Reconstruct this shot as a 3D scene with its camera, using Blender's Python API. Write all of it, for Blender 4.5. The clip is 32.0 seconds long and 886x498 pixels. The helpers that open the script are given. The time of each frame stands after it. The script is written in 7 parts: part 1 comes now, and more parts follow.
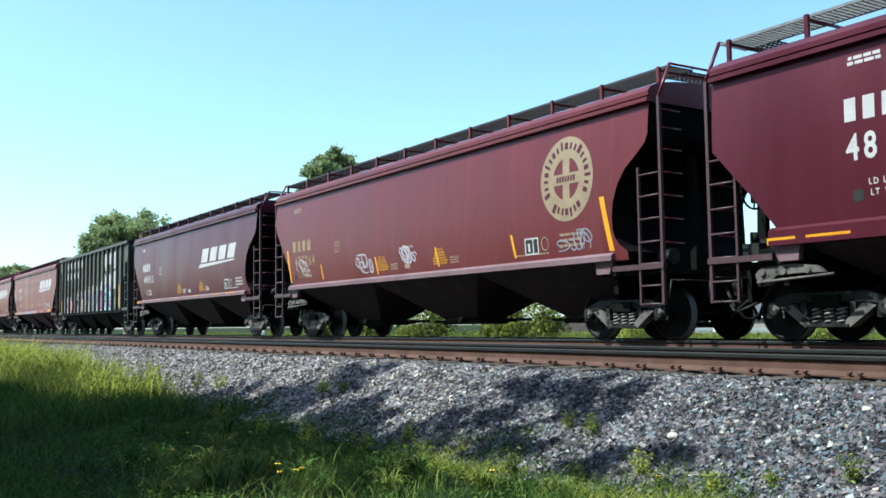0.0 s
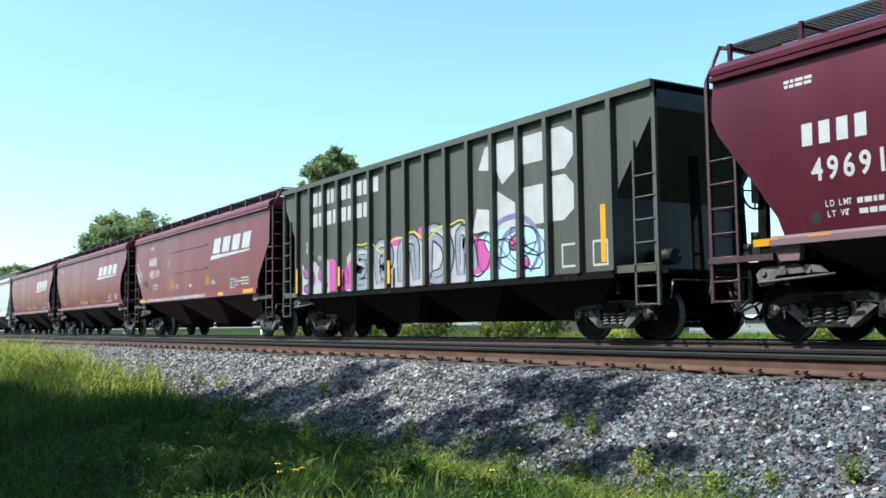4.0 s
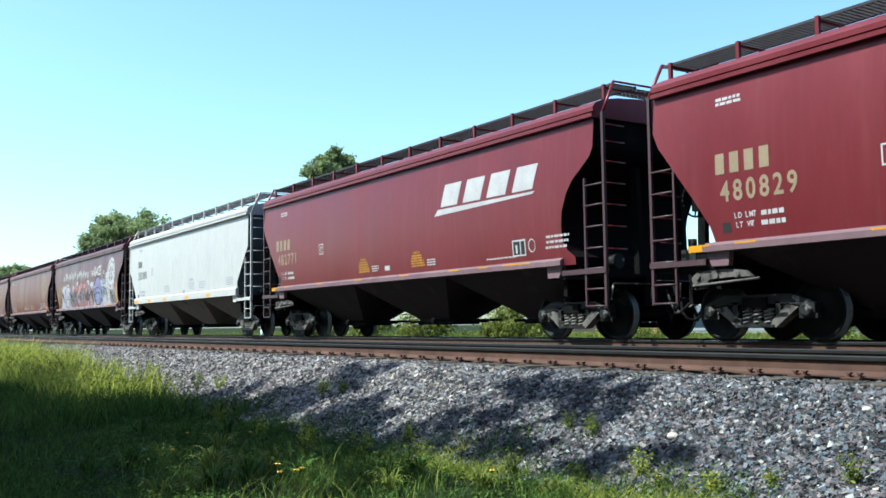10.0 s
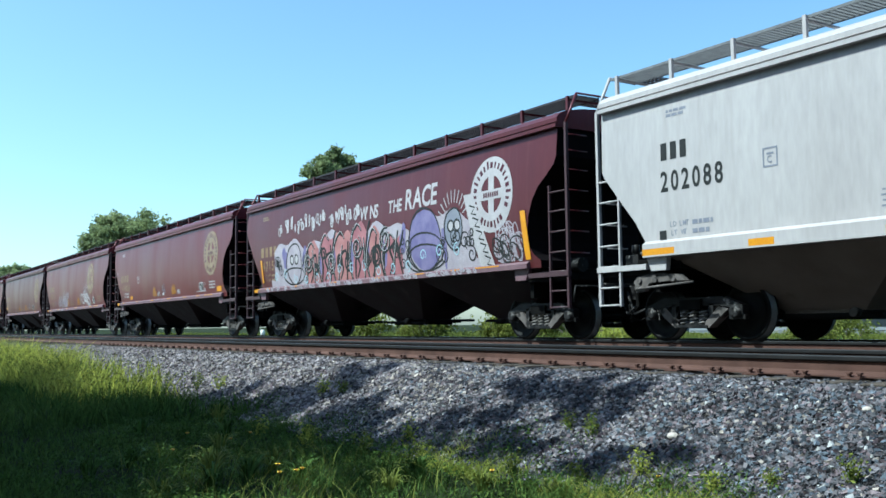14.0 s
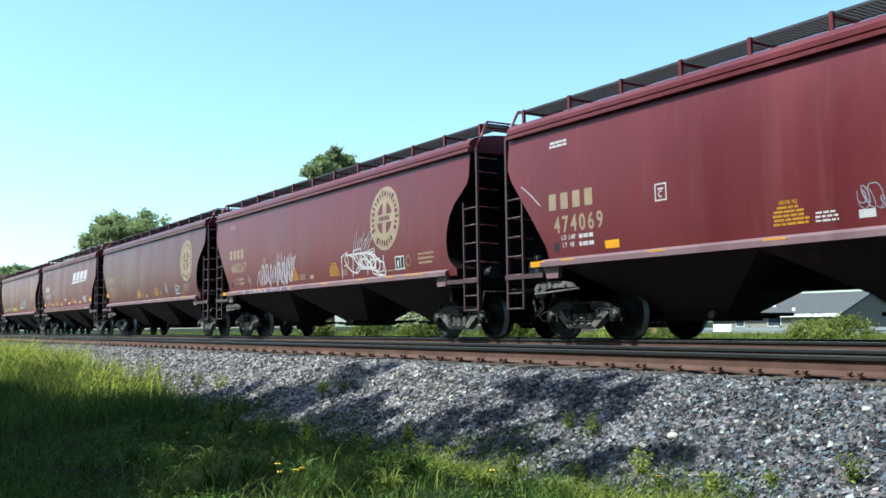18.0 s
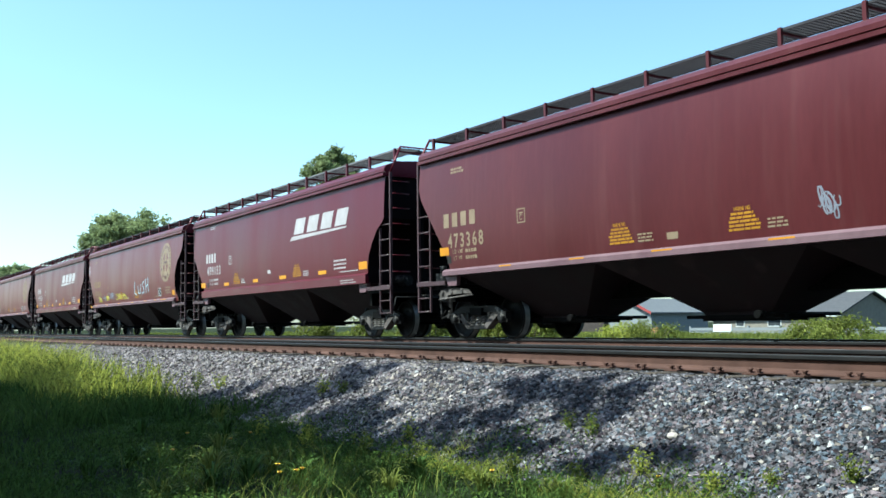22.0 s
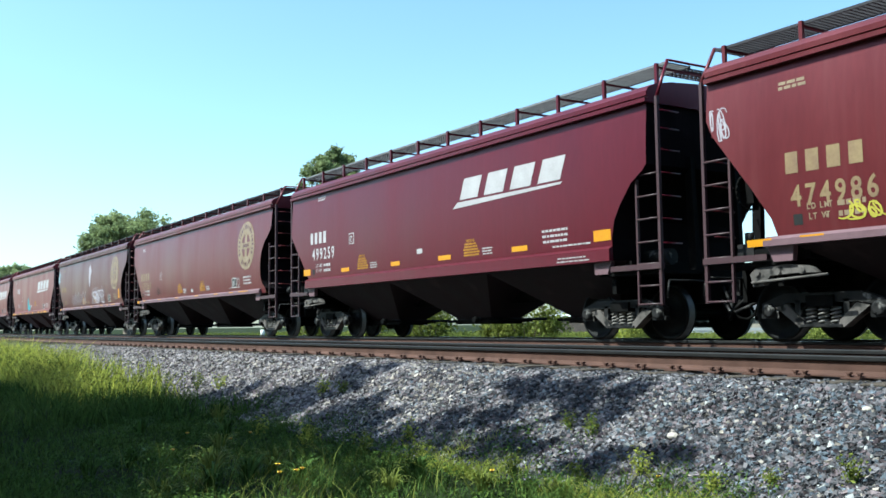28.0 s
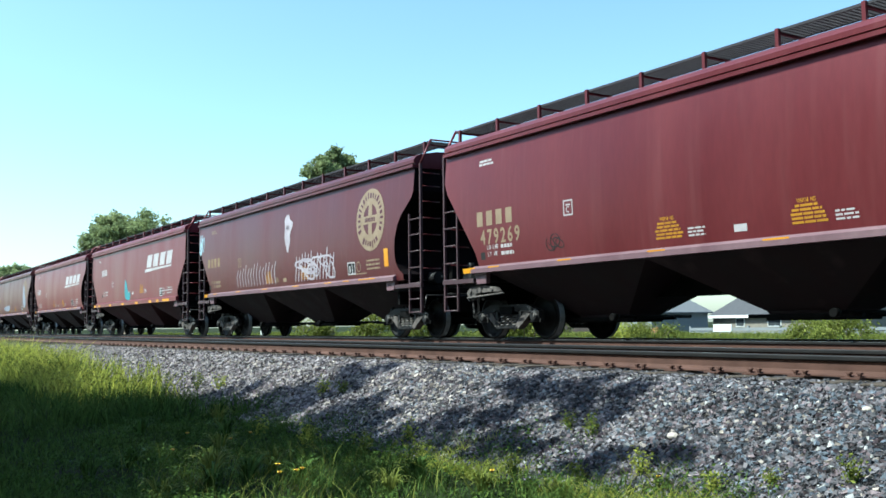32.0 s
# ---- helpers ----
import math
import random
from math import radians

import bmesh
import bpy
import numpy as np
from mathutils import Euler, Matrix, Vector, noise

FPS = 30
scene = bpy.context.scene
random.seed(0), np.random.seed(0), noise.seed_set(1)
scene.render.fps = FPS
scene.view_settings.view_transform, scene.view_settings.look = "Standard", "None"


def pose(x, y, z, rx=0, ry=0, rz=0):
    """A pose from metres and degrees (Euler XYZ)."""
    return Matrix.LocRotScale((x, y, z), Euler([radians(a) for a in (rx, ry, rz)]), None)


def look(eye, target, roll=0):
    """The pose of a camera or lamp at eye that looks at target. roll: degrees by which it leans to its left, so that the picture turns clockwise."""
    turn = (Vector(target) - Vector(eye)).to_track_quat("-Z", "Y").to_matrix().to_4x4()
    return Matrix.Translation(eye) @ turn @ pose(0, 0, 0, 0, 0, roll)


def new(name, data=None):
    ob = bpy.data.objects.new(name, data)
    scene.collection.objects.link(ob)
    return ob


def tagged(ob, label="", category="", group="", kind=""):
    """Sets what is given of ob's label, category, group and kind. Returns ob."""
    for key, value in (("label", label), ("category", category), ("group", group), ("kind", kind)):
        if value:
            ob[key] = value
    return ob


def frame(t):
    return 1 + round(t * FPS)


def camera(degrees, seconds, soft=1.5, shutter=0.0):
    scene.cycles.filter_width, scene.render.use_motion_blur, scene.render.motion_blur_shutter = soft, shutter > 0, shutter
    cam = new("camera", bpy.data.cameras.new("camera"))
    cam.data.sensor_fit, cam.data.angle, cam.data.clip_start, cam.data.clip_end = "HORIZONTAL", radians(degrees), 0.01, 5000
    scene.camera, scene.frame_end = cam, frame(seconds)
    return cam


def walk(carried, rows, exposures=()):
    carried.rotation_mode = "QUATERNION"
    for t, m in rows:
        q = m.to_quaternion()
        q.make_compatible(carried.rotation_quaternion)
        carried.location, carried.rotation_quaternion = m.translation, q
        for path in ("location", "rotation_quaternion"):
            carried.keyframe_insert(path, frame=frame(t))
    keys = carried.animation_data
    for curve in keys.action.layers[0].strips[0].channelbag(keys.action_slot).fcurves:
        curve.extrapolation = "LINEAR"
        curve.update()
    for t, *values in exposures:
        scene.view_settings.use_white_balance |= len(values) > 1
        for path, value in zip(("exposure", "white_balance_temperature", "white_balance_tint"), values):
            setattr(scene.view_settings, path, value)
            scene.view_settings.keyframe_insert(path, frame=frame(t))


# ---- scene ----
# World: x along the track (the train rolls towards +x), y away from the camera, z = 0 on the rail heads.
EYE_H = 0.308
YAW, PITCH, LEAN = radians(57.4), radians(4.52), 0.70
TRACK_FRONT, TRACK_TRAIN = 8.12, 12.80
GAUGE = 0.75

cam = camera(49.66, 32.0, soft=1.6)
eye = (0.0, 0.0, EYE_H)
aim = (-math.sin(YAW) * math.cos(PITCH) * 10, math.cos(YAW) * math.cos(PITCH) * 10, EYE_H + math.sin(PITCH) * 10)
EXPOSURE, KELVIN, TINT = 1.24, 5650, -10
dips = [(0.0, 0.0, 0), (12.0, 0.0, 0), (12.6, -0.25, -200), (13.0, -0.40, -350), (14.0, -0.32, -350), (14.5, -0.22, -200), (16.0, 0.0, 0), (32.0, 0.0, 0)]
walk(cam, [(0.0, look(eye, aim, -LEAN)), (32.0, look(eye, aim, -LEAN))],
     exposures=[(t, EXPOSURE + e, KELVIN + k, TINT) for t, e, k in dips])

# How far the train has rolled, in metres, by time.
ROLLED = [(0, 0.0), (1, 8.30), (2, 16.42), (3, 24.70), (3.5, 28.80), (5.5, 45.22), (6, 49.35), (7, 57.46), (8, 65.58),
          (9, 73.48), (10, 81.50), (11, 89.34), (12, 97.09), (13, 104.94), (14, 112.65), (14.5, 116.75), (16.5, 132.26),
          (17, 136.03), (18, 143.65), (19, 151.20), (20, 158.84), (21, 166.33), (22, 173.60), (23, 181.10), (24, 188.12),
          (25, 195.08), (25.5, 198.42), (27.5, 211.80), (28, 215.08), (29, 221.42), (30, 227.86), (30.5, 231.04), (31, 234.41), (31.5, 237.52), (32, 240.40)]

# ---- light ----
SUN_EL, SUN_AZ = radians(52), radians(203)          # azimuth clockwise from +y
to_sun = Vector((math.cos(SUN_EL) * math.sin(SUN_AZ), math.cos(SUN_EL) * math.cos(SUN_AZ), math.sin(SUN_EL)))
world = bpy.data.worlds.new("sky")
scene.world = world
world.use_nodes = True
wn = world.node_tree.nodes
sky = wn.new("ShaderNodeTexSky")
sky.sky_type, sky.sun_disc = "NISHITA", False
sky.sun_elevation, sky.sun_rotation = SUN_EL, SUN_AZ
sky.air_density, sky.dust_density, sky.ozone_density = 1.0, 1.2, 1.5
wn["Background"].inputs[1].default_value = 0.12
world.node_tree.links.new(sky.outputs[0], wn["Background"].inputs[0])
sun = new("sun", bpy.data.lights.new("sun", "SUN"))
sun.data.energy, sun.data.angle, sun.data.color = 5.0, radians(0.53), (1.0, 0.955, 0.88)
sun.matrix_world = look(to_sun * 50, (0, 0, 0))


# ---- materials ----
def noise_mat(name, base, other, scale=6.0, rough=0.7, metal=0.0, bump=0.15, fine=60.0, spots=None, spot_scale=1.2,
              spot_at=0.62, coords="Object", spread=0.12, random=0.0, translucent=0.0, stretch=(1, 1, 1), gloss=0.22):
    """A surface of two colours at a coarse scale, with fine grain in colour and relief, and stains of a third colour."""
    m = bpy.data.materials.new(name)
    m.use_nodes = True
    nt = m.node_tree
    n, ln = nt.nodes, nt.links.new
    b = n["Principled BSDF"]
    tc = n.new("ShaderNodeTexCoord")
    mp = n.new("ShaderNodeMapping")
    mp.inputs["Scale"].default_value = stretch
    ln(tc.outputs[coords], mp.inputs[0])
    t1 = n.new("ShaderNodeTexNoise")
    t1.inputs["Scale"].default_value, t1.inputs["Detail"].default_value = scale, 4
    ln(mp.outputs[0], t1.inputs["Vector"])
    t2 = n.new("ShaderNodeTexNoise")
    t2.inputs["Scale"].default_value, t2.inputs["Detail"].default_value = fine, 3
    ln(mp.outputs[0], t2.inputs["Vector"])
    r1 = n.new("ShaderNodeMapRange")
    r1.inputs[1].default_value, r1.inputs[2].default_value = 0.5 - spread * 1.5, 0.5 + spread * 1.5
    ln(t1.outputs[0], r1.inputs[0])
    mx = n.new("ShaderNodeMix")
    mx.data_type = "RGBA"
    ln(r1.outputs[0], mx.inputs[0])
    mx.inputs[6].default_value, mx.inputs[7].default_value = (*base, 1), (*other, 1)
    col = mx.outputs[2]
    if spots:
        t3 = n.new("ShaderNodeTexNoise")
        t3.inputs["Scale"].default_value, t3.inputs["Detail"].default_value = spot_scale, 7
        ln(mp.outputs[0], t3.inputs["Vector"])
        r3 = n.new("ShaderNodeMapRange")
        r3.inputs[1].default_value, r3.inputs[2].default_value = spot_at, spot_at + 0.1
        ln(t3.outputs[0], r3.inputs[0])
        m3 = n.new("ShaderNodeMix")
        m3.data_type = "RGBA"
        ln(r3.outputs[0], m3.inputs[0])
        ln(col, m3.inputs[6])
        m3.inputs[7].default_value = (*spots, 1)
        col = m3.outputs[2]
    hs = n.new("ShaderNodeHueSaturation")
    ln(col, hs.inputs["Color"])
    g = n.new("ShaderNodeMapRange")
    g.inputs[3].default_value, g.inputs[4].default_value = 0.82, 1.18
    ln(t2.outputs[0], g.inputs[0])
    val = g.outputs[0]
    if random:
        oi = n.new("ShaderNodeNewGeometry")
        q = n.new("ShaderNodeMapRange")
        q.inputs[3].default_value, q.inputs[4].default_value = 1 - random, 1 + random
        ln(oi.outputs["Random Per Island"], q.inputs[0])
        mu = n.new("ShaderNodeMath")
        mu.operation = "MULTIPLY"
        ln(q.outputs[0], mu.inputs[0])
        ln(val, mu.inputs[1])
        val = mu.outputs[0]
    ln(val, hs.inputs["Value"])
    ln(hs.outputs[0], b.inputs["Base Color"])
    b.inputs["Metallic"].default_value = metal
    b.inputs["Specular IOR Level"].default_value = gloss
    rr = n.new("ShaderNodeMapRange")
    rr.inputs[3].default_value, rr.inputs[4].default_value = max(rough - 0.12, 0.05), min(rough + 0.12, 1)
    ln(t1.outputs[0], rr.inputs[0])
    ln(rr.outputs[0], b.inputs["Roughness"])
    if bump:
        bp = n.new("ShaderNodeBump")
        bp.inputs["Strength"].default_value, bp.inputs["Distance"].default_value = bump, 0.02
        ln(t2.outputs[0], bp.inputs["Height"])
        ln(bp.outputs[0], b.inputs["Normal"])
    if translucent:
        tr = n.new("ShaderNodeBsdfTranslucent")
        ln(hs.outputs[0], tr.inputs[0])
        ms = n.new("ShaderNodeMixShader")
        ms.inputs[0].default_value = translucent
        ln(b.outputs[0], ms.inputs[1])
        ln(tr.outputs[0], ms.inputs[2])
        ln(ms.outputs[0], n["Material Output"].inputs[0])
    return m


def paint(name, base, other, dust=(0.30, 0.25, 0.21), rough=0.36, tint=(1.0, 1.0, 1.0)):
    """Old car paint: rain streaks run down it, dust and rust gather in patches."""
    m = noise_mat(name, base, other, scale=0.7, rough=rough, bump=0.03, fine=9.0, spread=0.16, stretch=(1.6, 1.6, 0.35), gloss=0.45)
    nt = m.node_tree
    n, ln = nt.nodes, nt.links.new
    b = n["Principled BSDF"]
    src = b.inputs["Base Color"].links[0].from_socket
    tc = n.new("ShaderNodeTexCoord")
    mp = n.new("ShaderNodeMapping")
    mp.inputs["Scale"].default_value = (5.0, 5.0, 0.22)
    ln(tc.outputs["Object"], mp.inputs[0])
    t = n.new("ShaderNodeTexNoise")
    t.inputs["Scale"].default_value, t.inputs["Detail"].default_value = 1.0, 6
    ln(mp.outputs[0], t.inputs["Vector"])
    r = n.new("ShaderNodeMapRange")
    r.inputs[1].default_value, r.inputs[2].default_value, r.inputs[4].default_value = 0.52, 0.78, 0.38
    ln(t.outputs[0], r.inputs[0])
    mx = n.new("ShaderNodeMix")
    mx.data_type = "RGBA"
    ln(r.outputs[0], mx.inputs[0])
    ln(src, mx.inputs[6])
    mx.inputs[7].default_value = (*dust, 1)
    b.inputs["Specular Tint"].default_value = (*tint, 1)
    ln(mx.outputs[2], b.inputs["Base Color"])
    return m


WINE = (1.0, 0.42, 0.52)
MAROON = [paint("maroon_paint", (0.0346, 0.0044, 0.0096), (0.0468, 0.0066, 0.0132), (0.0590, 0.0151, 0.0240), tint=WINE),
          paint("faded_maroon_paint", (0.0655, 0.0107, 0.0127), (0.0858, 0.0163, 0.0179), (0.1089, 0.0389, 0.0384), tint=WINE),
          paint("red_oxide_paint", (0.0840, 0.0105, 0.0138), (0.1048, 0.0156, 0.0188), (0.1208, 0.0382, 0.0367), tint=WINE),
          paint("purple_brown_paint", (0.0488, 0.0098, 0.0111), (0.0644, 0.0144, 0.0155), (0.0866, 0.0350, 0.0327), tint=WINE),
          paint("fresh_maroon_paint", (0.0534, 0.0030, 0.0073), (0.0672, 0.0043, 0.0097), (0.0732, 0.0100, 0.0180), tint=WINE)]
DUSTY_SILL = paint("dusty_sill_paint", (0.088, 0.041, 0.052), (0.130, 0.072, 0.084), (0.18, 0.115, 0.12), 0.6)
DARK_IRON = paint("dark_brown_iron_paint", (0.030, 0.0110, 0.0145), (0.044, 0.0165, 0.0205), (0.070, 0.042, 0.042), 0.5)
GREY_PAINT = paint("pale_grey_paint", (0.315, 0.286, 0.285), (0.355, 0.325, 0.322), (0.265, 0.236, 0.225), 0.45)
OLIVE_PAINT = paint("olive_black_paint", (0.036, 0.0345, 0.0275), (0.052, 0.049, 0.039), (0.085, 0.080, 0.062), 0.6)
# Grimy steel, with the shade under the cars put into its near-black colour.
STEEL_DARK = noise_mat("shaded_grimy_steel", (0.003, 0.003, 0.003), (0.007, 0.006, 0.006), scale=5, rough=0.75, spots=(0.02, 0.016, 0.014), spot_at=0.64, gloss=0.05)
# Dusty castings; pale spots also stand for sunlit edges, the dark base for shade.
FRAME_STEEL = noise_mat("dusty_lit_cast_steel", (0.007, 0.0065, 0.007), (0.018, 0.016, 0.016), scale=6, rough=0.55, spots=(0.20, 0.18, 0.172), spot_at=0.60, spot_scale=7, gloss=0.15)
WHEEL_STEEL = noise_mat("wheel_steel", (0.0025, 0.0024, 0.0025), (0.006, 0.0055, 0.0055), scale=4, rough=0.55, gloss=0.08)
LEG_DUST = noise_mat("dust_on_cast_steel", (0.055, 0.048, 0.045), (0.115, 0.098, 0.092), scale=5, rough=0.8, spots=(0.012, 0.011, 0.011), spot_at=0.53, spot_scale=6, gloss=0.15)
TREAD_STEEL = noise_mat("worn_tread", (0.10, 0.10, 0.105), (0.16, 0.16, 0.16), scale=9, rough=0.45, metal=0.8, bump=0.02)
SPRING_STEEL = noise_mat("spring_steel", (0.10, 0.09, 0.085), (0.16, 0.14, 0.13), scale=20, rough=0.6)
# Car ends are body paint; their shade is put into these darker colours.
END_SHADE = noise_mat("shaded_end_sheet", (0.004, 0.003, 0.0036), (0.008, 0.005, 0.006), scale=1.5, rough=0.85, spots=(0.014, 0.009, 0.01), spot_at=0.62, gloss=0.04)
END_SHADE_GREY = noise_mat("shaded_grey_end_sheet", (0.045, 0.055, 0.066), (0.06, 0.07, 0.08), scale=1.5, rough=0.7, gloss=0.1)
GRATE = noise_mat("dark_steel_grating", (0.030, 0.028, 0.032), (0.046, 0.043, 0.048), scale=8, rough=0.7, gloss=0.1)
GRATE_PALE = noise_mat("galvanised_grating", (0.10, 0.10, 0.105), (0.15, 0.15, 0.155), scale=8, rough=0.6, gloss=0.2)
# Body paint darkened for the shade under the cars, with patches of dust.
HOPPER_SHADED = noise_mat("shaded_dusty_hopper_plate", (0.026, 0.0060, 0.0085), (0.042, 0.0105, 0.0145), scale=1.6, rough=0.8, spots=(0.05, 0.022, 0.024), spot_at=0.6, gloss=0.3)
HOPPER_DEEP_SHADED = noise_mat("deep_shaded_hopper_plate", (0.0075, 0.0021, 0.0032), (0.015, 0.0042, 0.0060), scale=1.6, rough=0.7, spots=(0.034, 0.016, 0.018), spot_at=0.6, gloss=0.3)
HOPPER_TAN = noise_mat("tan_dusty_hopper_plate", (0.100, 0.075, 0.062), (0.135, 0.103, 0.086), scale=1.6, rough=0.7, spots=(0.05, 0.037, 0.031), spot_at=0.6, gloss=0.3)
HOPPER_BLACK = noise_mat("sooty_hopper_plate", (0.00576, 0.0054, 0.00504), (0.01152, 0.01008, 0.00936), scale=1.6, rough=0.85, gloss=0.06)


def flat(name, c, d=None, rough=0.5, fine=30):
    return noise_mat(name, c, d or tuple(v * 0.85 for v in c), scale=3, rough=rough, bump=0.03, fine=fine)


WHITE = flat("white_marking", (0.36, 0.332, 0.340))
CREAM = flat("cream_marking", (0.225, 0.165, 0.110), (0.185, 0.132, 0.088))
TAN_MARK = flat("faded_tan_marking", (0.2295, 0.1615, 0.085), (0.1615, 0.102, 0.06375))
YELLOW = flat("amber_reflector", (0.51, 0.2295, 0.0102), (0.459, 0.187, 0.0102), 0.35)
STENCIL = flat("yellow_stencil", (0.33, 0.155, 0.012), (0.26, 0.12, 0.012))
BLACK_MARK = flat("black_marking", (0.02, 0.02, 0.02))
PINK = flat("pink_spray", (0.357, 0.0595, 0.2295))
ROSE = flat("rose_spray", (0.30, 0.125, 0.135), (0.22, 0.085, 0.10), fine=6)
SALMON = flat("salmon_spray", (0.33, 0.155, 0.15), (0.24, 0.10, 0.10), fine=6)
SILVER = flat("silver_spray", (0.20, 0.203, 0.238), (0.155, 0.157, 0.196))
ORCHID = flat("orchid_spray", (0.26, 0.06, 0.25), (0.20, 0.045, 0.20))
VIOLET = flat("violet_spray", (0.1105, 0.0935, 0.204), (0.17, 0.1445, 0.255))
ICE = flat("ice_blue_spray", (0.323, 0.459, 0.527))
TEAL = flat("teal_spray", (0.05, 0.19, 0.22))
LEMON = flat("lemon_spray", (0.3825, 0.3315, 0.051))
PALE = flat("pale_spray", (0.32, 0.285, 0.312), (0.26, 0.222, 0.255))

RUST_RAIL = noise_mat("rusty_rail_side", (0.050, 0.0240, 0.0180), (0.086, 0.044, 0.034), scale=3, rough=0.85, fine=90, bump=0.2, spots=(0.024, 0.014, 0.012))
RAIL_TOP = noise_mat("worn_rail_head", (0.13, 0.135, 0.15), (0.20, 0.205, 0.22), scale=6, rough=0.3, metal=1.0, bump=0.02)
# Oily head sides, made near-black also for the shade on and under them.
RAIL_HEAD = noise_mat("shaded_oily_rail_head_side", (0.006, 0.0055, 0.006), (0.013, 0.011, 0.011), scale=4, rough=0.6, fine=60, bump=0.1, gloss=0.2)
TIE_WOOD = noise_mat("weathered_tie", (0.0504, 0.03888, 0.03096), (0.0828, 0.0648, 0.0504), scale=5, rough=0.9, fine=70, bump=0.5, spots=(0.0324, 0.0252, 0.0216), spot_scale=4, stretch=(6, 1, 4))
BALLAST = noise_mat("ballast_bed", (0.026, 0.026, 0.029), (0.05, 0.049, 0.052), scale=16, rough=0.95, fine=45, bump=1.0, spots=(0.016, 0.016, 0.018), spot_scale=9, spot_at=0.55, gloss=0.06)
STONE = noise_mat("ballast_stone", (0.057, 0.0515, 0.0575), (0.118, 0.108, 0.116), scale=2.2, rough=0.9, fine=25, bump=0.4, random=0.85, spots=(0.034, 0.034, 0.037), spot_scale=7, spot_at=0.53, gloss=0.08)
# Left-hand stones coloured paler for the bank's brightness at a grazing view.
STONE_LIT = noise_mat("lit_ballast_stone", (0.112, 0.097, 0.102), (0.215, 0.190, 0.196), scale=2.2, rough=0.9, fine=25, bump=0.4, random=0.8, spots=(0.05, 0.048, 0.05), spot_scale=7, spot_at=0.54, gloss=0.08)
STONE_BLUE = noise_mat("bluish_ballast_stone", (0.048, 0.055, 0.068), (0.100, 0.110, 0.128), scale=2.2, rough=0.9, fine=25, bump=0.4, random=0.8, spots=(0.030, 0.032, 0.040), spot_scale=7, spot_at=0.53, gloss=0.08)
STONE_MAUVE = noise_mat("mauve_ballast_stone", (0.072, 0.054, 0.061), (0.140, 0.112, 0.118), scale=2.2, rough=0.9, fine=25, bump=0.4, random=0.8, spots=(0.040, 0.030, 0.034), spot_scale=7, spot_at=0.53, gloss=0.08)
STONE_WARM = noise_mat("warm_ballast_stone", (0.19, 0.155, 0.135), (0.27, 0.235, 0.21), scale=5, rough=0.9, fine=25, bump=0.4, random=0.5)
STONE_PALE = noise_mat("pale_ballast_stone", (0.22, 0.215, 0.21), (0.31, 0.30, 0.295), scale=5, rough=0.85, fine=25, bump=0.4, random=0.35)
SOIL = noise_mat("grassy_soil", (0.013, 0.019, 0.007), (0.022, 0.027, 0.010), scale=1.3, rough=1.0, fine=24, bump=0.8, spots=(0.028, 0.025, 0.018), spot_scale=0.8, spot_at=0.58, coords="Object", gloss=0.05)
# Dark blades for shaded ground, bright yellow for sunlit: light put into their colours.
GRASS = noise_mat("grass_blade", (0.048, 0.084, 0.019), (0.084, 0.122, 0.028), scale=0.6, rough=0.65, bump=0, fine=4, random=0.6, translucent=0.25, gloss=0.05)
GRASS_SUNLIT = noise_mat("sunlit_yellow_grass_blade", (0.275, 0.300, 0.050), (0.375, 0.365, 0.078), scale=0.6, rough=0.7, bump=0, fine=4, random=0.35, translucent=0.5, gloss=0.06)
OLIVE_LEAF = noise_mat("olive_leaf", (0.12, 0.14, 0.028), (0.17, 0.18, 0.04), scale=1.5, rough=0.65, bump=0, fine=6, random=0.4, translucent=0.35, gloss=0.06)
WEED = noise_mat("weed_leaf", (0.05, 0.088, 0.018), (0.085, 0.122, 0.026), scale=2, rough=0.6, bump=0, fine=14, random=0.45, translucent=0.3, gloss=0.06)
LEAF = noise_mat("tree_leaf", (0.185, 0.225, 0.100), (0.255, 0.285, 0.135), scale=0.5, rough=0.6, bump=0, fine=3, random=0.4, translucent=0.4, gloss=0.06)
BARK = noise_mat("tree_bark", (0.09, 0.07, 0.055), (0.15, 0.12, 0.095), scale=6, rough=0.95, bump=0.8, fine=30)
PETAL = flat("yellow_petal", (0.85, 0.55, 0.02))
ROOF_GREY = noise_mat("grey_shingle_roof", (0.052, 0.050, 0.054), (0.070, 0.068, 0.072), scale=2, rough=0.85, bump=0.3, fine=14)
ROOF_METAL = noise_mat("pale_metal_roof", (0.11, 0.11, 0.115), (0.14, 0.14, 0.142), scale=2, rough=0.6, bump=0.1)
SIDING_GREY = noise_mat("grey_siding", (0.16, 0.17, 0.18), (0.2, 0.21, 0.215), scale=2, rough=0.8, stretch=(1, 1, 12))
SIDING_RED = noise_mat("barn_red_siding", (0.20, 0.035, 0.035), (0.26, 0.055, 0.05), scale=2, rough=0.8)
SIDING_DARK = noise_mat("dark_brown_siding", (0.035, 0.028, 0.025), (0.055, 0.042, 0.036), scale=2, rough=0.8)
SIDING_TAN = noise_mat("tan_siding", (0.17, 0.15, 0.125), (0.21, 0.185, 0.15), scale=2, rough=0.8)
TRIM_WHITE = flat("white_trim", (0.78, 0.78, 0.76))
WOOD_ORANGE = noise_mat("orange_board", (0.42, 0.19, 0.08), (0.5, 0.26, 0.12), scale=4, rough=0.8)
GLASS_DARK = noise_mat("window_glass", (0.03, 0.035, 0.04), (0.05, 0.055, 0.06), scale=2, rough=0.1, bump=0)
POLE_WOOD = noise_mat("pole_wood", (0.20, 0.16, 0.12), (0.27, 0.22, 0.17), scale=5, rough=0.9)


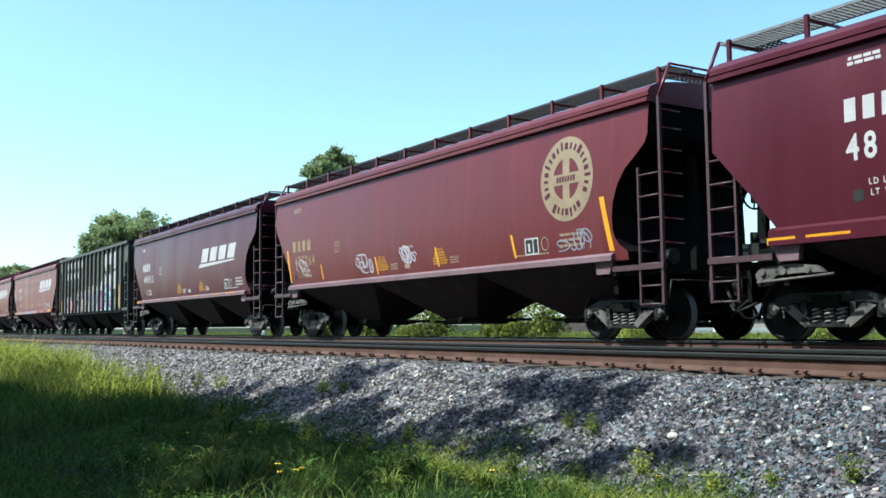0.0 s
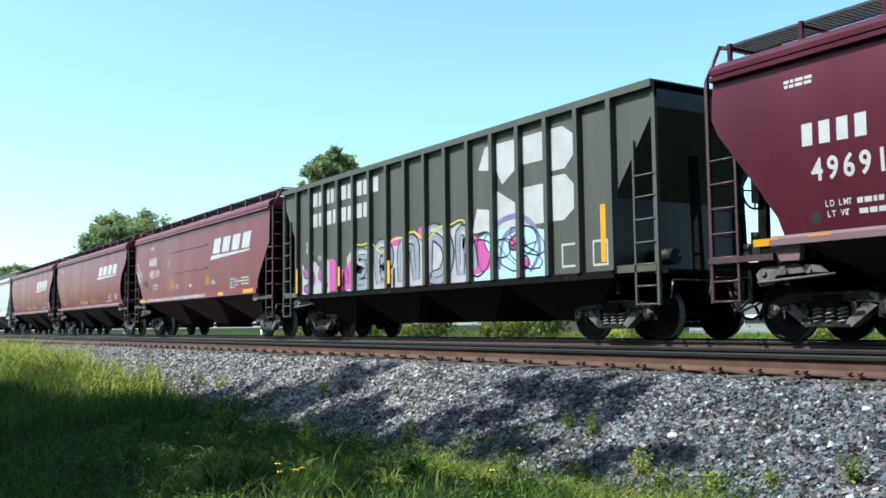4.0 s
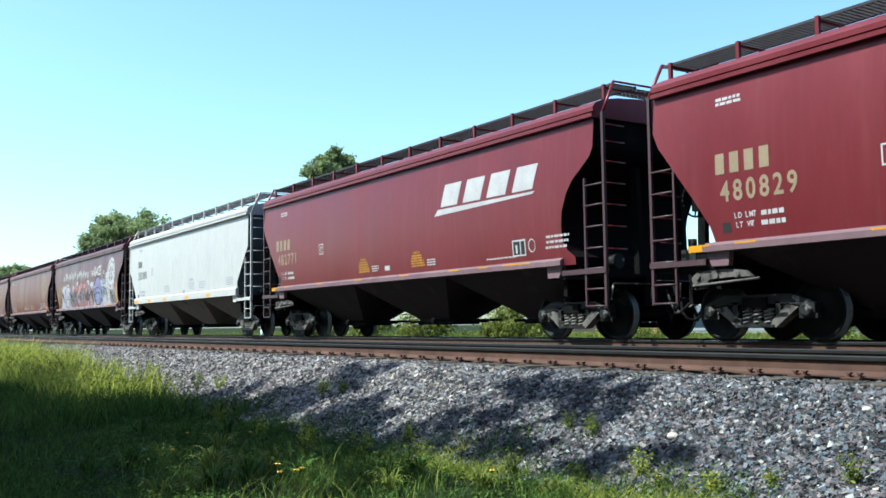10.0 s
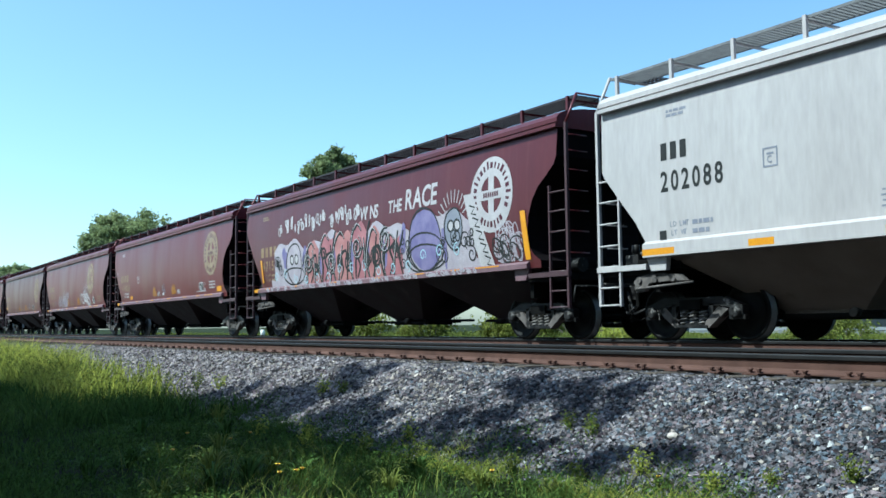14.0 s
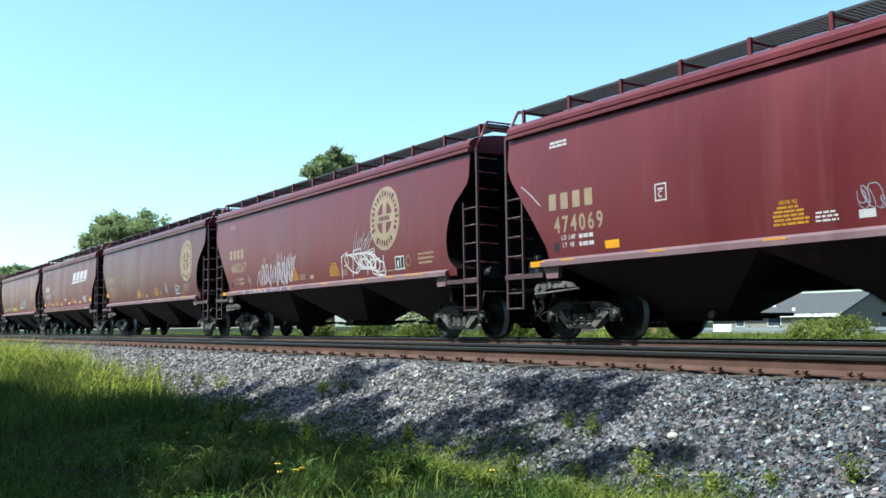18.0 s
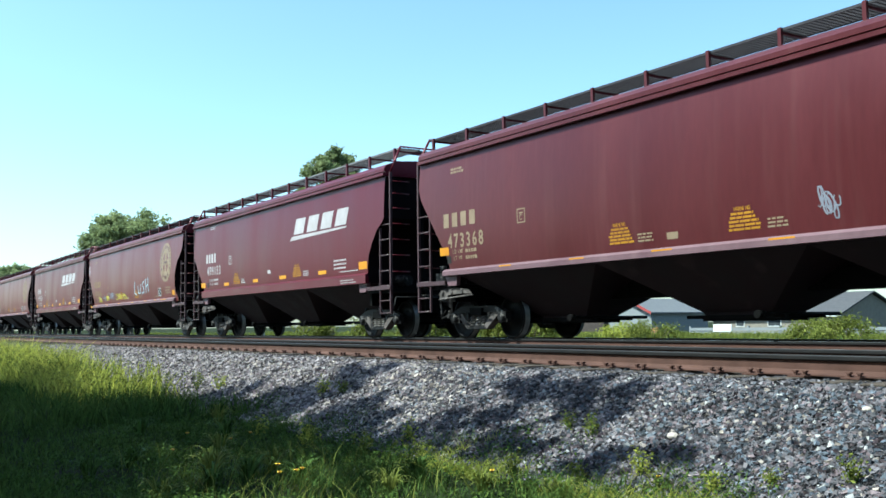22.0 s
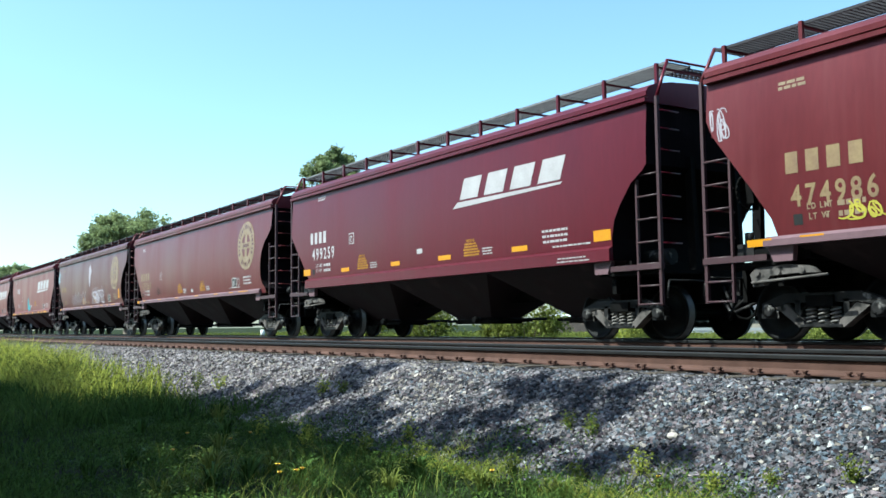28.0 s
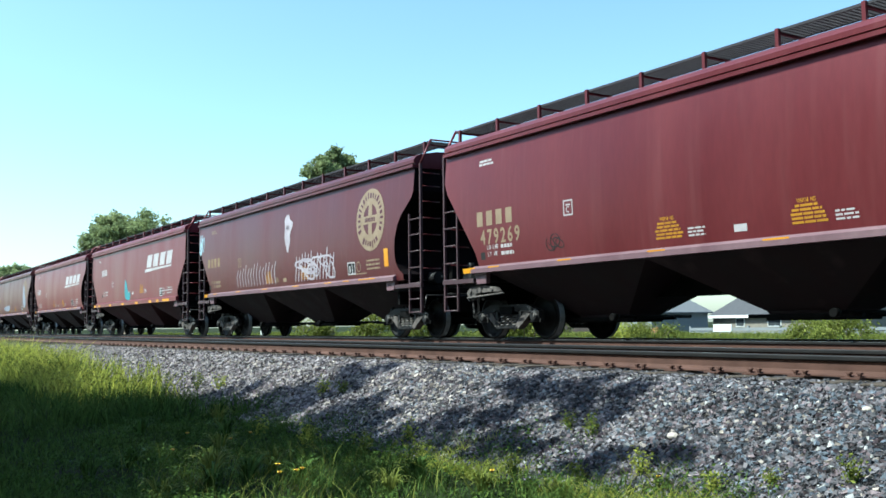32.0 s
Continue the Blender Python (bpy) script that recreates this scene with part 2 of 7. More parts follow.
# ---- mesh helpers ----
def mesh_np(name, verts, faces, mat, smooth=False):
    """A mesh from arrays of corners and of equal-sided faces."""
    v, f = np.asarray(verts, np.float32).reshape(-1, 3), np.asarray(faces, np.int32)
    me = bpy.data.meshes.new(name)
    k = f.shape[1]
    me.vertices.add(len(v)), me.loops.add(f.size), me.polygons.add(len(f))
    me.vertices.foreach_set("co", v.ravel())
    me.loops.foreach_set("vertex_index", f.ravel())
    me.polygons.foreach_set("loop_start", np.arange(0, f.size, k, dtype=np.int32))
    me.polygons.foreach_set("use_smooth", np.full(len(f), smooth))
    me.update(calc_edges=True)
    me.materials.append(mat)
    return me


def box(bm, x0, x1, y0, y1, z0, z1):
    v = [bm.verts.new((x, y, z)) for z in (z0, z1) for y in (y0, y1) for x in (x0, x1)]
    for q in ((0, 2, 3, 1), (4, 5, 7, 6), (0, 1, 5, 4), (2, 6, 7, 3), (0, 4, 6, 2), (1, 3, 7, 5)):
        bm.faces.new([v[i] for i in q])


def tube(bm, a, b, r, sides=8, r2=None):
    """A capped round bar from a to b."""
    a, b = Vector(a), Vector(b)
    d = (b - a).normalized()
    u = d.orthogonal().normalized()
    w = d.cross(u)
    rings = []
    for p, q in ((a, r), (b, r if r2 is None else r2)):
        rings.append([bm.verts.new(p + (u * math.cos(i * math.tau / sides) + w * math.sin(i * math.tau / sides)) * q) for i in range(sides)])
    for i in range(sides):
        j = (i + 1) % sides
        bm.faces.new((rings[0][i], rings[0][j], rings[1][j], rings[1][i])).smooth = True
    bm.faces.new(rings[0][::-1]), bm.faces.new(rings[1])


def prism(bm, pts, y0, y1):
    """A slab: the outline pts in x, z, from y0 to y1."""
    a = [bm.verts.new((x, y0, z)) for x, z in pts]
    b = [bm.verts.new((x, y1, z)) for x, z in pts]
    bm.faces.new(a), bm.faces.new(b[::-1])
    for i in range(len(pts)):
        j = (i + 1) % len(pts)
        bm.faces.new((a[j], a[i], b[i], b[j]))


def lathe(bm, profile, y_axis=True, sides=28, centre=(0, 0, 0)):
    """Turns a profile of (along the axle, radius) about the y axis."""
    cx, cy, cz = centre
    rings = []
    for d, r in profile:
        rings.append([bm.verts.new((cx + r * math.cos(i * math.tau / sides), cy + d, cz + r * math.sin(i * math.tau / sides))) for i in range(sides)])
    for a, b in zip(rings, rings[1:]):
        for i in range(sides):
            j = (i + 1) % sides
            bm.faces.new((a[i], a[j], b[j], b[i])).smooth = True
    bm.faces.new(rings[0][::-1]), bm.faces.new(rings[-1])


CACHE = {}


def part(name, make, material, parent, label="", key=None, at=None):
    """Links what make(bm) builds as one mesh object under parent; parts with one key share their mesh."""
    me = CACHE.get(key) if key else None
    if me is None:
        bm = bmesh.new()
        make(bm)
        bmesh.ops.recalc_face_normals(bm, faces=bm.faces)
        me = bpy.data.meshes.new(name)
        bm.to_mesh(me)
        bm.free()
        me.materials.append(material)
        if key:
            CACHE[key] = me
    ob = new(name, me)
    if key:
        ob.material_slots[0].link = "OBJECT"
        ob.material_slots[0].material = material
    if parent:
        ob.parent = parent
    if at:
        ob.location = at
    if label:
        tagged(ob, label)
    return ob


def data_part(name, me, parent, label="", kind="", loc=None):
    ob = new(name, me)
    if parent:
        ob.parent = parent
    if loc is not None:
        ob.location = loc
    return tagged(ob, label, kind=kind)


# ---- ground ----
def ground_z(x, y):
    """The lie of the land: flat grass, with low swells."""
    low = -0.65 * min(max((y - 30) / 30, 0), 1)
    return -0.97 + low + 0.05 * math.sin(x * 0.31 + 1.3) * math.sin(y * 0.43) + 0.03 * math.sin(x * 0.9 + y * 0.7)


xs = [-2500, -1200, -600, -300, -200, -140, -110, -90] + [-75 + i * 1.0 for i in range(91)] + [20, 30, 50, 100, 250, 600, 1500, 2500]
ys = [-2500, -1000, -400, -150, -60, -30, -15, -8, -4, -2] + [-1 + 0.5 * i for i in range(14)] + [7, 10, 14, 16, 18, 20, 23, 27, 32, 40, 60, 90, 150, 300, 800, 2500]
gv, gf = [], []
for y in ys:
    for x in xs:
        gv.append((x, y, ground_z(x, y) if abs(x) < 100 and abs(y) < 60 else (-0.97 if y < 40 else -1.62)))
for j in range(len(ys) - 1):
    for i in range(len(xs) - 1):
        a = j * len(xs) + i
        gf.append((a, a + 1, a + 1 + len(xs), a + len(xs)))
ground = tagged(new("ground", mesh_np("ground", gv, gf, SOIL, True)), "rough grassy ground beside the railway", "ground", kind="structure")

# the two-track ballast bed, a long low bank
bed = [(4.7, -1.08), (5.15, -0.90), (5.8, -0.58), (6.35, -0.30), (6.6, -0.235), (9.8, -0.235), (10.2, -0.26), (10.8, -0.26), (11.2, -0.235),
       (14.4, -0.235), (14.8, -0.30), (15.6, -0.75), (16.1, -1.08)]
bxs = [-900, -400, -200, -120, -80] + [-60 + i * 0.5 for i in range(141)] + [15, 25, 50, 120, 300, 900]
bv, bf = [], []
for x in bxs:
    for k, (y, z) in enumerate(bed):
        w = 0.06 * math.sin(x * 0.7 + k) + 0.04 * math.sin(x * 1.9 + 2 * k) if 0 < k < 4 else 0.0
        bv.append((x, y + w, z + 0.4 * w))
for i in range(len(bxs) - 1):
    for k in range(len(bed) - 1):
        a = i * len(bed) + k
        bf.append((a, a + len(bed), a + len(bed) + 1, a + 1))
tagged(new("ballast_bed", mesh_np("ballast_bed", bv, bf, BALLAST, True)), "grey crushed-stone ballast bank under two tracks", "ballast", kind="structure")


def slope_z(y):
    for (y0, z0), (y1, z1) in zip(bed, bed[1:]):
        if y0 <= y <= y1:
            return z0 + (z1 - z0) * (y - y0) / (y1 - y0)
    return -0.97


# ---- tracks ----
RAIL_OUTLINE = [(-0.075, -0.18), (0.075, -0.18), (0.075, -0.168), (0.022, -0.150), (0.010, -0.130), (0.010, -0.052), (0.036, -0.038),
                (0.036, -0.010), (0.026, 0.0), (-0.026, 0.0), (-0.036, -0.010), (-0.036, -0.038), (-0.010, -0.052), (-0.010, -0.130),
                (-0.022, -0.150), (-0.075, -0.168)]


def rail_mesh(x0, x1):
    steps = [x0, -120, -60, -30, -10, 0, x1]
    n = len(RAIL_OUTLINE)
    v = [(x, y, z) for x in steps for y, z in RAIL_OUTLINE]
    f = [(i * n + k, (i + 1) * n + k, (i + 1) * n + (k + 1) % n, i * n + (k + 1) % n) for i in range(len(steps) - 1) for k in range(n)]
    me = mesh_np("rail", v, f, RUST_RAIL)
    me.materials.append(RAIL_TOP)
    me.materials.append(RAIL_HEAD)
    for p in me.polygons:
        k = p.index % n
        p.material_index = 1 if k == 8 else 2 if k in (5, 6, 7, 9, 10, 11) else 0
    return me


RAIL_ME = rail_mesh(-800, 800)
bm = bmesh.new()
box(bm, -0.115, 0.115, -1.3, 1.3, -0.36, -0.188)
bmesh.ops.bevel(bm, geom=[e for e in bm.edges], offset=0.012, segments=1, affect="EDGES")
TIE_ME = [None] * 3
for i in range(3):
    b2 = bm.copy()
    r = random.Random(i)
    for v in b2.verts:
        v.co += Vector((r.uniform(-0.012, 0.012), r.uniform(-0.03, 0.03), r.uniform(-0.008, 0.006)))
    TIE_ME[i] = bpy.data.meshes.new("tie")
    b2.to_mesh(TIE_ME[i])
    b2.free()
    TIE_ME[i].materials.append(TIE_WOOD)
bm.free()
bm = bmesh.new()
box(bm, -0.09, 0.09, -0.17, 0.17, -0.19, -0.176)
PLATE_ME = bpy.data.meshes.new("tie_plate")
for sx in (-0.05, 0.05):
    for sy in (-0.1, 0.1):
        box(bm, sx - 0.012, sx + 0.012, sy - 0.014, sy + 0.014, -0.18, -0.145)
        box(bm, sx - 0.02, sx + 0.02, sy - 0.022, sy + 0.022, -0.15, -0.135)
bm.to_mesh(PLATE_ME)
bm.free()
PLATE_ME.materials.append(RUST_RAIL)


def track(yc, x_from, x_to, plates_to, label):
    t = tagged(new("railway_track"), label, "railway track", kind="structure")
    t.location = (0, yc, 0)
    for s in (-GAUGE, GAUGE):
        data_part("rail", RAIL_ME, t, "steel rail with rusty sides and a worn bright head", loc=(0, s, 0))
    r = random.Random(int(yc))
    x = x_from
    while x < x_to:
        o = data_part("tie", TIE_ME[r.randrange(3)], t, loc=(x + r.uniform(-0.03, 0.03), r.uniform(-0.05, 0.05), r.uniform(-0.012, 0.004)))
        o.rotation_euler = (0, 0, radians(r.uniform(-1.5, 1.5)))
        if x > plates_to:
            for s in (-GAUGE, GAUGE):
                data_part("tie_plate", PLATE_ME, t, loc=(o.location.x, s, 0))
        x += 0.5
    return t


track(TRACK_FRONT, -75, 4, -32, "empty railway track with rusty rails on wooden ties")
track(TRACK_TRAIN, -75, 4, -28, "railway track that carries the grain train")


# ---- freight cars ----
# Car space: x along the car from its middle, -y towards the camera side, z up from the rail head.
WHEEL_R = 0.457


def interp(pairs, z):
    """Straight steps between (z, value) pairs, z falling."""
    if z >= pairs[0][0]:
        return pairs[0][1]
    for (z0, v0), (z1, v1) in zip(pairs, pairs[1:]):
        if z >= z1:
            return v0 + (v1 - v0) * (z - z0) / (z1 - z0)
    return pairs[-1][1]


STYLES = {
    # left and right cut of the side sheet: metres in from the end, by height; the bulge of the side; the sill's top
    "round": dict(left=[(3.35, 0.0), (3.1, 0.12), (2.8, 0.36), (2.2, 0.82), (1.75, 1.12), (1.5, 1.2)],
                  right=[(3.40, 0.05), (3.25, 0.12), (3.05, 0.36), (2.89, 0.58), (2.65, 0.77), (2.35, 0.90), (2.1, 0.94), (1.9, 0.94), (1.75, 0.90), (1.62, 0.8), (1.5, 0.62)],
                  bulge=0.08, sill=1.50, ribs=()),
    "straight": dict(left=[(2.86, 0.0), (2.78, 0.08), (2.1, 0.70), (1.62, 1.08), (1.5, 1.10)],
                     right=[(2.90, 0.06), (2.80, 0.16), (2.63, 0.42), (2.3, 0.70), (2.05, 0.86), (1.76, 0.94), (1.5, 0.95)],
                     bulge=0.055, sill=1.62, ribs=()),
    "angled": dict(left=[(2.90, 0.0), (2.80, 0.05), (1.95, 0.78), (1.60, 1.0), (1.5, 1.02)],
                   right=[(2.90, 0.06), (2.75, 0.2), (1.80, 1.02), (1.5, 1.04)],
                   bulge=0.02, sill=1.56, ribs=()),
}
EAVE = 3.98
SILL_BOTTOM = 1.36


def side_y(style, z):
    """How far the side stands out from the car's middle at height z."""
    k = (z - SILL_BOTTOM) / (EAVE - SILL_BOTTOM)
    return 1.545 + STYLES[style]["bulge"] * 4 * k * (1 - k)


def hopper_body(bm, style, half):
    st = STYLES[style]
    zs = sorted({round(z, 3) for z in [SILL_BOTTOM + (EAVE - SILL_BOTTOM) * i / 16 for i in range(17)] + [p[0] for p in st["left"]] + [p[0] for p in st["right"]]}, reverse=True)
    rows = []
    for z in zs:
        xl, xr, y = -half + interp(st["left"], z), half - interp(st["right"], z), side_y(style, z)
        rows.append([bm.verts.new(p) for p in ((xl, -y, z), (xr, -y, z), (xr, y, z), (xl, y, z))])
    for a, b in zip(rows, rows[1:]):
        for k in range(4):
            f = bm.faces.new((a[k], a[(k + 1) % 4], b[(k + 1) % 4], b[k]))
            f.smooth = k in (0, 2)
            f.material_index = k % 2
        for k in range(4):
            bm.edges.get((a[k], b[k])).smooth = False
    bm.faces.new(rows[0]), bm.faces.new(rows[-1][::-1])


def hopper_roof(bm, half):
    """The curved roof, a little over the sides, with the raised trough in the middle."""
    prof = [(1.56, EAVE - 0.055), (1.645, EAVE - 0.05), (1.645, EAVE + 0.015), (1.57, EAVE + 0.022), (1.57, EAVE + 0.046), (1.61, EAVE + 0.052), (1.61, EAVE + 0.13), (1.55, EAVE + 0.20), (1.38, EAVE + 0.28), (1.0, EAVE + 0.345), (0.42, EAVE + 0.385)]
    full = [(-y, z) for y, z in prof] + [(y, z) for y, z in prof[::-1]]
    n = len(full)
    ends = []
    for x, pull in ((-half, 0.0), (-half + 0.12, 0.0), (half - 0.12, 0.0), (half, 0.0)):
        ends.append([bm.verts.new((x, y, z)) for y, z in full])
    for a, b in zip(ends, ends[1:]):
        for k in range(n - 1):
            f = bm.faces.new((a[k], b[k], b[k + 1], a[k + 1]))
            f.smooth = 6 < k < n - 8
        bm.faces.new((a[n - 1], b[n - 1], b[0], a[0]))
    bm.faces.new(ends[0]), bm.faces.new(ends[-1][::-1])


def bay(bm, x0, x1):
    """One hopper: its plates slope in from the sill to the outlet."""
    xm = (x0 + x1) / 2
    top = [(x0, -1.48), (x1, -1.48), (x1, 1.48), (x0, 1.48)]
    mid = [(xm - 0.70, -0.42), (xm + 0.70, -0.42), (xm + 0.70, 0.42), (xm - 0.70, 0.42)]
    low = [(xm - 0.66, -0.40), (xm + 0.66, -0.40), (xm + 0.66, 0.40), (xm - 0.66, 0.40)]
    rows = [[bm.verts.new((x, y, z)) for x, y in q] for q, z in ((top, SILL_BOTTOM - 0.004), (mid, 0.46), (low, 0.40))]
    for a, b in zip(rows, rows[1:]):
        for k in range(4):
            bm.faces.new((a[k], a[(k + 1) % 4], b[(k + 1) % 4], b[k]))
    bm.faces.new(rows[0]), bm.faces.new(rows[-1][::-1])


def gate(bm, xm):
    """The outlet's sliding gate with its rails and capstans."""
    box(bm, xm - 0.70, xm + 0.70, -0.44, 0.44, 0.31, 0.40)
    box(bm, xm - 1.0, xm + 1.0, -0.50, -0.42, 0.35, 0.41)
    box(bm, xm - 1.0, xm + 1.0, 0.42, 0.50, 0.35, 0.41)
    tube(bm, (xm + 0.92, -0.95, 0.41), (xm + 0.92, 0.95, 0.41), 0.032)
    tube(bm, (xm + 0.92, -1.05, 0.41), (xm + 0.92, -0.93, 0.41), 0.065)


def sill(bm, x0, x1, s, top):
    """The side sill: its upper flange slopes outwards to a flat face."""
    prof = [(1.53, SILL_BOTTOM), (1.64, SILL_BOTTOM), (1.64, top - 0.05), (1.56, top), (1.53, top)]
    a = [bm.verts.new((x0, s * y, z)) for y, z in prof]
    b = [bm.verts.new((x1, s * y, z)) for y, z in prof]
    bm.faces.new(a), bm.faces.new(b[::-1])
    for i in range(5):
        bm.faces.new((a[i], b[i], b[(i + 1) % 5], a[(i + 1) % 5]))


def side_frame(bm, y):
    """A cast truck side: top and bottom members meet at the bearings, with windows round the springs."""
    s = -1 if y < 0 else 1
    y0, y1 = y - 0.07, y + 0.07
    prism(bm, [(-1.02, 0.56), (-0.62, 0.70), (0.62, 0.70), (1.02, 0.56), (1.02, 0.42), (0.9, 0.45), (0.58, 0.56), (-0.58, 0.56), (-0.9, 0.45), (-1.02, 0.42)], y0, y1)
    prism(bm, [(-0.80, 0.52), (-0.32, 0.20), (0.32, 0.20), (0.80, 0.52), (0.66, 0.55), (0.28, 0.30), (-0.28, 0.30), (-0.66, 0.55)], y0, y1)
    for q in (-1, 1):
        prism(bm, [(q * 0.36, 0.28), (q * 0.44, 0.30), (q * 0.44, 0.60), (q * 0.34, 0.60)], y0, y1)
        prism(bm, [(q * 0.74, 0.34), (q * 1.05, 0.34), (q * 1.05, 0.40), (q * 0.74, 0.58)], y0 + 0.02, y1 - 0.02)
    box(bm, -0.34, 0.34, y - 0.11, y + 0.11, 0.215, 0.25)


def tension_leg(bm, y, q):
    """The slanting leg of the truck side beside the springs, bright with dust."""
    prism(bm, [(q * 0.76, 0.50), (q * 0.56, 0.54), (q * 0.30, 0.31), (q * 0.27, 0.21), (q * 0.36, 0.21)], y - 0.09, y + 0.09)


def brake_casting(bm, x):
    """The cast lever guard that hangs over the truck at the brake end."""
    prism(bm, [(x, 0.98), (x + 0.10, 1.07), (x + 0.62, 1.10), (x + 1.02, 1.06), (x + 1.14, 0.96), (x + 0.80, 0.97), (x + 0.36, 0.95), (x + 0.24, 0.82), (x + 0.06, 0.80)], -1.48, -1.38)
    for dx in (0.14, 0.5, 0.9):
        tube(bm, (x + dx, -1.51, 1.0), (x + dx, -1.34, 1.0), 0.05, 8)
    tube(bm, (x + 0.05, -1.5, 0.86), (x + 1.3, -1.47, 0.93), 0.02, 6)


def bearing(bm):
    lathe(bm, [(-0.09, 0.07), (-0.085, 0.10), (0.0, 0.115), (0.10, 0.115), (0.11, 0.09)], sides=16)
    for i in range(3):
        a = i * math.tau / 3
        tube(bm, (0.06 * math.cos(a), -0.10, 0.06 * math.sin(a)), (0.06 * math.cos(a), -0.08, 0.06 * math.sin(a)), 0.014, 6)


def spring(bm):
    """A coil of round bar."""
    turns, seg, r, wire = 4.5, 10, 0.065, 0.016
    n = int(turns * seg)
    prev = None
    for i in range(n + 1):
        a = i * math.tau / seg
        c = Vector((r * math.cos(a), r * math.sin(a), 0.245 * i / n))
        out = Vector((math.cos(a), math.sin(a), 0))
        ring = [bm.verts.new(c + out * wire * math.cos(k * math.tau / 5) + Vector((0, 0, wire * math.sin(k * math.tau / 5)))) for k in range(5)]
        if prev:
            for k in range(5):
                bm.faces.new((prev[k], prev[(k + 1) % 5], ring[(k + 1) % 5], ring[k])).smooth = True
        prev = ring


def wheel_pair(bm):
    tube(bm, (0, -0.95, 0), (0, 0.95, 0), 0.075, 12)
    for s in (-1, 1):
        prof = [(0.66, 0.10), (0.66, 0.14), (0.70, 0.20), (0.695, 0.36), (0.665, 0.40), (0.665, 0.482), (0.695, 0.480), (0.705, WHEEL_R), (0.80, WHEEL_R - 0.004), (0.80, 0.40), (0.765, 0.385), (0.755, 0.22), (0.80, 0.15), (0.80, 0.09)]
        lathe(bm, [(d * s, r) for d, r in prof], sides=32)


def truck(car, x, key):
    t = new("truck")
    t.parent = car
    t.location = (x, 0, 0)
    tagged(t, "two-axle cast steel truck with grimy side frames")
    for y in (-1.0, 1.0):
        part("side_frame", lambda bm: side_frame(bm, y), FRAME_STEEL, t, key=("sf", y))
        for xs_ in (-0.889, 0.889):
            b = part("bearing_cap", bearing, FRAME_STEEL, t, key="bearing", at=(xs_, y - 0.03 if y < 0 else y + 0.03, WHEEL_R))
            if y > 0:
                b.rotation_euler = (0, 0, math.pi)
        for k in (-0.2, 0.0, 0.2):
            part("spring", spring, SPRING_STEEL, t, key="spring", at=(k, y - 0.02, 0.25))
        for q in (-1, 1):
            part("tension_leg", lambda bm: tension_leg(bm, y, q), LEG_DUST, t, "slanting leg of the truck side, pale with dust", key=("leg", y, q))
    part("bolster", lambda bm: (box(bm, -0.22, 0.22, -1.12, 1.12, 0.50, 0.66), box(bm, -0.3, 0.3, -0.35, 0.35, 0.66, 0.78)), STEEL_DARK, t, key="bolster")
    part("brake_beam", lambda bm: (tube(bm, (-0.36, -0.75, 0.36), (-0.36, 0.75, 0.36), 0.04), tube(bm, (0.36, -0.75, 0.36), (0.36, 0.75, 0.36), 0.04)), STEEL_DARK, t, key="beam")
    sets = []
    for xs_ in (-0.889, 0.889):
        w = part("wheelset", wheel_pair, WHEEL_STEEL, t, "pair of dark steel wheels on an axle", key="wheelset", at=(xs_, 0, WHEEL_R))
        me = w.data
        if len(me.materials) == 1:
            me.materials.append(TREAD_STEEL)
            for p in me.polygons:
                r = [math.hypot(me.vertices[i].co.x, me.vertices[i].co.z) for i in p.vertices]
                if min(r) > WHEEL_R - 0.01 and abs(p.center.y) > 0.69:
                    p.material_index = 1
        sets.append(w)
    return sets


def coupler(bm, s, x):
    """Shank and knuckle, from x outwards."""
    box(bm, min(x, x + s * 0.5), max(x, x + s * 0.5), -0.09, 0.09, 0.78, 0.95)
    prism_pts = [(x + s * 0.45, 0.72), (x + s * 0.78, 0.74), (x + s * 0.80, 1.0), (x + s * 0.45, 1.02)]
    prism(bm, prism_pts, -0.16, 0.14)
    tube(bm, (x + s * 0.1, -0.18, 0.9), (x + s * 0.55, -0.42, 0.45), 0.025)
    tube(bm, (x + s * 0.55, -0.42, 0.45), (x + s * 0.85, -0.2, 0.62), 0.025)


def ladder(car, s, half, tall, mat, tag):
    """Side ladder at an end: a tall stile at the corner, a short one inboard, and rungs that hang below the sill."""
    xo, xi, y = s * (half + 0.12), s * (half - 0.36), -1.53
    frame_ = part("ladder", lambda bm: box(bm, min(xo, xo + s * 0.055), max(xo, xo + s * 0.055), y - 0.02, y + 0.04, 0.58, EAVE + 0.02), mat, car, "dark iron side ladder", key=("lad", tag, s))
    part("stile", lambda bm: box(bm, xi - 0.02, xi + 0.02, y - 0.02, y + 0.03, 0.58, tall), mat, frame_, key=("stile", tag, s))
    for z in (0.60, 0.90, 1.26, 1.62, 2.0, 2.38, 2.74):
        if z < tall:
            part("rung", lambda bm: tube(bm, (xi, y - 0.01, 0), (xo + s * 0.03, y - 0.01, 0), 0.017, 6), mat, frame_, key=("rung", tag, s), at=(0, 0, z))


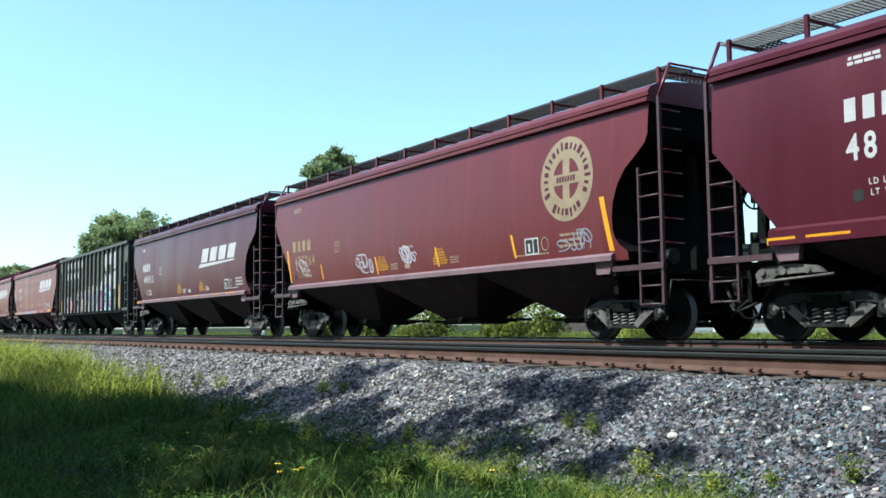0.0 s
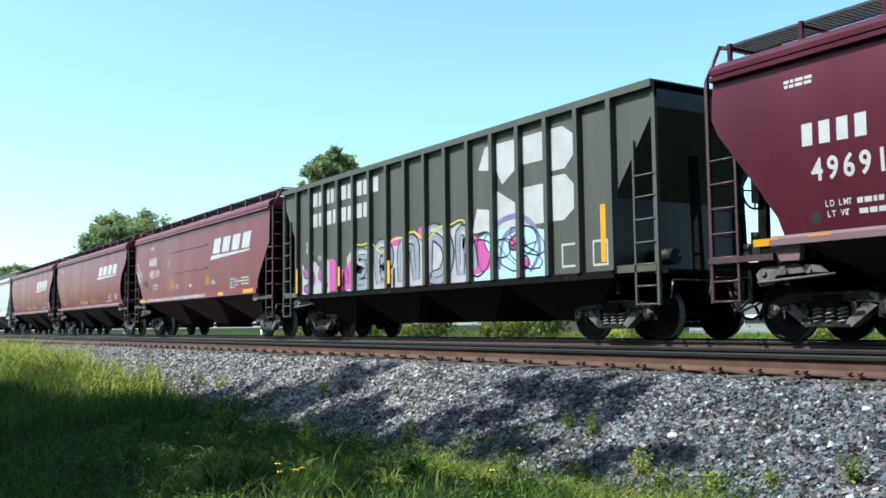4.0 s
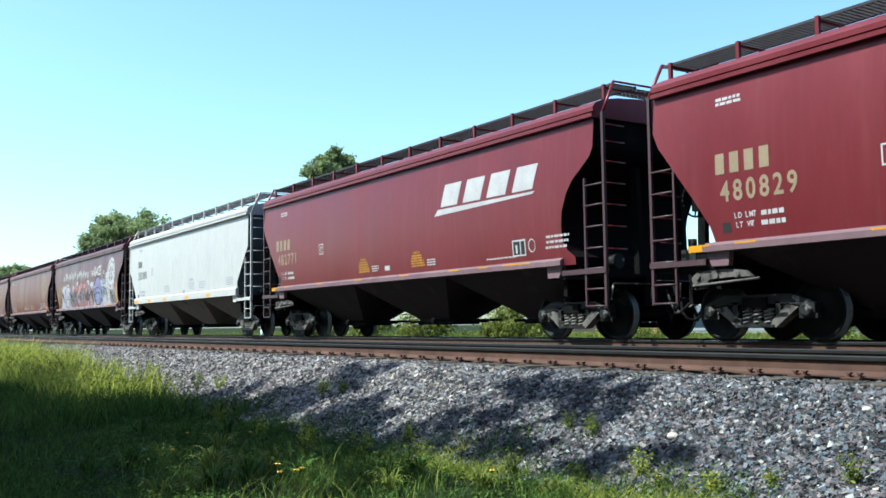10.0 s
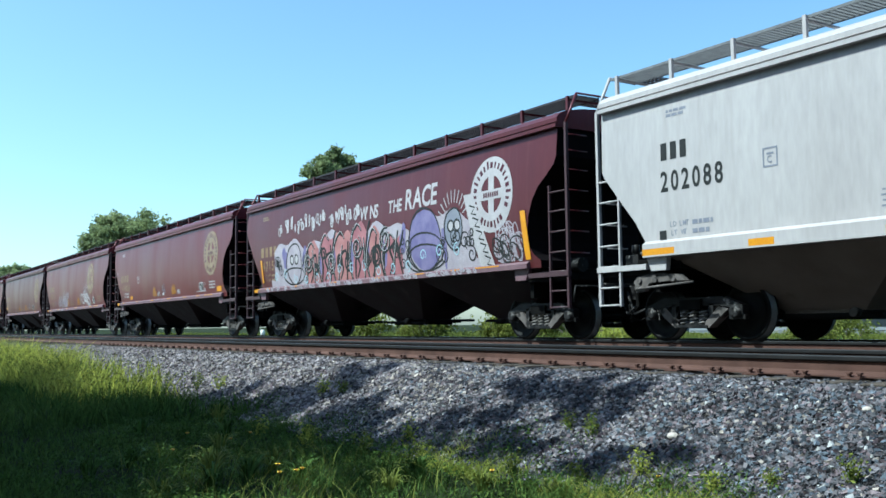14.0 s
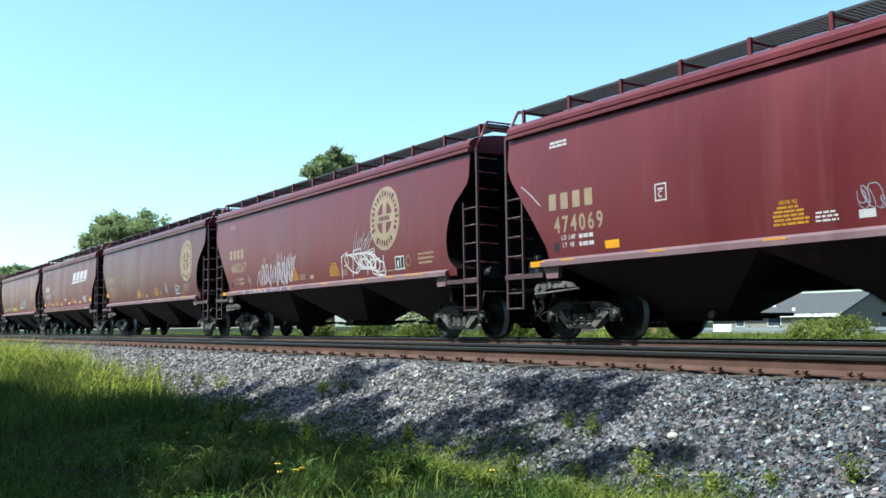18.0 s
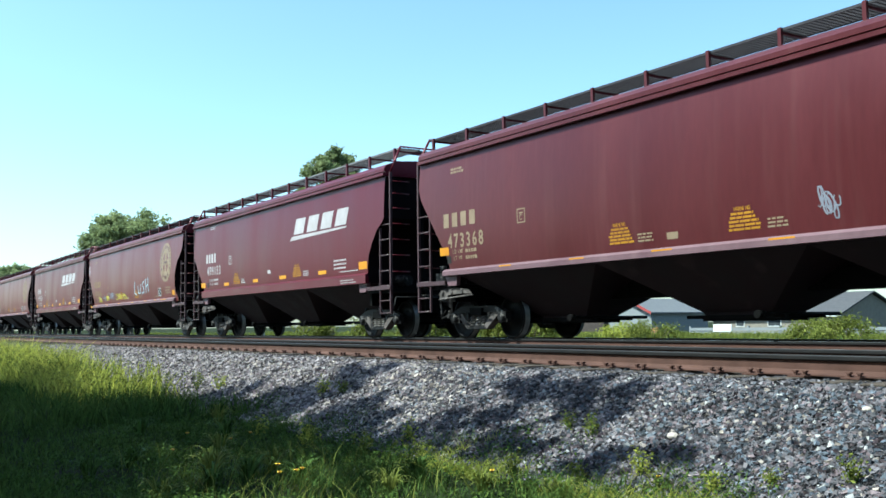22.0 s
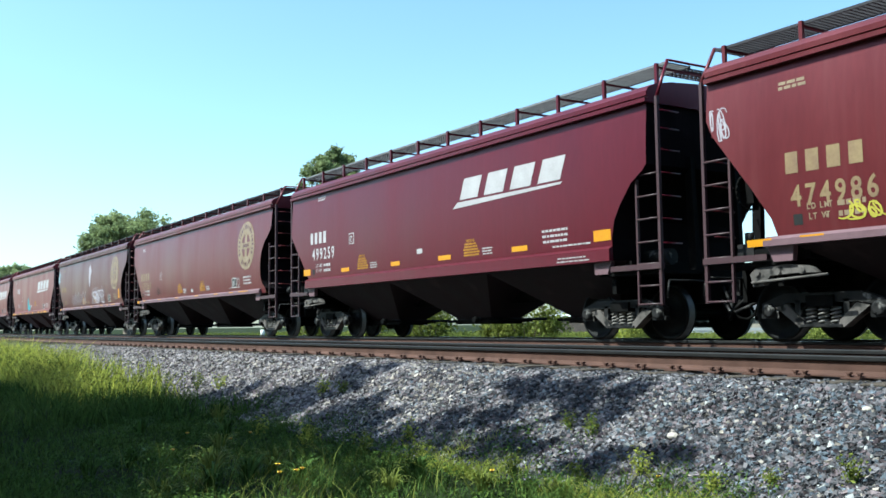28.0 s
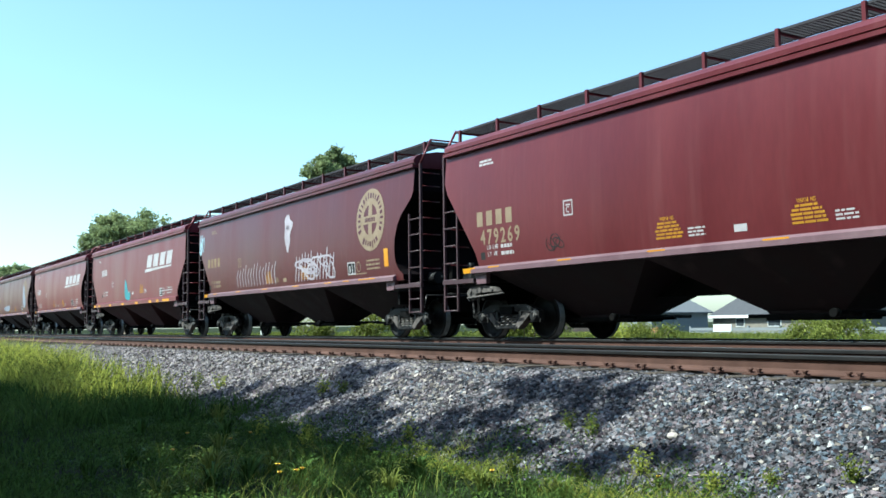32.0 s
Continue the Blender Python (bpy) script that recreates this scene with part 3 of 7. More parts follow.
def lattice(bm, x0, x1, y0, y1, z, nx, ny, wide, deep):
    """One sheet of open grating, bars both ways."""
    def cuts(a, b, n):
        return [c for i in range(n) for c in (a + (b - a - wide) * i / (n - 1), a + (b - a - wide) * i / (n - 1) + wide)]
    xs, ys = cuts(x0, x1, nx), cuts(y0, y1, ny)
    v = [[bm.verts.new((x, y, z)) for y in ys] for x in xs]
    top = [bm.faces.new((v[i][j], v[i + 1][j], v[i + 1][j + 1], v[i][j + 1])) for i in range(len(xs) - 1) for j in range(len(ys) - 1) if i % 2 == 0 or j % 2 == 0]
    got = bmesh.ops.extrude_face_region(bm, geom=top)
    for e in got["geom"]:
        if isinstance(e, bmesh.types.BMVert):
            e.co.z -= deep


def sweep(bm, pts, r, sides=7):
    """One bent round bar through the points."""
    prev = None
    for i, p in enumerate(pts):
        d = (Vector(pts[min(i + 1, len(pts) - 1)]) - Vector(pts[max(i - 1, 0)])).normalized()
        a = d.cross(Vector((0.3, 0.2, 0.93))).normalized()
        b = d.cross(a)
        ring = [bm.verts.new(Vector(p) + (a * math.cos(k * math.tau / sides) + b * math.sin(k * math.tau / sides)) * r) for k in range(sides)]
        if prev:
            for k in range(sides):
                bm.faces.new((prev[k], prev[(k + 1) % sides], ring[(k + 1) % sides], ring[k])).smooth = True
        else:
            bm.faces.new(ring)
        prev = ring
    bm.faces.new(prev[::-1])


def running_board(bm, half, y0, y1, z):
    """Open grating in an edge frame."""
    for y in (y0, y1):
        box(bm, -half, half, y - 0.012, y + 0.012, z - 0.03, z + 0.012)
    lattice(bm, -half, half, y0 + 0.014, y1 - 0.014, z, int(half * 2 / 0.085), 11, 0.011, 0.02)


def hatch(bm, half):
    """The long trough hatch cover, with its battens."""
    prism_pts = [(-0.30, EAVE + 0.37), (0.30, EAVE + 0.37), (0.30, EAVE + 0.45), (0.12, EAVE + 0.49), (-0.12, EAVE + 0.49), (-0.30, EAVE + 0.45)]
    a = [bm.verts.new((-half + 0.8, y, z)) for y, z in prism_pts]
    b = [bm.verts.new((half - 0.8, y, z)) for y, z in prism_pts]
    bm.faces.new(a), bm.faces.new(b[::-1])
    for i in range(6):
        bm.faces.new((a[i], b[i], b[(i + 1) % 6], a[(i + 1) % 6]))
    for i in range(12):
        x = -half + 1.2 + (2 * half - 2.4) * i / 11
        box(bm, x - 0.03, x + 0.03, -0.34, 0.34, EAVE + 0.38, EAVE + 0.51)


def brake_wheel(bm, x):
    n = 20
    for i in range(n):
        a, b = i * math.tau / n, (i + 1) * math.tau / n
        tube(bm, (x, -0.55 + 0.28 * math.cos(a), 2.35 + 0.28 * math.sin(a)), (x, -0.55 + 0.28 * math.cos(b), 2.35 + 0.28 * math.sin(b)), 0.018, 6)
    for i in range(4):
        a = i * math.tau / 4
        tube(bm, (x + 0.04, -0.55, 2.35), (x, -0.55 + 0.28 * math.cos(a), 2.35 + 0.28 * math.sin(a)), 0.014, 6)
    box(bm, x + 0.05, x + 0.2, -0.68, -0.42, 2.15, 2.55)


def underparts(car, half, end_y, tag):
    """What both kinds of car have underneath and at the ends."""
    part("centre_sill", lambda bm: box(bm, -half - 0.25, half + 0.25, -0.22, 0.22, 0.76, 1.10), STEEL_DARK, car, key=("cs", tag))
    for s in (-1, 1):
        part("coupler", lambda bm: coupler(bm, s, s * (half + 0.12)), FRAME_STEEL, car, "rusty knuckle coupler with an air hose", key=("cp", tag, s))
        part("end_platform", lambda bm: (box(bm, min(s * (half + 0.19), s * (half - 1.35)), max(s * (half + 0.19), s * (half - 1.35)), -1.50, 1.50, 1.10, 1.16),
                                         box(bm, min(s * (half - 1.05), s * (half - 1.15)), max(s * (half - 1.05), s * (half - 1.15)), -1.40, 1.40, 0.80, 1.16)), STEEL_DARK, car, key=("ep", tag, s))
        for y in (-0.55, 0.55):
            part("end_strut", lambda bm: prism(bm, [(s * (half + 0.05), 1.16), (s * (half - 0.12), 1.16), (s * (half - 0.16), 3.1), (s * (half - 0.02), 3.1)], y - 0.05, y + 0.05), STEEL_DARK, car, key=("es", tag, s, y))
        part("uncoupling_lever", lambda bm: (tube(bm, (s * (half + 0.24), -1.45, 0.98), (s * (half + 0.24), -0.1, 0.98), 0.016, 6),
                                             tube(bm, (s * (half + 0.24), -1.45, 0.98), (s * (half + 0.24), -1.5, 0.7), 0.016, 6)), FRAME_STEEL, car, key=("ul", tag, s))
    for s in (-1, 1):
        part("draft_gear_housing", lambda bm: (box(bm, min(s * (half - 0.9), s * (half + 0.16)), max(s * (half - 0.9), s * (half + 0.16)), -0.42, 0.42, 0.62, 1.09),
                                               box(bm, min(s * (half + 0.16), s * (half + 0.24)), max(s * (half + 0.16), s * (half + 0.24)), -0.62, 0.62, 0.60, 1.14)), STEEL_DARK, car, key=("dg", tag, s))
        for y in (-0.3, 0.35):
            part("air_hose", lambda bm: sweep(bm, [(s * (half + 0.2 + 0.5 * t / 6), y + 0.1 * math.sin(t), 0.75 - 0.42 * math.sin(math.pi * t / 6.5)) for t in range(7)], 0.026), STEEL_DARK, car, key=("hose", tag, s, y))
    part("lever_guard", lambda bm: brake_casting(bm, -half + 0.62), LEG_DUST, car, "pale dusty brake lever casting", key=("lg", tag))
    part("brake_cylinder", lambda bm: (tube(bm, (half - 0.95, -0.75, 1.42), (half - 0.35, -0.75, 1.42), 0.14, 14), tube(bm, (half - 1.1, -0.75, 1.42), (half - 0.95, -0.75, 1.42), 0.04, 8)), FRAME_STEEL, car, key=("bc", tag))
    part("air_reservoir", lambda bm: tube(bm, (-half + 0.3, -0.9, 1.38), (-half + 0.95, -0.9, 1.38), 0.17, 14), FRAME_STEEL, car, key=("ar", tag))
    part("brake_valve", lambda bm: (box(bm, -half + 0.3, -half + 0.6, -1.35, -1.15, 1.2, 1.45), tube(bm, (-half + 0.45, -1.25, 1.45), (-half + 0.45, -1.25, 1.62), 0.07, 10),
                                    tube(bm, (-half + 0.2, -1.3, 1.25), (-half + 1.2, -1.3, 1.2), 0.02, 6)), FRAME_STEEL, car, key=("bv", tag))


WHEELSETS, CARS = [], []


def hopper_car(left, right, style, mat, label, hopper_mat=None, trim=None):
    """A covered grain hopper; left and right are its ends along the track at the start."""
    half, mid = (right - left) / 2, (right + left) / 2
    half = round(half * 5) / 5
    tag = (style, half, mat == GREY_PAINT)
    st = STYLES[style]
    trim = trim or mat
    lift = 0.07 if style == "straight" or mat == GREY_PAINT else 0.0
    car = tagged(new("covered_hopper_car"), label, "freight car", group="cars of the grain train")
    car.location = (mid, TRACK_TRAIN, 0)
    b = part("body", lambda bm: hopper_body(bm, style, half), mat, car, key=("body", tag))
    # The end faces take the material with shade in its colour.
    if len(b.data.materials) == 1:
        b.data.materials.append(END_SHADE)
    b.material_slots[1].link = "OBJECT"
    b.material_slots[1].material = END_SHADE_GREY if mat == GREY_PAINT else END_SHADE
    part("roof", lambda bm: hopper_roof(bm, half), trim, car, key=("roof", tag))
    part("hatch_cover", lambda bm: hatch(bm, half), trim, car, key=("hatch", tag))
    for s in (-1, 1):
        y = 1.565
        part("side_sill", lambda bm: sill(bm, -half + 1.0, half - 0.95, s, st["sill"] + (0.06 if mat == GREY_PAINT else 0.0)), GREY_PAINT if mat == GREY_PAINT else DUSTY_SILL if style == "round" else trim, car, key=("sill", tag, s))
        for e in (-1, 1):
            part("jacking_pad", lambda bm: prism(bm, [(e * (half - 1.0), SILL_BOTTOM - 0.004), (e * (half - 1.45), SILL_BOTTOM - 0.004), (e * (half - 1.42), 1.14), (e * (half - 1.1), 1.14)], s * 1.5 - 0.05, s * 1.5 + 0.05), GREY_PAINT if mat == GREY_PAINT else DUSTY_SILL, car, key=("pad", tag, s, e))
            part("end_sill", lambda bm: (box(bm, min(e * (half + 0.19), e * (half - 1.0)), max(e * (half + 0.19), e * (half - 1.0)), s * 1.53 - 0.04, s * 1.53 + 0.04, 1.17, 1.26)), GREY_PAINT if mat == GREY_PAINT else DARK_IRON, car, key=("endsill", tag, s, e))
        part("running_board", lambda bm: running_board(bm, half + 0.1, s * 0.94 - 0.28, s * 0.94 + 0.28, EAVE + 0.57 + lift), GRATE_PALE if style == "straight" or mat == GREY_PAINT else GRATE, car, "open-grating roof walkway", key=("rb", tag, s))
    n = 11
    for i in range(n + 1):
        x = -half + 0.1 + (2 * half - 0.2) * i / n
        part("walkway_post", lambda bm: (box(bm, -0.03, 0.03, -1.28, -1.225, EAVE + 0.29, EAVE + 0.585 + lift), box(bm, -0.02, 0.02, -1.22, 1.22, EAVE + 0.50 + lift, EAVE + 0.536 + lift),
                                         box(bm, -0.03, 0.03, 1.225, 1.28, EAVE + 0.29, EAVE + 0.585 + lift)), trim, car, key=("wpost", lift), at=(x, 0, 0))
    for s in (-1, 1):
        part("end_walkway", lambda bm: lattice(bm, min(s * half, s * (half - 0.5)), max(s * half, s * (half - 0.5)), -0.655, 0.655, EAVE + 0.57 + lift, 6, 14, 0.018, 0.022), GRATE, car, key=("ew", tag, s))
        ladder(car, s, half, 2.88 if s > 0 else 2.82, GREY_PAINT if mat == GREY_PAINT else DARK_IRON, tag)
        part("roof_grab_iron", lambda bm: (tube(bm, (s * (half + 0.15), -1.53, EAVE), (s * (half + 0.12), -1.22, EAVE + 0.60 + lift), 0.028, 6), tube(bm, (s * (half + 0.12), -1.22, EAVE + 0.60 + lift), (s * (half + 0.12), 1.22, EAVE + 0.60 + lift), 0.022, 6)), trim, car, key=("rg", tag, s))
        for z in (1.6, 2.0, 2.38, 2.76, 3.14, 3.5, 3.8):
            part("end_rung", lambda bm: tube(bm, (0, -1.42, 0), (0, -0.95, 0), 0.014, 6), trim, car, key="end_rung", at=(s * (half + 0.07), 0, z))
    x0, x1 = -half + 1.42, half - 0.72
    hm = hopper_mat or (HOPPER_SHADED if style == "angled" else HOPPER_DEEP_SHADED)
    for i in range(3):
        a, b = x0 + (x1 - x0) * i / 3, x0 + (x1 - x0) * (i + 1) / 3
        part("hopper_bay", lambda bm: bay(bm, a, b), hm, car, "sloping steel hopper bay, dusty and toned dark for shade", key=("bay", tag, i))
        part("outlet_gate", lambda bm: gate(bm, (a + b) / 2), STEEL_DARK, car, key=("gate", tag, i))
    for e in (-1, 1):
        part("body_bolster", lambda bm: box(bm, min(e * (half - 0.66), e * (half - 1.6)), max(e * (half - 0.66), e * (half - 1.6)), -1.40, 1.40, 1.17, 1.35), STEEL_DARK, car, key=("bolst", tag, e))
    part("brake_wheel", lambda bm: brake_wheel(bm, -half - 0.12), STEEL_DARK, car, key=("bw", tag))
    underparts(car, half, 1.5, tag)
    for x in (-half + 1.5, half - 1.3):
        WHEELSETS.extend(truck(car, x, tag))
    CARS.append((car, mid))
    return car, half


def open_hopper(left, right):
    """The ribbed open-top hopper."""
    half, mid = (right - left) / 2, (right + left) / 2
    top, low, y = 4.27, 1.10, 1.50
    car = tagged(new("open_hopper_car"), "ribbed olive-black open-top hopper car covered in graffiti", "freight car", group="cars of the grain train")
    car.location = (mid, TRACK_TRAIN, 0)
    left_cut = [(3.85, 0.0), (2.45, 1.02), (1.1, 1.02)]

    def body(bm):
        zs = [top, 3.85, 3.0, 2.45, low]
        for s in (-1, 1):
            for t0, t1 in ((y, y - 0.04),):
                o, i_ = [], []
                for z in zs:
                    c = interp(left_cut, z)
                    o.append([bm.verts.new((-half + c, s * t0, z)), bm.verts.new((half - c, s * t0, z))])
                    i_.append([bm.verts.new((-half + c, s * t1, z)), bm.verts.new((half - c, s * t1, z))])
                for q in (o, i_):
                    for a, b in zip(q, q[1:]):
                        bm.faces.new((a[0], a[1], b[1], b[0]))
                for k in (0, 1):
                    for (a, b), (c, d) in zip(zip(o, o[1:]), zip(i_, i_[1:])):
                        bm.faces.new((a[k], b[k], d[k], c[k]))
        for e in (-1, 1):
            for (z0, z1) in zip(zs, zs[1:]):
                c0, c1 = interp(left_cut, z0), interp(left_cut, z1)
                bm.faces.new([bm.verts.new((e * (half - c), q, z)) for c, q, z in ((c0, -y + 0.04, z0), (c0, y - 0.04, z0), (c1, y - 0.04, z1), (c1, -y + 0.04, z1))])
        # the floor plates that close the load space
        box(bm, -half + 1.1, half - 1.1, -y + 0.05, y - 0.05, 2.0, 2.05)

    part("body", body, OLIVE_PAINT, car)
    for s in (-1, 1):
        part("top_chord", lambda bm: box(bm, -half, half, s * (y + 0.03) - 0.07, s * (y + 0.03) + 0.07, top - 0.10, top + 0.03), OLIVE_PAINT, car)
        part("side_sill", lambda bm: box(bm, -half + 1.0, half - 1.0, s * (y + 0.02) - 0.05, s * (y + 0.02) + 0.05, low - 0.03, low + 0.10), STEEL_DARK, car)
        n = 16
        for i in range(n):
            x = -half + 1.02 + (2 * half - 2.04) * i / (n - 1)
            part("rib", lambda bm: prism(bm, [(-0.055, low + 0.1), (0.055, low + 0.1), (0.055, top - 0.1), (-0.055, top - 0.1)], s * (y + 0.05) - 0.06, s * (y + 0.05) + 0.06), OLIVE_PAINT, car, key=("rib", s), at=(x, 0, 0))
        part("end_chord", lambda bm: box(bm, min(s * half, s * (half - 0.12)), max(s * half, s * (half - 0.12)), -y, y, top - 0.12, top + 0.03), OLIVE_PAINT, car)
        part("corner_post", lambda bm: box(bm, min(s * half, s * (half - 0.07)), max(s * half, s * (half - 0.07)), -y - 0.03, -y + 0.05, 1.1, top - 0.1), OLIVE_PAINT, car)
        ladder(car, s, half - 0.14, 3.35, OLIVE_PAINT, "open")
        part("end_sill", lambda bm: box(bm, min(s * half, s * (half - 1.1)), max(s * half, s * (half - 1.1)), -1.55, -1.45, 1.14, 1.27), OLIVE_PAINT, car)
    x0, x1 = -half + 1.2, half - 1.2
    for i in range(4):
        a, b = x0 + (x1 - x0) * i / 4, x0 + (x1 - x0) * (i + 1) / 4
        part("hopper_bay", lambda bm: bay2(bm, a, b), HOPPER_BLACK, car, "sooty sloping hopper bay")
    underparts(car, half, 1.5, ("open", half))
    for x in (-half + 1.6, half - 1.6):
        WHEELSETS.extend(truck(car, x, "open"))
    CARS.append((car, mid))
    return car, half


def bay2(bm, x0, x1):
    xm = (x0 + x1) / 2
    top = [(x0, -1.42), (x1, -1.42), (x1, 1.42), (x0, 1.42)]
    low = [(xm - 0.5, -0.85), (xm + 0.5, -0.85), (xm + 0.5, 0.85), (xm - 0.5, 0.85)]
    a = [bm.verts.new((x, y, 1.066)) for x, y in top]
    b = [bm.verts.new((x, y, 0.36)) for x, y in low]
    for k in range(4):
        bm.faces.new((a[k], a[(k + 1) % 4], b[(k + 1) % 4], b[k]))
    bm.faces.new(a), bm.faces.new(b[::-1])


CAR_A = hopper_car(-9.9, 5.7, "straight", MAROON[0], "maroon covered hopper car with white markings")
CAR_B = hopper_car(-26.75, -11.25, "round", MAROON[1], "faded maroon covered hopper car with a cream round emblem")
CAR_C = hopper_car(-42.85, -28.3, "round", MAROON[0], "maroon covered hopper car with a white slanted emblem")
CAR_D = open_hopper(-59.25, -44.05)
CAR_E = hopper_car(-75.4, -60.3, "angled", MAROON[2], "bright oxide-red covered hopper car with a white slanted emblem")
CAR_F = hopper_car(-92.65, -77.0, "round", MAROON[2], "red-brown covered hopper car with a white slanted emblem")
CAR_G = hopper_car(-109.35, -93.95, "round", MAROON[2], "red-brown covered hopper car with a white slanted emblem")
CAR_H = hopper_car(-125.1, -110.6, "angled", GREY_PAINT, "pale grey covered hopper car with black numbers", HOPPER_TAN)
CAR_I = hopper_car(-141.8, -126.2, "round", MAROON[3], "purple-brown covered hopper car with a graffiti mural", )
CAR_J = hopper_car(-158.7, -143.2, "round", MAROON[1], "faded maroon covered hopper car with a cream round emblem")
CAR_K = hopper_car(-175.65, -160.1, "round", MAROON[1], "faded maroon covered hopper car with white spray tags")
CAR_L = hopper_car(-192.1, -176.9, "round", MAROON[3], "dusty purple-brown covered hopper car with a round emblem")
CAR_M = hopper_car(-208.2, -193.6, "straight", MAROON[4], "fresh maroon covered hopper car with amber reflectors")
CAR_N = hopper_car(-225.1, -209.45, "round", MAROON[1], "faded maroon covered hopper car with pale blue spray lettering")
CAR_O = hopper_car(-240.7, -226.35, "straight", MAROON[4], "fresh maroon covered hopper car with amber reflectors")
CAR_P = hopper_car(-257.8, -242.2, "round", MAROON[1], "faded maroon covered hopper car with a cream round emblem")
CAR_Q = hopper_car(-274.4, -259.0, "round", MAROON[3], "purple-brown covered hopper car with silver spray tags")
CAR_R = hopper_car(-291.2, -276.0, "angled", MAROON[2], "oxide-red covered hopper car with a white slanted emblem")
CAR_S = hopper_car(-307.5, -292.7, "round", MAROON[2], "red-brown covered hopper car with a white slanted emblem")
CAR_T = hopper_car(-324.3, -309.0, "round", MAROON[3], "dusty purple-brown covered hopper car")
CAR_U = hopper_car(-341.2, -325.8, "round", MAROON[1], "faded maroon covered hopper car")
CAR_V = hopper_car(-358.0, -342.7, "round", MAROON[0], "maroon covered hopper car")


# ---- markings on the cars ----
GLYPHS = {}


def glyph(ch):
    """Corners and faces of one character of the built-in font, about one unit high."""
    if ch not in GLYPHS:
        cu = bpy.data.curves.new("glyph", "FONT")
        cu.body, cu.resolution_u, cu.offset = ch, 3, 0.022
        ob = new("glyph", cu)
        me = bpy.data.meshes.new_from_object(ob.evaluated_get(bpy.context.evaluated_depsgraph_get()))
        GLYPHS[ch] = ([(v.co.x, v.co.y) for v in me.vertices], [tuple(p.vertices) for p in me.polygons])
        bpy.data.objects.remove(ob)
        bpy.data.meshes.remove(me)
    return GLYPHS[ch]


class Marks:
    """Flat marks that lie on a car's camera side; x from the car's left end, z from the rail."""

    def __init__(self, car, half, face):
        self.car, self.half, self.face = car, half, face

    def lay(self, name, pieces, mat, label="", lift=0.004):
        """pieces: (corners in x, z; faces)."""
        v, f, tall = [], [], 0.0
        for pts, faces in pieces:
            o = len(v)
            v += [(x - self.half, 0.0, z) for x, z in pts]
            f += [tuple(o + i for i in q) for q in faces]
            for q in faces:
                tall = max(tall, max(pts[i][1] for i in q) - min(pts[i][1] for i in q))
        me = bpy.data.meshes.new(name)
        me.from_pydata(v, [], f)
        me.materials.append(mat)
        bm = bmesh.new()
        bm.from_mesh(me)
        if tall > 0.2:
            # cut across, so that the mark follows the bulge of the side
            zs = [p[2] for p in v]
            z = math.ceil(min(zs) / 0.12) * 0.12
            while z < max(zs):
                bmesh.ops.bisect_plane(bm, geom=bm.verts[:] + bm.edges[:] + bm.faces[:], plane_co=(0, 0, z), plane_no=(0, 0, 1))
                z += 0.12
        for p in bm.verts:
            p.co.y = -self.face(p.co.z) - lift
        bm.to_mesh(me)
        bm.free()
        return data_part(name, me, self.car, label, "stuff" if len(pieces) > 2 else "")

    def number(self, text, x, z, size, mat, wide=0.72, slant=0.0, label="stencilled car number"):
        out = []
        for i, ch in enumerate(text):
            pts, faces = glyph(ch)
            out.append(([(x + (i * 0.62 + px * 0.92) * size * wide / 0.62 + slant * py * size, z + py * size * 1.38) for px, py in pts], faces))
        return self.lay("car_number", out, mat, label)

    def bars(self, name, rows, mat, label="", lift=0.004):
        """rows: (x0, x1, z0, z1), plain bars."""
        return self.lay(name, [([(a, c), (b, c), (b, d), (a, d)], [(0, 1, 2, 3)]) for a, b, c, d in rows], mat, label, lift)

    def stripes(self, name, rows, mat, label="", lift=0.004, lean=0.0):
        """Each stripe by itself; lean: how far its top stands to the right."""
        for a, b, c, d in rows:
            self.lay(name, [([(a, c), (b, c), (b + lean, d), (a + lean, d)], [(0, 1, 2, 3)])], mat, label, lift)

    def lines(self, name, x, z, w, n, step, height, mat, label="", seed=1, lift=0.004):
        """A block of writing too small to read: short bars in lines."""
        r = random.Random(seed)
        rows = []
        for i in range(n):
            a = x + r.uniform(0, 0.06) * w
            while a < x + w * r.uniform(0.8, 1.0):
                b = min(a + r.uniform(0.05, 0.14), x + w)
                rows.append((a, b, z - i * step, z - i * step + height))
                a = b + 0.022
        return self.bars(name, rows, mat, label, lift)

    def strokes(self, name, paths, width, mat, label="", lift=0.007):
        """Spray strokes: ribbons along paths in x, z."""
        pieces = []
        for path in paths:
            n = len(path)
            if n < 2:
                continue
            pts = []
            for i, (x, z) in enumerate(path):
                x0, z0 = path[max(i - 1, 0)]
                x1, z1 = path[min(i + 1, n - 1)]
                dx, dz = x1 - x0, z1 - z0
                d = math.hypot(dx, dz) or 1
                w = width * (0.55 + 0.45 * math.sin(math.pi * (i + 0.5) / n))
                pts += [(x - dz / d * w / 2, z + dx / d * w / 2), (x + dz / d * w / 2, z - dx / d * w / 2)]
            pieces.append((pts, [(2 * i, 2 * i + 1, 2 * i + 3, 2 * i + 2) for i in range(n - 1)]))
        return self.lay(name, pieces, mat, label, lift)

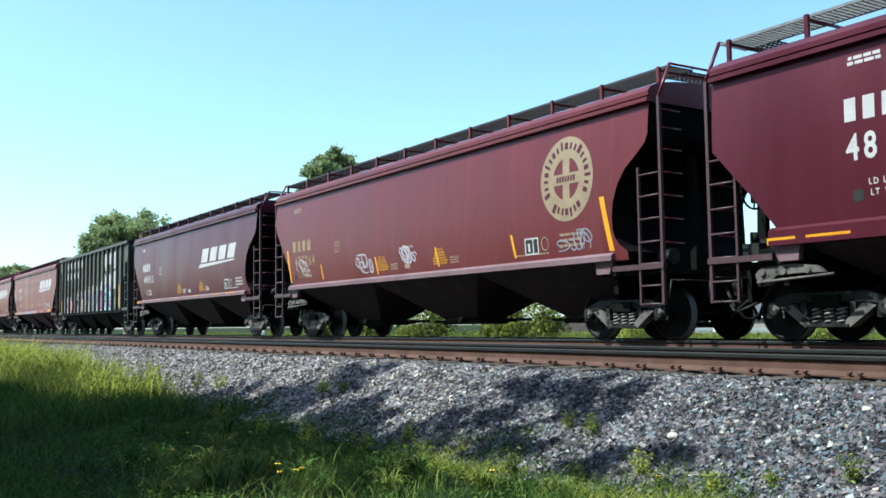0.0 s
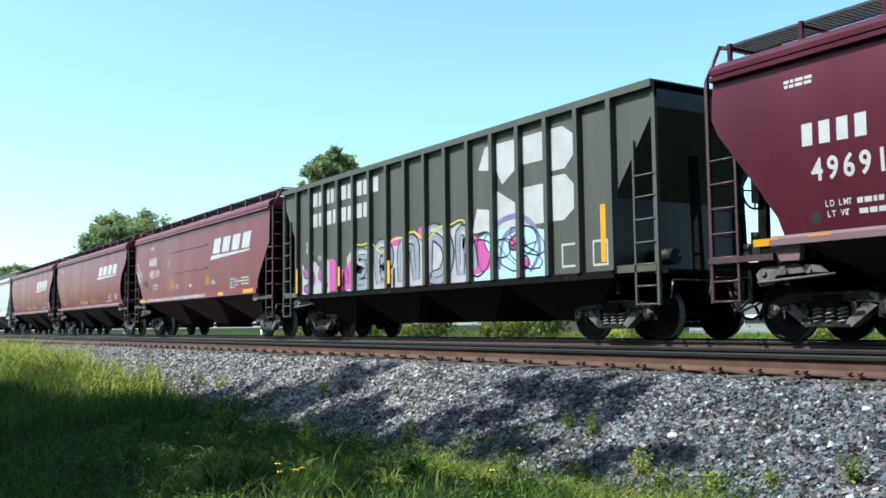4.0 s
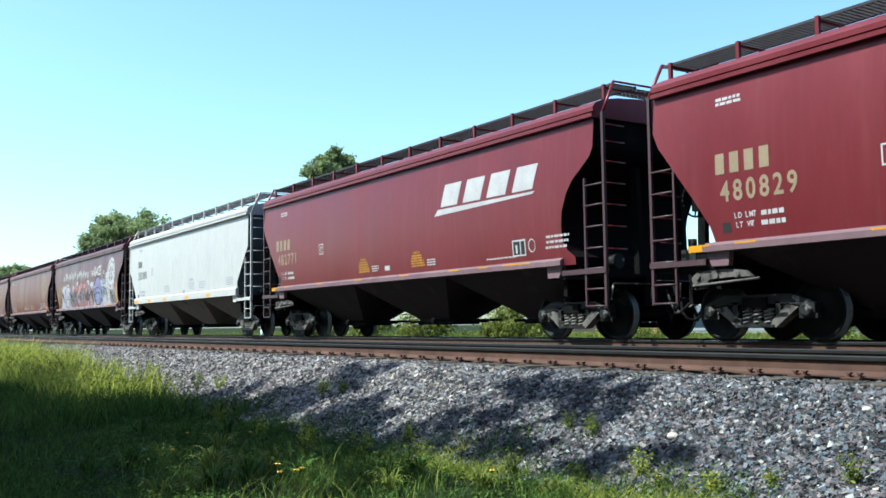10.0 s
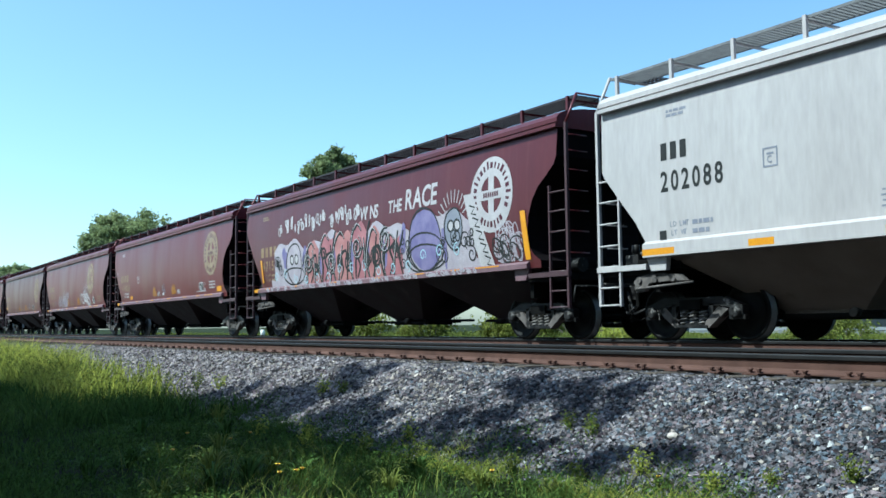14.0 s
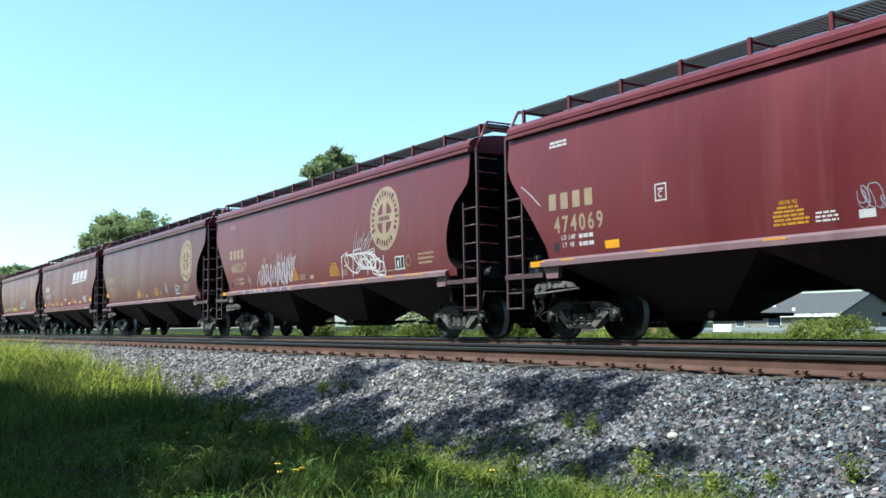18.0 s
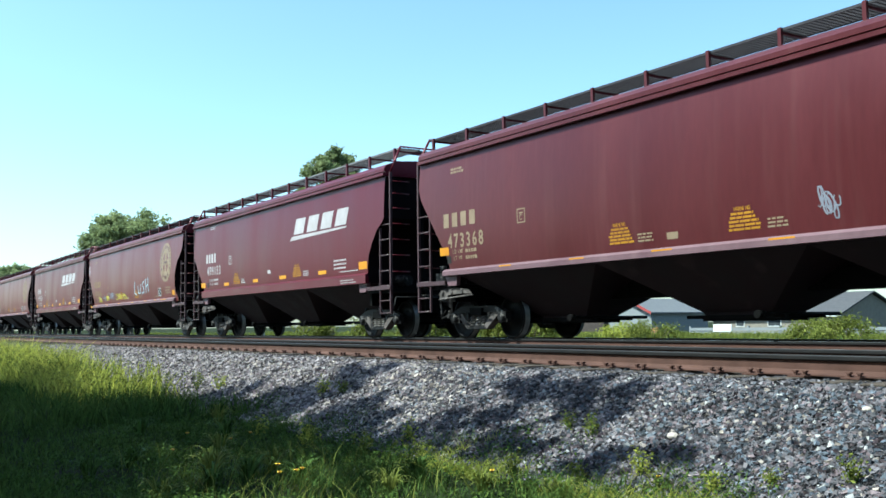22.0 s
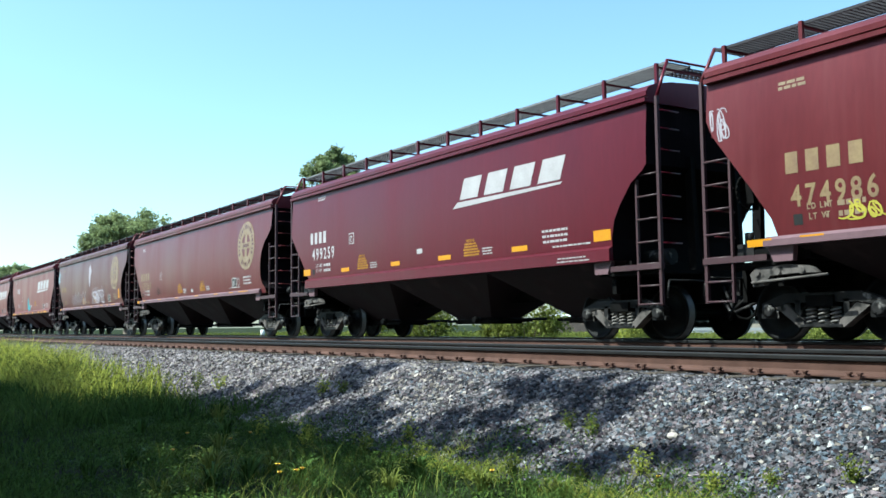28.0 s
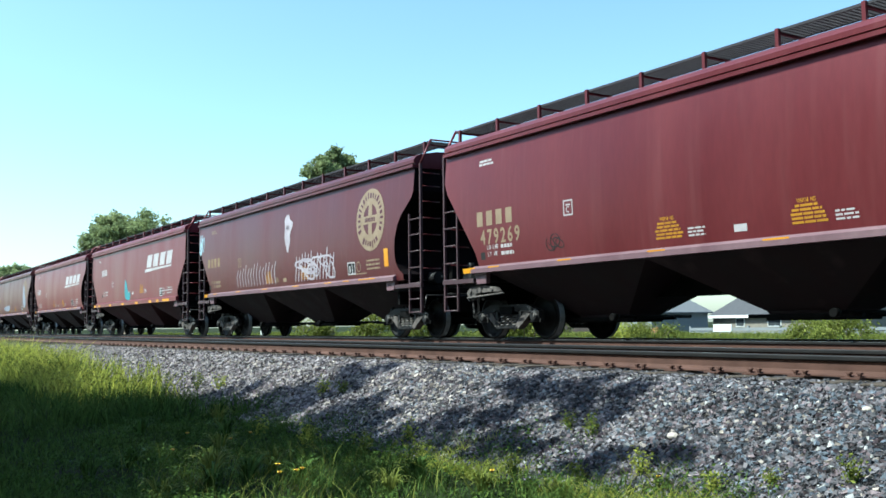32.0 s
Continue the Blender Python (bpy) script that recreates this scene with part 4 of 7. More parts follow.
    def blobs(self, name, shapes, mat, label="", lift=0.005, seed=3, wobble=0.18, sides=16):
        """Filled uneven rounds: (x, z, half width, half height)."""
        r = random.Random(seed)
        pieces = []
        for x, z, a, b in shapes:
            ph = [r.uniform(0, 6.28) for _ in range(3)]
            pts = [(x, z)]
            for i in range(sides):
                t = i * math.tau / sides
                k = 1 + wobble * (math.sin(2 * t + ph[0]) * 0.6 + math.sin(3 * t + ph[1]) * 0.5 + math.sin(5 * t + ph[2]) * 0.25)
                pts.append((x + a * k * math.cos(t), z + b * k * math.sin(t)))
            pieces.append((pts, [(0, i + 1, (i + 1) % sides + 1) for i in range(sides)]))
        return self.lay(name, pieces, mat, label, lift)

    def rings(self, name, shapes, width, mat, label="", lift=0.009, seed=3, wobble=0.18, sides=22):
        r = random.Random(seed)
        paths = []
        for x, z, a, b in shapes:
            ph = [r.uniform(0, 6.28) for _ in range(3)]
            path = []
            for i in range(sides + 1):
                t = i * math.tau / sides
                k = 1 + wobble * (math.sin(2 * t + ph[0]) * 0.6 + math.sin(3 * t + ph[1]) * 0.5 + math.sin(5 * t + ph[2]) * 0.25)
                path.append((x + a * k * math.cos(t), z + b * k * math.sin(t)))
            paths.append(path)
        return self.strokes(name, paths, width, mat, label, lift)


def scribble(r, x, z, w, h, n=5):
    """Looping hand strokes inside a box."""
    out = []
    for _ in range(n):
        cx, cz = x + r.uniform(0.1, 0.9) * w, z + r.uniform(0.25, 0.75) * h
        a, b, ph, k = r.uniform(0.06, 0.22) * w, r.uniform(0.2, 0.5) * h, r.uniform(0, 6.28), r.uniform(0.6, 2.0)
        drift = r.uniform(-0.25, 0.25) * w
        path = []
        for i in range(16):
            t = i / 15
            px = cx + a * math.cos(ph + t * 6.28 * k) + drift * (t - 0.5)
            pz = cz + b * math.sin(ph + t * 6.28 * k * 0.9)
            path.append((min(max(px, x), x + w), min(max(pz, z), z + h)))
        out.append(path)
    return out


def emblem(m, x, z, body, letters, r=0.73):
    """The round herald: a ring with a cross, four open quarters, a band across, and marks round the ring."""
    k = 1.06
    seg = 40
    pieces = []
    for r0, r1 in ((0.62, 1.0), (0.50, 0.62)):
        pts = [(x + r * q * math.cos(i * math.tau / seg), z + k * r * q * math.sin(i * math.tau / seg)) for q in (r0, r1) for i in range(seg)]
        pieces.append((pts, [(i, (i + 1) % seg, seg + (i + 1) % seg, seg + i) for i in range(seg)]))
    c = 0.13 * r
    e = 0.52 * r
    for a, b, d, f in ((-c, c, c, e), (-c, c, -e, -c), (-e, e, -c, c)):
        n = 4
        pieces.append(([(x + a, z + k * d), (x + b, z + k * d), (x + b, z + k * f), (x + a, z + k * f)], [(0, 1, 2, 3)]))
    m.lay("round_emblem", pieces, body, "round railway herald with a cross inside a ring", 0.006)
    marks = []
    for a0, a1, n in ((205, -25, 19), (235, 305, 7)):
        for i in range(n):
            t = radians(a0 + (a1 - a0) * i / (n - 1))
            u, w = Vector((math.cos(t), math.sin(t))), Vector((-math.sin(t), math.cos(t)))
            hw = 0.045 * r * (1.25 if i % 3 == 0 else 0.8)
            q0, q1 = 0.70 * r, (0.92 if i % 4 == 0 else 0.86) * r
            pts = [u * q0 - w * hw, u * q0 + w * hw, u * q1 + w * hw, u * q1 - w * hw]
            marks.append(([(x + p.x, z + k * p.y) for p in pts], [(0, 1, 2, 3)]))
    for i in range(7):
        a = x - 0.36 * r + i * 0.105 * r
        marks.append(([(a, z - 0.07 * r), (a + 0.07 * r, z - 0.07 * r), (a + 0.07 * r, z + 0.07 * r), (a, z + 0.07 * r)], [(0, 1, 2, 3)]))
    m.lay("emblem_lettering", marks, letters, "", 0.009)


def slant_mark(m, x, z, w, h, mat, bar=True):
    """The slanted herald: four leaning blocks over a long wedge."""
    lean = 0.36
    z, h = z - 0.19 * h, h * 1.19
    pieces = []

    def quad(a, b, c, d):
        """From a to b along, from c to d up, in block space, leaning right."""
        pieces.append(([(x + a * w + lean * c * h, z + c * h), (x + b * w + lean * c * h, z + c * h), (x + b * w + lean * d * h, z + d * h), (x + a * w + lean * d * h, z + d * h)], [(0, 1, 2, 3)]))

    for i in range(4):
        a = i * 0.248
        quad(a, a + 0.185, 0, 1)
    if bar:
        pieces.append(([(x - 0.075 * w, z - 0.38 * h), (x - 0.03 * w, z - 0.10 * h), (x + 0.95 * w, z - 0.10 * h), (x + 0.93 * w, z - 0.20 * h)], [(0, 3, 2, 1)]))
    m.lay("slanted_emblem", pieces, mat, "white slanted block emblem over a wedge bar", 0.006)


def mark_blocks(m, x, z, w, h, mat, n=4):
    """Plain upright blocks where the owner's initials stand."""
    p = w / n
    rows = []
    for i in range(n):
        a = x + i * p
        rows += [(a, a + 0.62 * p, z, z + h)]
    m.bars("owner_mark", rows, mat, "stencilled owner's marks", 0.005)


ROUND_AMBER = ((0.72, 1.15), (1.62, 2.0), (3.82, 4.2), (6.1, 6.5), (8.4, 8.85), (10.5, 10.9))
FRESH_AMBER = ((3.15, 3.6), (5.78, 6.2), (7.9, 8.4), (10.6, 11.1))


def stencil(m, x, z, mat, seed):
    """A warning stencil: its heading over lines too small to read."""
    m.number("WARNING", x + 0.17, z + 0.305, 0.062, mat, 0.70, label="yellow stencilled word")
    r = random.Random(seed)
    rows = []
    for i in range(5):
        a, b = x + 0.12 - 0.03 * min(i, 2) + r.uniform(-0.015, 0.015), x + 0.52 + 0.04 * min(i, 3) + r.uniform(-0.03, 0.02)
        while a < b:
            c = min(a + r.uniform(0.07, 0.2), b)
            rows.append((a, c, z + 0.245 - 0.058 * i, z + 0.245 - 0.058 * i + 0.036))
            a = c + 0.016
    m.bars("stencil_block", rows, mat)


def small_marks(m, L, mat, seed=0, amber=ROUND_AMBER, amber_z=(1.366, 1.468), dx=0.0, low=1.62, stencil_x=(6.2, 8.8), tag_x=7.6, frame_at=(4.0, 2.25), plate_x=None, plate=True, end_amber=True, roof=(1.3, 3.62), tag_up=0.0):
    """The common small print: weights, stencils, the plate and the reflectors along the sill."""
    m.number("LD LMT", 1.55 + dx, low + 0.20, 0.085, mat, 0.8, label="stencilled load limit")
    m.number("LT WT", 1.57 + dx, low + 0.06, 0.085, mat, 0.8, label="stencilled light weight")
    m.lines("weight_stencil", 2.02 + dx, low + 0.20, 0.42, 2, 0.14, 0.07, mat, seed=seed)
    m.bars("dark_panel", [(1.32 + dx, 1.47 + dx, low, low + 0.15)], BLACK_MARK)
    m.lines("roof_mark", roof[0], roof[1], 0.5, 2, 0.07, 0.045, mat, seed=seed + 1)
    x, z = frame_at
    m.bars("small_frame", [(x, x + 0.26, z, z + 0.025), (x, x + 0.26, z + 0.26, z + 0.285), (x, x + 0.025, z + 0.025, z + 0.26), (x + 0.235, x + 0.26, z + 0.025, z + 0.26), (x + 0.07, x + 0.19, z + 0.18, z + 0.21)], mat)
    m.number("C", x + 0.075, z + 0.06, 0.11, mat, label="stencilled plate letter")
    for k, xs_ in enumerate(stencil_x):
        stencil(m, xs_, low, STENCIL, seed + 5 + k)
        m.lines("small_print", xs_ + 0.74, low + 0.12, 0.36, 3, 0.055, 0.028, mat, seed=seed + 9 + k)
    m.bars("white_tag", [(tag_x, tag_x + 0.24, low + tag_up, low + tag_up + 0.11)], mat)
    m.lines("small_print", stencil_x[-1] + 3.0 if stencil_x else 9.0, low - 0.02, 1.1, 1, 0.05, 0.03, mat, seed=seed + 17)
    if plate:
        x, z = plate_x or L - 3.4, 1.61
        m.bars("lube_plate", [(x, x + 0.42, z, z + 0.32)], BLACK_MARK, "black lubrication plate with a white border", 0.004)
        m.bars("plate_border", [(x, x + 0.42, z, z + 0.03), (x, x + 0.42, z + 0.29, z + 0.32), (x, x + 0.03, z + 0.03, z + 0.29), (x + 0.39, x + 0.42, z + 0.03, z + 0.29), (x + 0.10, x + 0.16, z + 0.06, z + 0.22), (x + 0.24, x + 0.27, z + 0.03, z + 0.29)], WHITE, "", 0.006)
        m.rings("round_tag", [(x + 0.62, z + 0.18, 0.10, 0.12)], 0.025, mat, wobble=0.0)
        m.lines("small_print", x + 1.02, z + 0.28, 0.7, 3, 0.10, 0.045, mat, seed=seed + 13)
    lift = 0.006 if amber_z[0] > 1.6 else 1.643 - m.face(amber_z[1])
    m.stripes("reflector", [(a, b, *amber_z) for a, b in amber], YELLOW, "amber reflector strip", lift)
    if end_amber:
        m.stripes("reflector", [(L - 3.6, L - 3.24, *amber_z), (L - 2.72, L - 1.85, *amber_z)], YELLOW, "amber reflector strip", lift)


def marks_of(car, style):
    c, half = car
    return Marks(c, half, lambda z: side_y(style, z))


def ident(m, text, bx, bz, nx, nz, mat, wide=1.08, size=0.31, n=4):
    """The owner's initials as plain blocks, the car's number under them."""
    mark_blocks(m, bx, bz, wide, size, mat, n)
    if text:
        m.number(text, nx, nz, size, mat, wide=0.77)


def round_car(car, number, emblem_mat, letter_mat, num_mat, seed, at=(1.25, 2.40, 1.36, 1.97), emblem_x=None, ring_mark=None, emblem_z=2.92, **kw):
    m = marks_of(car, "round")
    L = car[1] * 2
    emblem(m, emblem_x or L - 2.1, emblem_z, emblem_mat, ring_mark or MAROON[0])
    ident(m, number, *at, num_mat, 1.32, 0.30)
    small_marks(m, L, letter_mat, seed, dx=at[0] - 1.25, **kw)
    return m


def slant_car(car, number, num_mat, seed, mark, at, style="round", **kw):
    """mark: x, z, width and height of the slanted emblem."""
    m = marks_of(car, style)
    slant_mark(m, *mark, WHITE)
    ident(m, number, *at, num_mat)
    small_marks(m, car[1] * 2, WHITE, seed, dx=at[0] - 1.25, **kw)
    return m


rg = random.Random(11)
# A: the car ahead, with large white numbers
mA = slant_car(CAR_A, "", WHITE, 1, (10.0, 2.95, 3.7, 0.42), (2.26, 2.90, 2.3, 2.39), "straight", amber=((0.98, 1.45), (1.62, 2.3), (4.0, 4.5), (7.0, 7.5)), roof=(2.3, 3.72), low=1.84)
mA.number("48", 2.27, 2.39, 0.35, WHITE, wide=0.72)
# B: faded, tall amber marks and small scribbles
mB = round_car(CAR_B, "475264", CREAM, CREAM, TAN_MARK, 2, (1.30, 2.42, 1.42, 2.0), amber=(), end_amber=False)
mB.stripes("amber_stripe", [(1.06, 1.16, 1.57, 2.5), (14.55, 14.67, 1.53, 2.48)], YELLOW, "leaning amber stripe", 0.006, -0.18)
mB.stripes("amber_stripe", [(3.2, 3.26, 1.57, 1.98), (6.28, 6.34, 1.55, 1.98), (9.05, 9.11, 1.58, 2.01), (11.85, 11.92, 1.58, 2.04)], YELLOW, "narrow amber stripe", 0.006, -0.1)
mB.strokes("spray_tag", scribble(rg, 1.5, 1.75, 0.9, 0.5, 4), 0.03, PALE, "thin pale scribble")
mB.strokes("spray_tag", scribble(rg, 5.2, 1.62, 1.0, 0.46, 5), 0.04, PALE, "pale spray scribble")
mB.strokes("spray_tag", scribble(rg, 7.35, 1.73, 0.95, 0.45, 6), 0.04, PALE, "pale spray scribble")
mB.strokes("spray_tag", scribble(rg, 13.15, 1.62, 1.0, 0.35, 7), 0.03, SILVER, "pale spray scribble")
slant_car(CAR_C, "496913", WHITE, 3, (9.15, 2.70, 3.6, 0.40), (1.60, 2.68, 1.73, 2.19), frame_at=(3.96, 2.46), plate_x=11.5)
# E: oxide red with two raised ribs and a patterned sill
mE = slant_car(CAR_E, "485109", WHITE, 5, (10.0, 2.95, 3.75, 0.43), (2.12, 2.88, 2.15, 2.38), "angled", amber=((1.02, 1.8), (3.3, 3.75), (5.7, 6.2), (8.2, 8.75), (10.76, 11.28)), amber_z=(1.385, 1.50), low=1.82, stencil_x=(5.0, 9.15), tag_x=7.4, frame_at=(4.7, 2.72), plate_x=11.75, roof=(2.2, 3.62), end_amber=False)
mE.stripes("reflector", [(13.14, 14.0, 1.40, 1.52)], YELLOW, "amber reflector strip", 0.098)
for z, a in ((3.24, 5.05), (2.41, 5.45)):
    part("stiffener", lambda bm: box(bm, a - CAR_E[1], 9.35 - CAR_E[1], -1.583, -1.55, z, z + 0.06), MAROON[2], CAR_E[0])
mE.lines("sill_print", 1.9, 1.40, 8.8, 1, 0.1, 0.10, PALE, seed=8, lift=0.098)
for i, ch in enumerate("WAMC"):
    mE.number(ch, 0.16 + 0.24 * i, 2.92 - 0.21 * i, 0.25, WHITE, label="white spray tag")
mE.lay("spray_tag", [([(0.12, 2.75), (0.30, 2.78), (0.80, 2.22), (0.68, 2.20)], [(0, 1, 2, 3)])], WHITE, "white spray tag")
mE.strokes("spray_tag", scribble(rg, 1.2, 2.0, 0.7, 0.3, 5), 0.02, BLACK_MARK, "thin black scribble")
slant_car(CAR_F, "480829", CREAM, 6, (10.45, 2.96, 3.7, 0.37), (1.30, 2.50, 1.37, 2.09), plate_x=12.42)
slant_car(CAR_G, "482771", CREAM, 7, (10.2, 2.94, 3.5, 0.40), (1.05, 2.53, 1.15, 2.12), plate_x=12.75)
# H: pale grey, dark print
mH = marks_of(CAR_H, "angled")
LH = CAR_H[1] * 2
mark_blocks(mH, 1.4, 2.90, 0.62, 0.28, BLACK_MARK, 3)
mH.number("202088", 1.38, 2.40, 0.33, BLACK_MARK, wide=0.68)
small_marks(mH, LH, SILVER, 21, amber=((1.0, 1.7), (3.15, 3.6), (5.3, 5.75), (8.1, 8.55), (10.5, 10.95)), amber_z=(1.385, 1.49), stencil_x=(), plate=False, end_amber=False, roof=(1.5, 3.66), frame_at=(3.4, 2.5))
for k, xs_ in enumerate((5.2, 8.3, 9.5, 12.3)):
    mH.lines("small_print", xs_, 1.95, 0.7, 4, 0.07, 0.025, SILVER, seed=30 + k)
mH.number("WARNING", 8.4, 2.05, 0.085, SILVER, 0.82, label="grey stencilled word")
for i in range(4):
    mH.strokes("rust_run", [[(6.3 + 2.2 * i, 2.9 - 0.3 * (i % 2)), (6.31 + 2.2 * i, 2.5), (6.30 + 2.2 * i, 2.2)]], 0.02, SILVER, "grey streak")
# I: the mural
mI = round_car(CAR_I, "47154", WHITE, CREAM, TAN_MARK, 9, (1.25, 2.42, 1.36, 2.0), plate=False)
mI.stripes("amber_stripe", [(1.30, 1.42, 1.65, 2.35), (14.56, 14.72, 1.53, 2.48)], YELLOW, "leaning amber stripe", 0.016, -0.1)
def lay_band(m, name, x0, x1, low, top, mat, label, lift, n=60):
    """A filled stretch of wall from low up to the height top(x)."""
    xs_ = [x0 + (x1 - x0) * i / n for i in range(n + 1)]
    m.lay(name, [([(x, low) for x in xs_] + [(x, top(x)) for x in xs_], [(i, i + 1, n + 2 + i, n + 1 + i) for i in range(n)])], mat, label, lift)


def bent(pts, n=7):
    """A smooth path through a few points."""
    out = []
    for i in range(len(pts) - 1):
        p0, p1, p2, p3 = pts[max(i - 1, 0)], pts[i], pts[i + 1], pts[min(i + 2, len(pts) - 1)]
        for k in range(n):
            t = k / n
            out.append(tuple(0.5 * (2 * b + (c - a) * t + (2 * a - 5 * b + 4 * c - d) * t * t + (3 * b - a - 3 * c + d) * t ** 3) for a, b, c, d in zip(p0, p1, p2, p3)))
    return out + [pts[-1]]


def curl(x, z, r, turns=1.6, start=0.0, way=1):
    """A hand-drawn spiral."""
    n = int(14 * turns)
    return [(x + way * r * (1 - 0.75 * i / n) * math.cos(start + i * 0.45), z + 1.1 * r * (1 - 0.75 * i / n) * math.sin(start + i * 0.45)) for i in range(n + 1)]


lay_band(mI, "mural_ground", 2.3, 12.9, 1.46, lambda x: 2.66 + 0.12 * math.sin(2.3 * x) + 0.1 * math.sin(5.3 * x), PALE, "grey-blue spray ground of a mural", 0.006)
lay_band(mI, "mural_ground", 2.0, 13.2, 1.46, lambda x: 1.66 + 0.05 * math.sin(4.1 * x), PALE, "pale spray ground of a mural", 0.0066)
for k, (x0, x1, h) in enumerate(((4.5, 5.5, 2.58), (5.45, 6.35, 2.74), (6.3, 7.35, 2.72), (7.3, 8.25, 2.84), (8.2, 9.0, 2.66), (9.0, 9.9, 2.45))):
    lay_band(mI, "mural_letter", x0, x1, 1.5, lambda x: h - 0.5 * abs((x - (x0 + x1) / 2) / (x1 - x0)) ** 2 + 0.10 * math.sin(9 * x), ROSE if k % 2 else SALMON, "rose spray letter", 0.0074 + 0.0003 * k, 14)
mI.blobs("mural_face", [(3.72, 2.1, 0.52, 0.55)], PALE, "pale spray face", 0.0098, 5, 0.06)
mI.blobs("mural_face", [(10.9, 2.2, 0.70, 0.68)], VIOLET, "lilac spray ball", 0.0098, 5, 0.04)
mI.blobs("mural_face", [(12.1, 2.35, 0.34, 0.42)], SILVER, "pale blue spray face", 0.0101, 6, 0.06)
mI.blobs("mural_shade", [(4.45, 2.2, 0.12, 0.4), (5.45, 2.0, 0.09, 0.35), (6.32, 2.2, 0.1, 0.4), (7.32, 2.1, 0.1, 0.45), (8.22, 2.3, 0.09, 0.3), (9.05, 2.0, 0.1, 0.4), (9.95, 2.3, 0.14, 0.35), (11.72, 2.0, 0.1, 0.4), (3.1, 2.3, 0.2, 0.3)], VIOLET, "dark violet spray shade", 0.0096, 21, 0.3)
mI.blobs("mural_eye", [(3.58, 2.22, 0.09, 0.1), (3.9, 2.22, 0.09, 0.1), (12.0, 2.42, 0.09, 0.1), (12.25, 2.42, 0.09, 0.1)], WHITE, "white spray eyes", 0.0106, 8, 0.05)
mI.rings("mural_outline", [(3.72, 2.1, 0.54, 0.57), (3.7, 1.75, 0.68, 0.25), (3.58, 2.22, 0.12, 0.13), (3.9, 2.22, 0.12, 0.13), (10.9, 2.2, 0.72, 0.70), (10.9, 1.95, 0.78, 0.42), (10.9, 1.8, 0.86, 0.3), (12.1, 2.35, 0.36, 0.44), (12.0, 2.42, 0.11, 0.12), (12.25, 2.42, 0.11, 0.12)], 0.05, BLACK_MARK, "dark spray outlines", 0.0118, 6, 0.06)
curls = []
for x0, x1, h in ((4.5, 5.5, 2.6), (5.45, 6.35, 2.76), (6.3, 7.35, 2.74), (7.3, 8.25, 2.86), (8.2, 9.0, 2.68), (9.0, 9.9, 2.47)):
    xm = (x0 + x1) / 2
    curls += [bent([(x0 + 0.04, 1.5), (x0 - 0.06, 1.95), (x0 + 0.1, h - 0.25), (xm - 0.1, h), (xm + 0.12, h - 0.18)]), bent([(x1 - 0.05, 1.5), (x1 - 0.16, 2.0), (x1 - 0.02, h - 0.2), (x1 + 0.08, h + 0.05)]),
              bent([(xm - 0.2, 1.52), (xm, 1.8), (xm - 0.12, 2.1), (xm + 0.18, 2.25), (xm + 0.22, 2.0)])]
for i in range(11):
    x = 4.7 + 0.49 * i
    curls += [curl(x, 1.8 + 0.65 * rg.random(), 0.15 + 0.16 * rg.random(), 1.3 + rg.random(), rg.uniform(0, 6), rg.choice((-1, 1))), [(x - 0.15, 1.5), (x - 0.05 + rg.uniform(-0.1, 0.1), 1.9), (x + rg.uniform(-0.2, 0.2), 2.35 + 0.2 * rg.random())]]
mI.strokes("mural_linework", curls, 0.085, BLACK_MARK, "dark curling spray lines", 0.0128)
mI.strokes("mural_linework", [[(x - 0.02, z + 0.03) for x, z in c] for c in curls[::3]], 0.022, WHITE, "white spray lines", 0.0135)
side_lines = []
for x0, x1, n in ((2.4, 3.2, 7), (4.2, 4.7, 4), (9.6, 10.2, 7), (11.5, 12.9, 12)):
    for i in range(n):
        x = rg.uniform(x0, x1)
        side_lines += [curl(x, 1.65 + 0.6 * rg.random(), 0.08 + 0.12 * rg.random(), 1.4, rg.uniform(0, 6), rg.choice((-1, 1)))]
mI.strokes("mural_linework", side_lines, 0.035, BLACK_MARK, "dark spray curls", 0.0129)
mI.strokes("mural_linework", [curl(2.4 + 0.7 * i, 1.62 + 0.3 * rg.random(), 0.14, 1.2, i) for i in range(15)], 0.03, ICE, "pale blue spray curls", 0.0136)
mI.strokes("mural_rays", [[(12.1 + 0.42 * math.cos(a), 2.42 + 0.5 * math.sin(a)), (12.1 + 0.66 * math.cos(a), 2.42 + 0.78 * math.sin(a))] for a in [0.5 + 0.24 * i for i in range(10)]], 0.03, WHITE, "white spray rays", 0.009)
mI.strokes("mural_top_line", [p for i in range(14) for p in scribble(rg, 2.6 + 0.37 * i, 2.98 - 0.004 * i + 0.07 * (i % 3), 0.36, 0.36, 3)], 0.05, WHITE, "line of white spray writing", 0.008)
for text, x, z, q in (("WINS", 7.8, 2.90, 0.33), ("THE", 9.25, 2.93, 0.30), ("RACE", 10.03, 2.93, 0.48)):
    mI.number(text, x, z + 0.05, q, WHITE, 0.78, 0.08, "white spray word")
mI.lay("mural_panel", [([(12.50, 3.02), (12.85, 3.02), (13.55, 1.45), (13.05, 1.45)], [(0, 1, 2, 3)])], WHITE, "white slanted spray panel", 0.010)
mI.strokes("mural_panel_linework", [[(12.72 + 0.12 * i, 2.78 - 0.27 * i), (12.92 + 0.12 * i, 2.72 - 0.27 * i), (12.80 + 0.12 * i, 2.60 - 0.27 * i), (12.98 + 0.12 * i, 2.56 - 0.27 * i)] for i in range(5)], 0.045, BLACK_MARK, "", 0.013)
mI.strokes("mural_linework", scribble(rg, 13.55, 1.52, 1.0, 0.8, 16), 0.03, PALE, "pale spray scribble", 0.008)
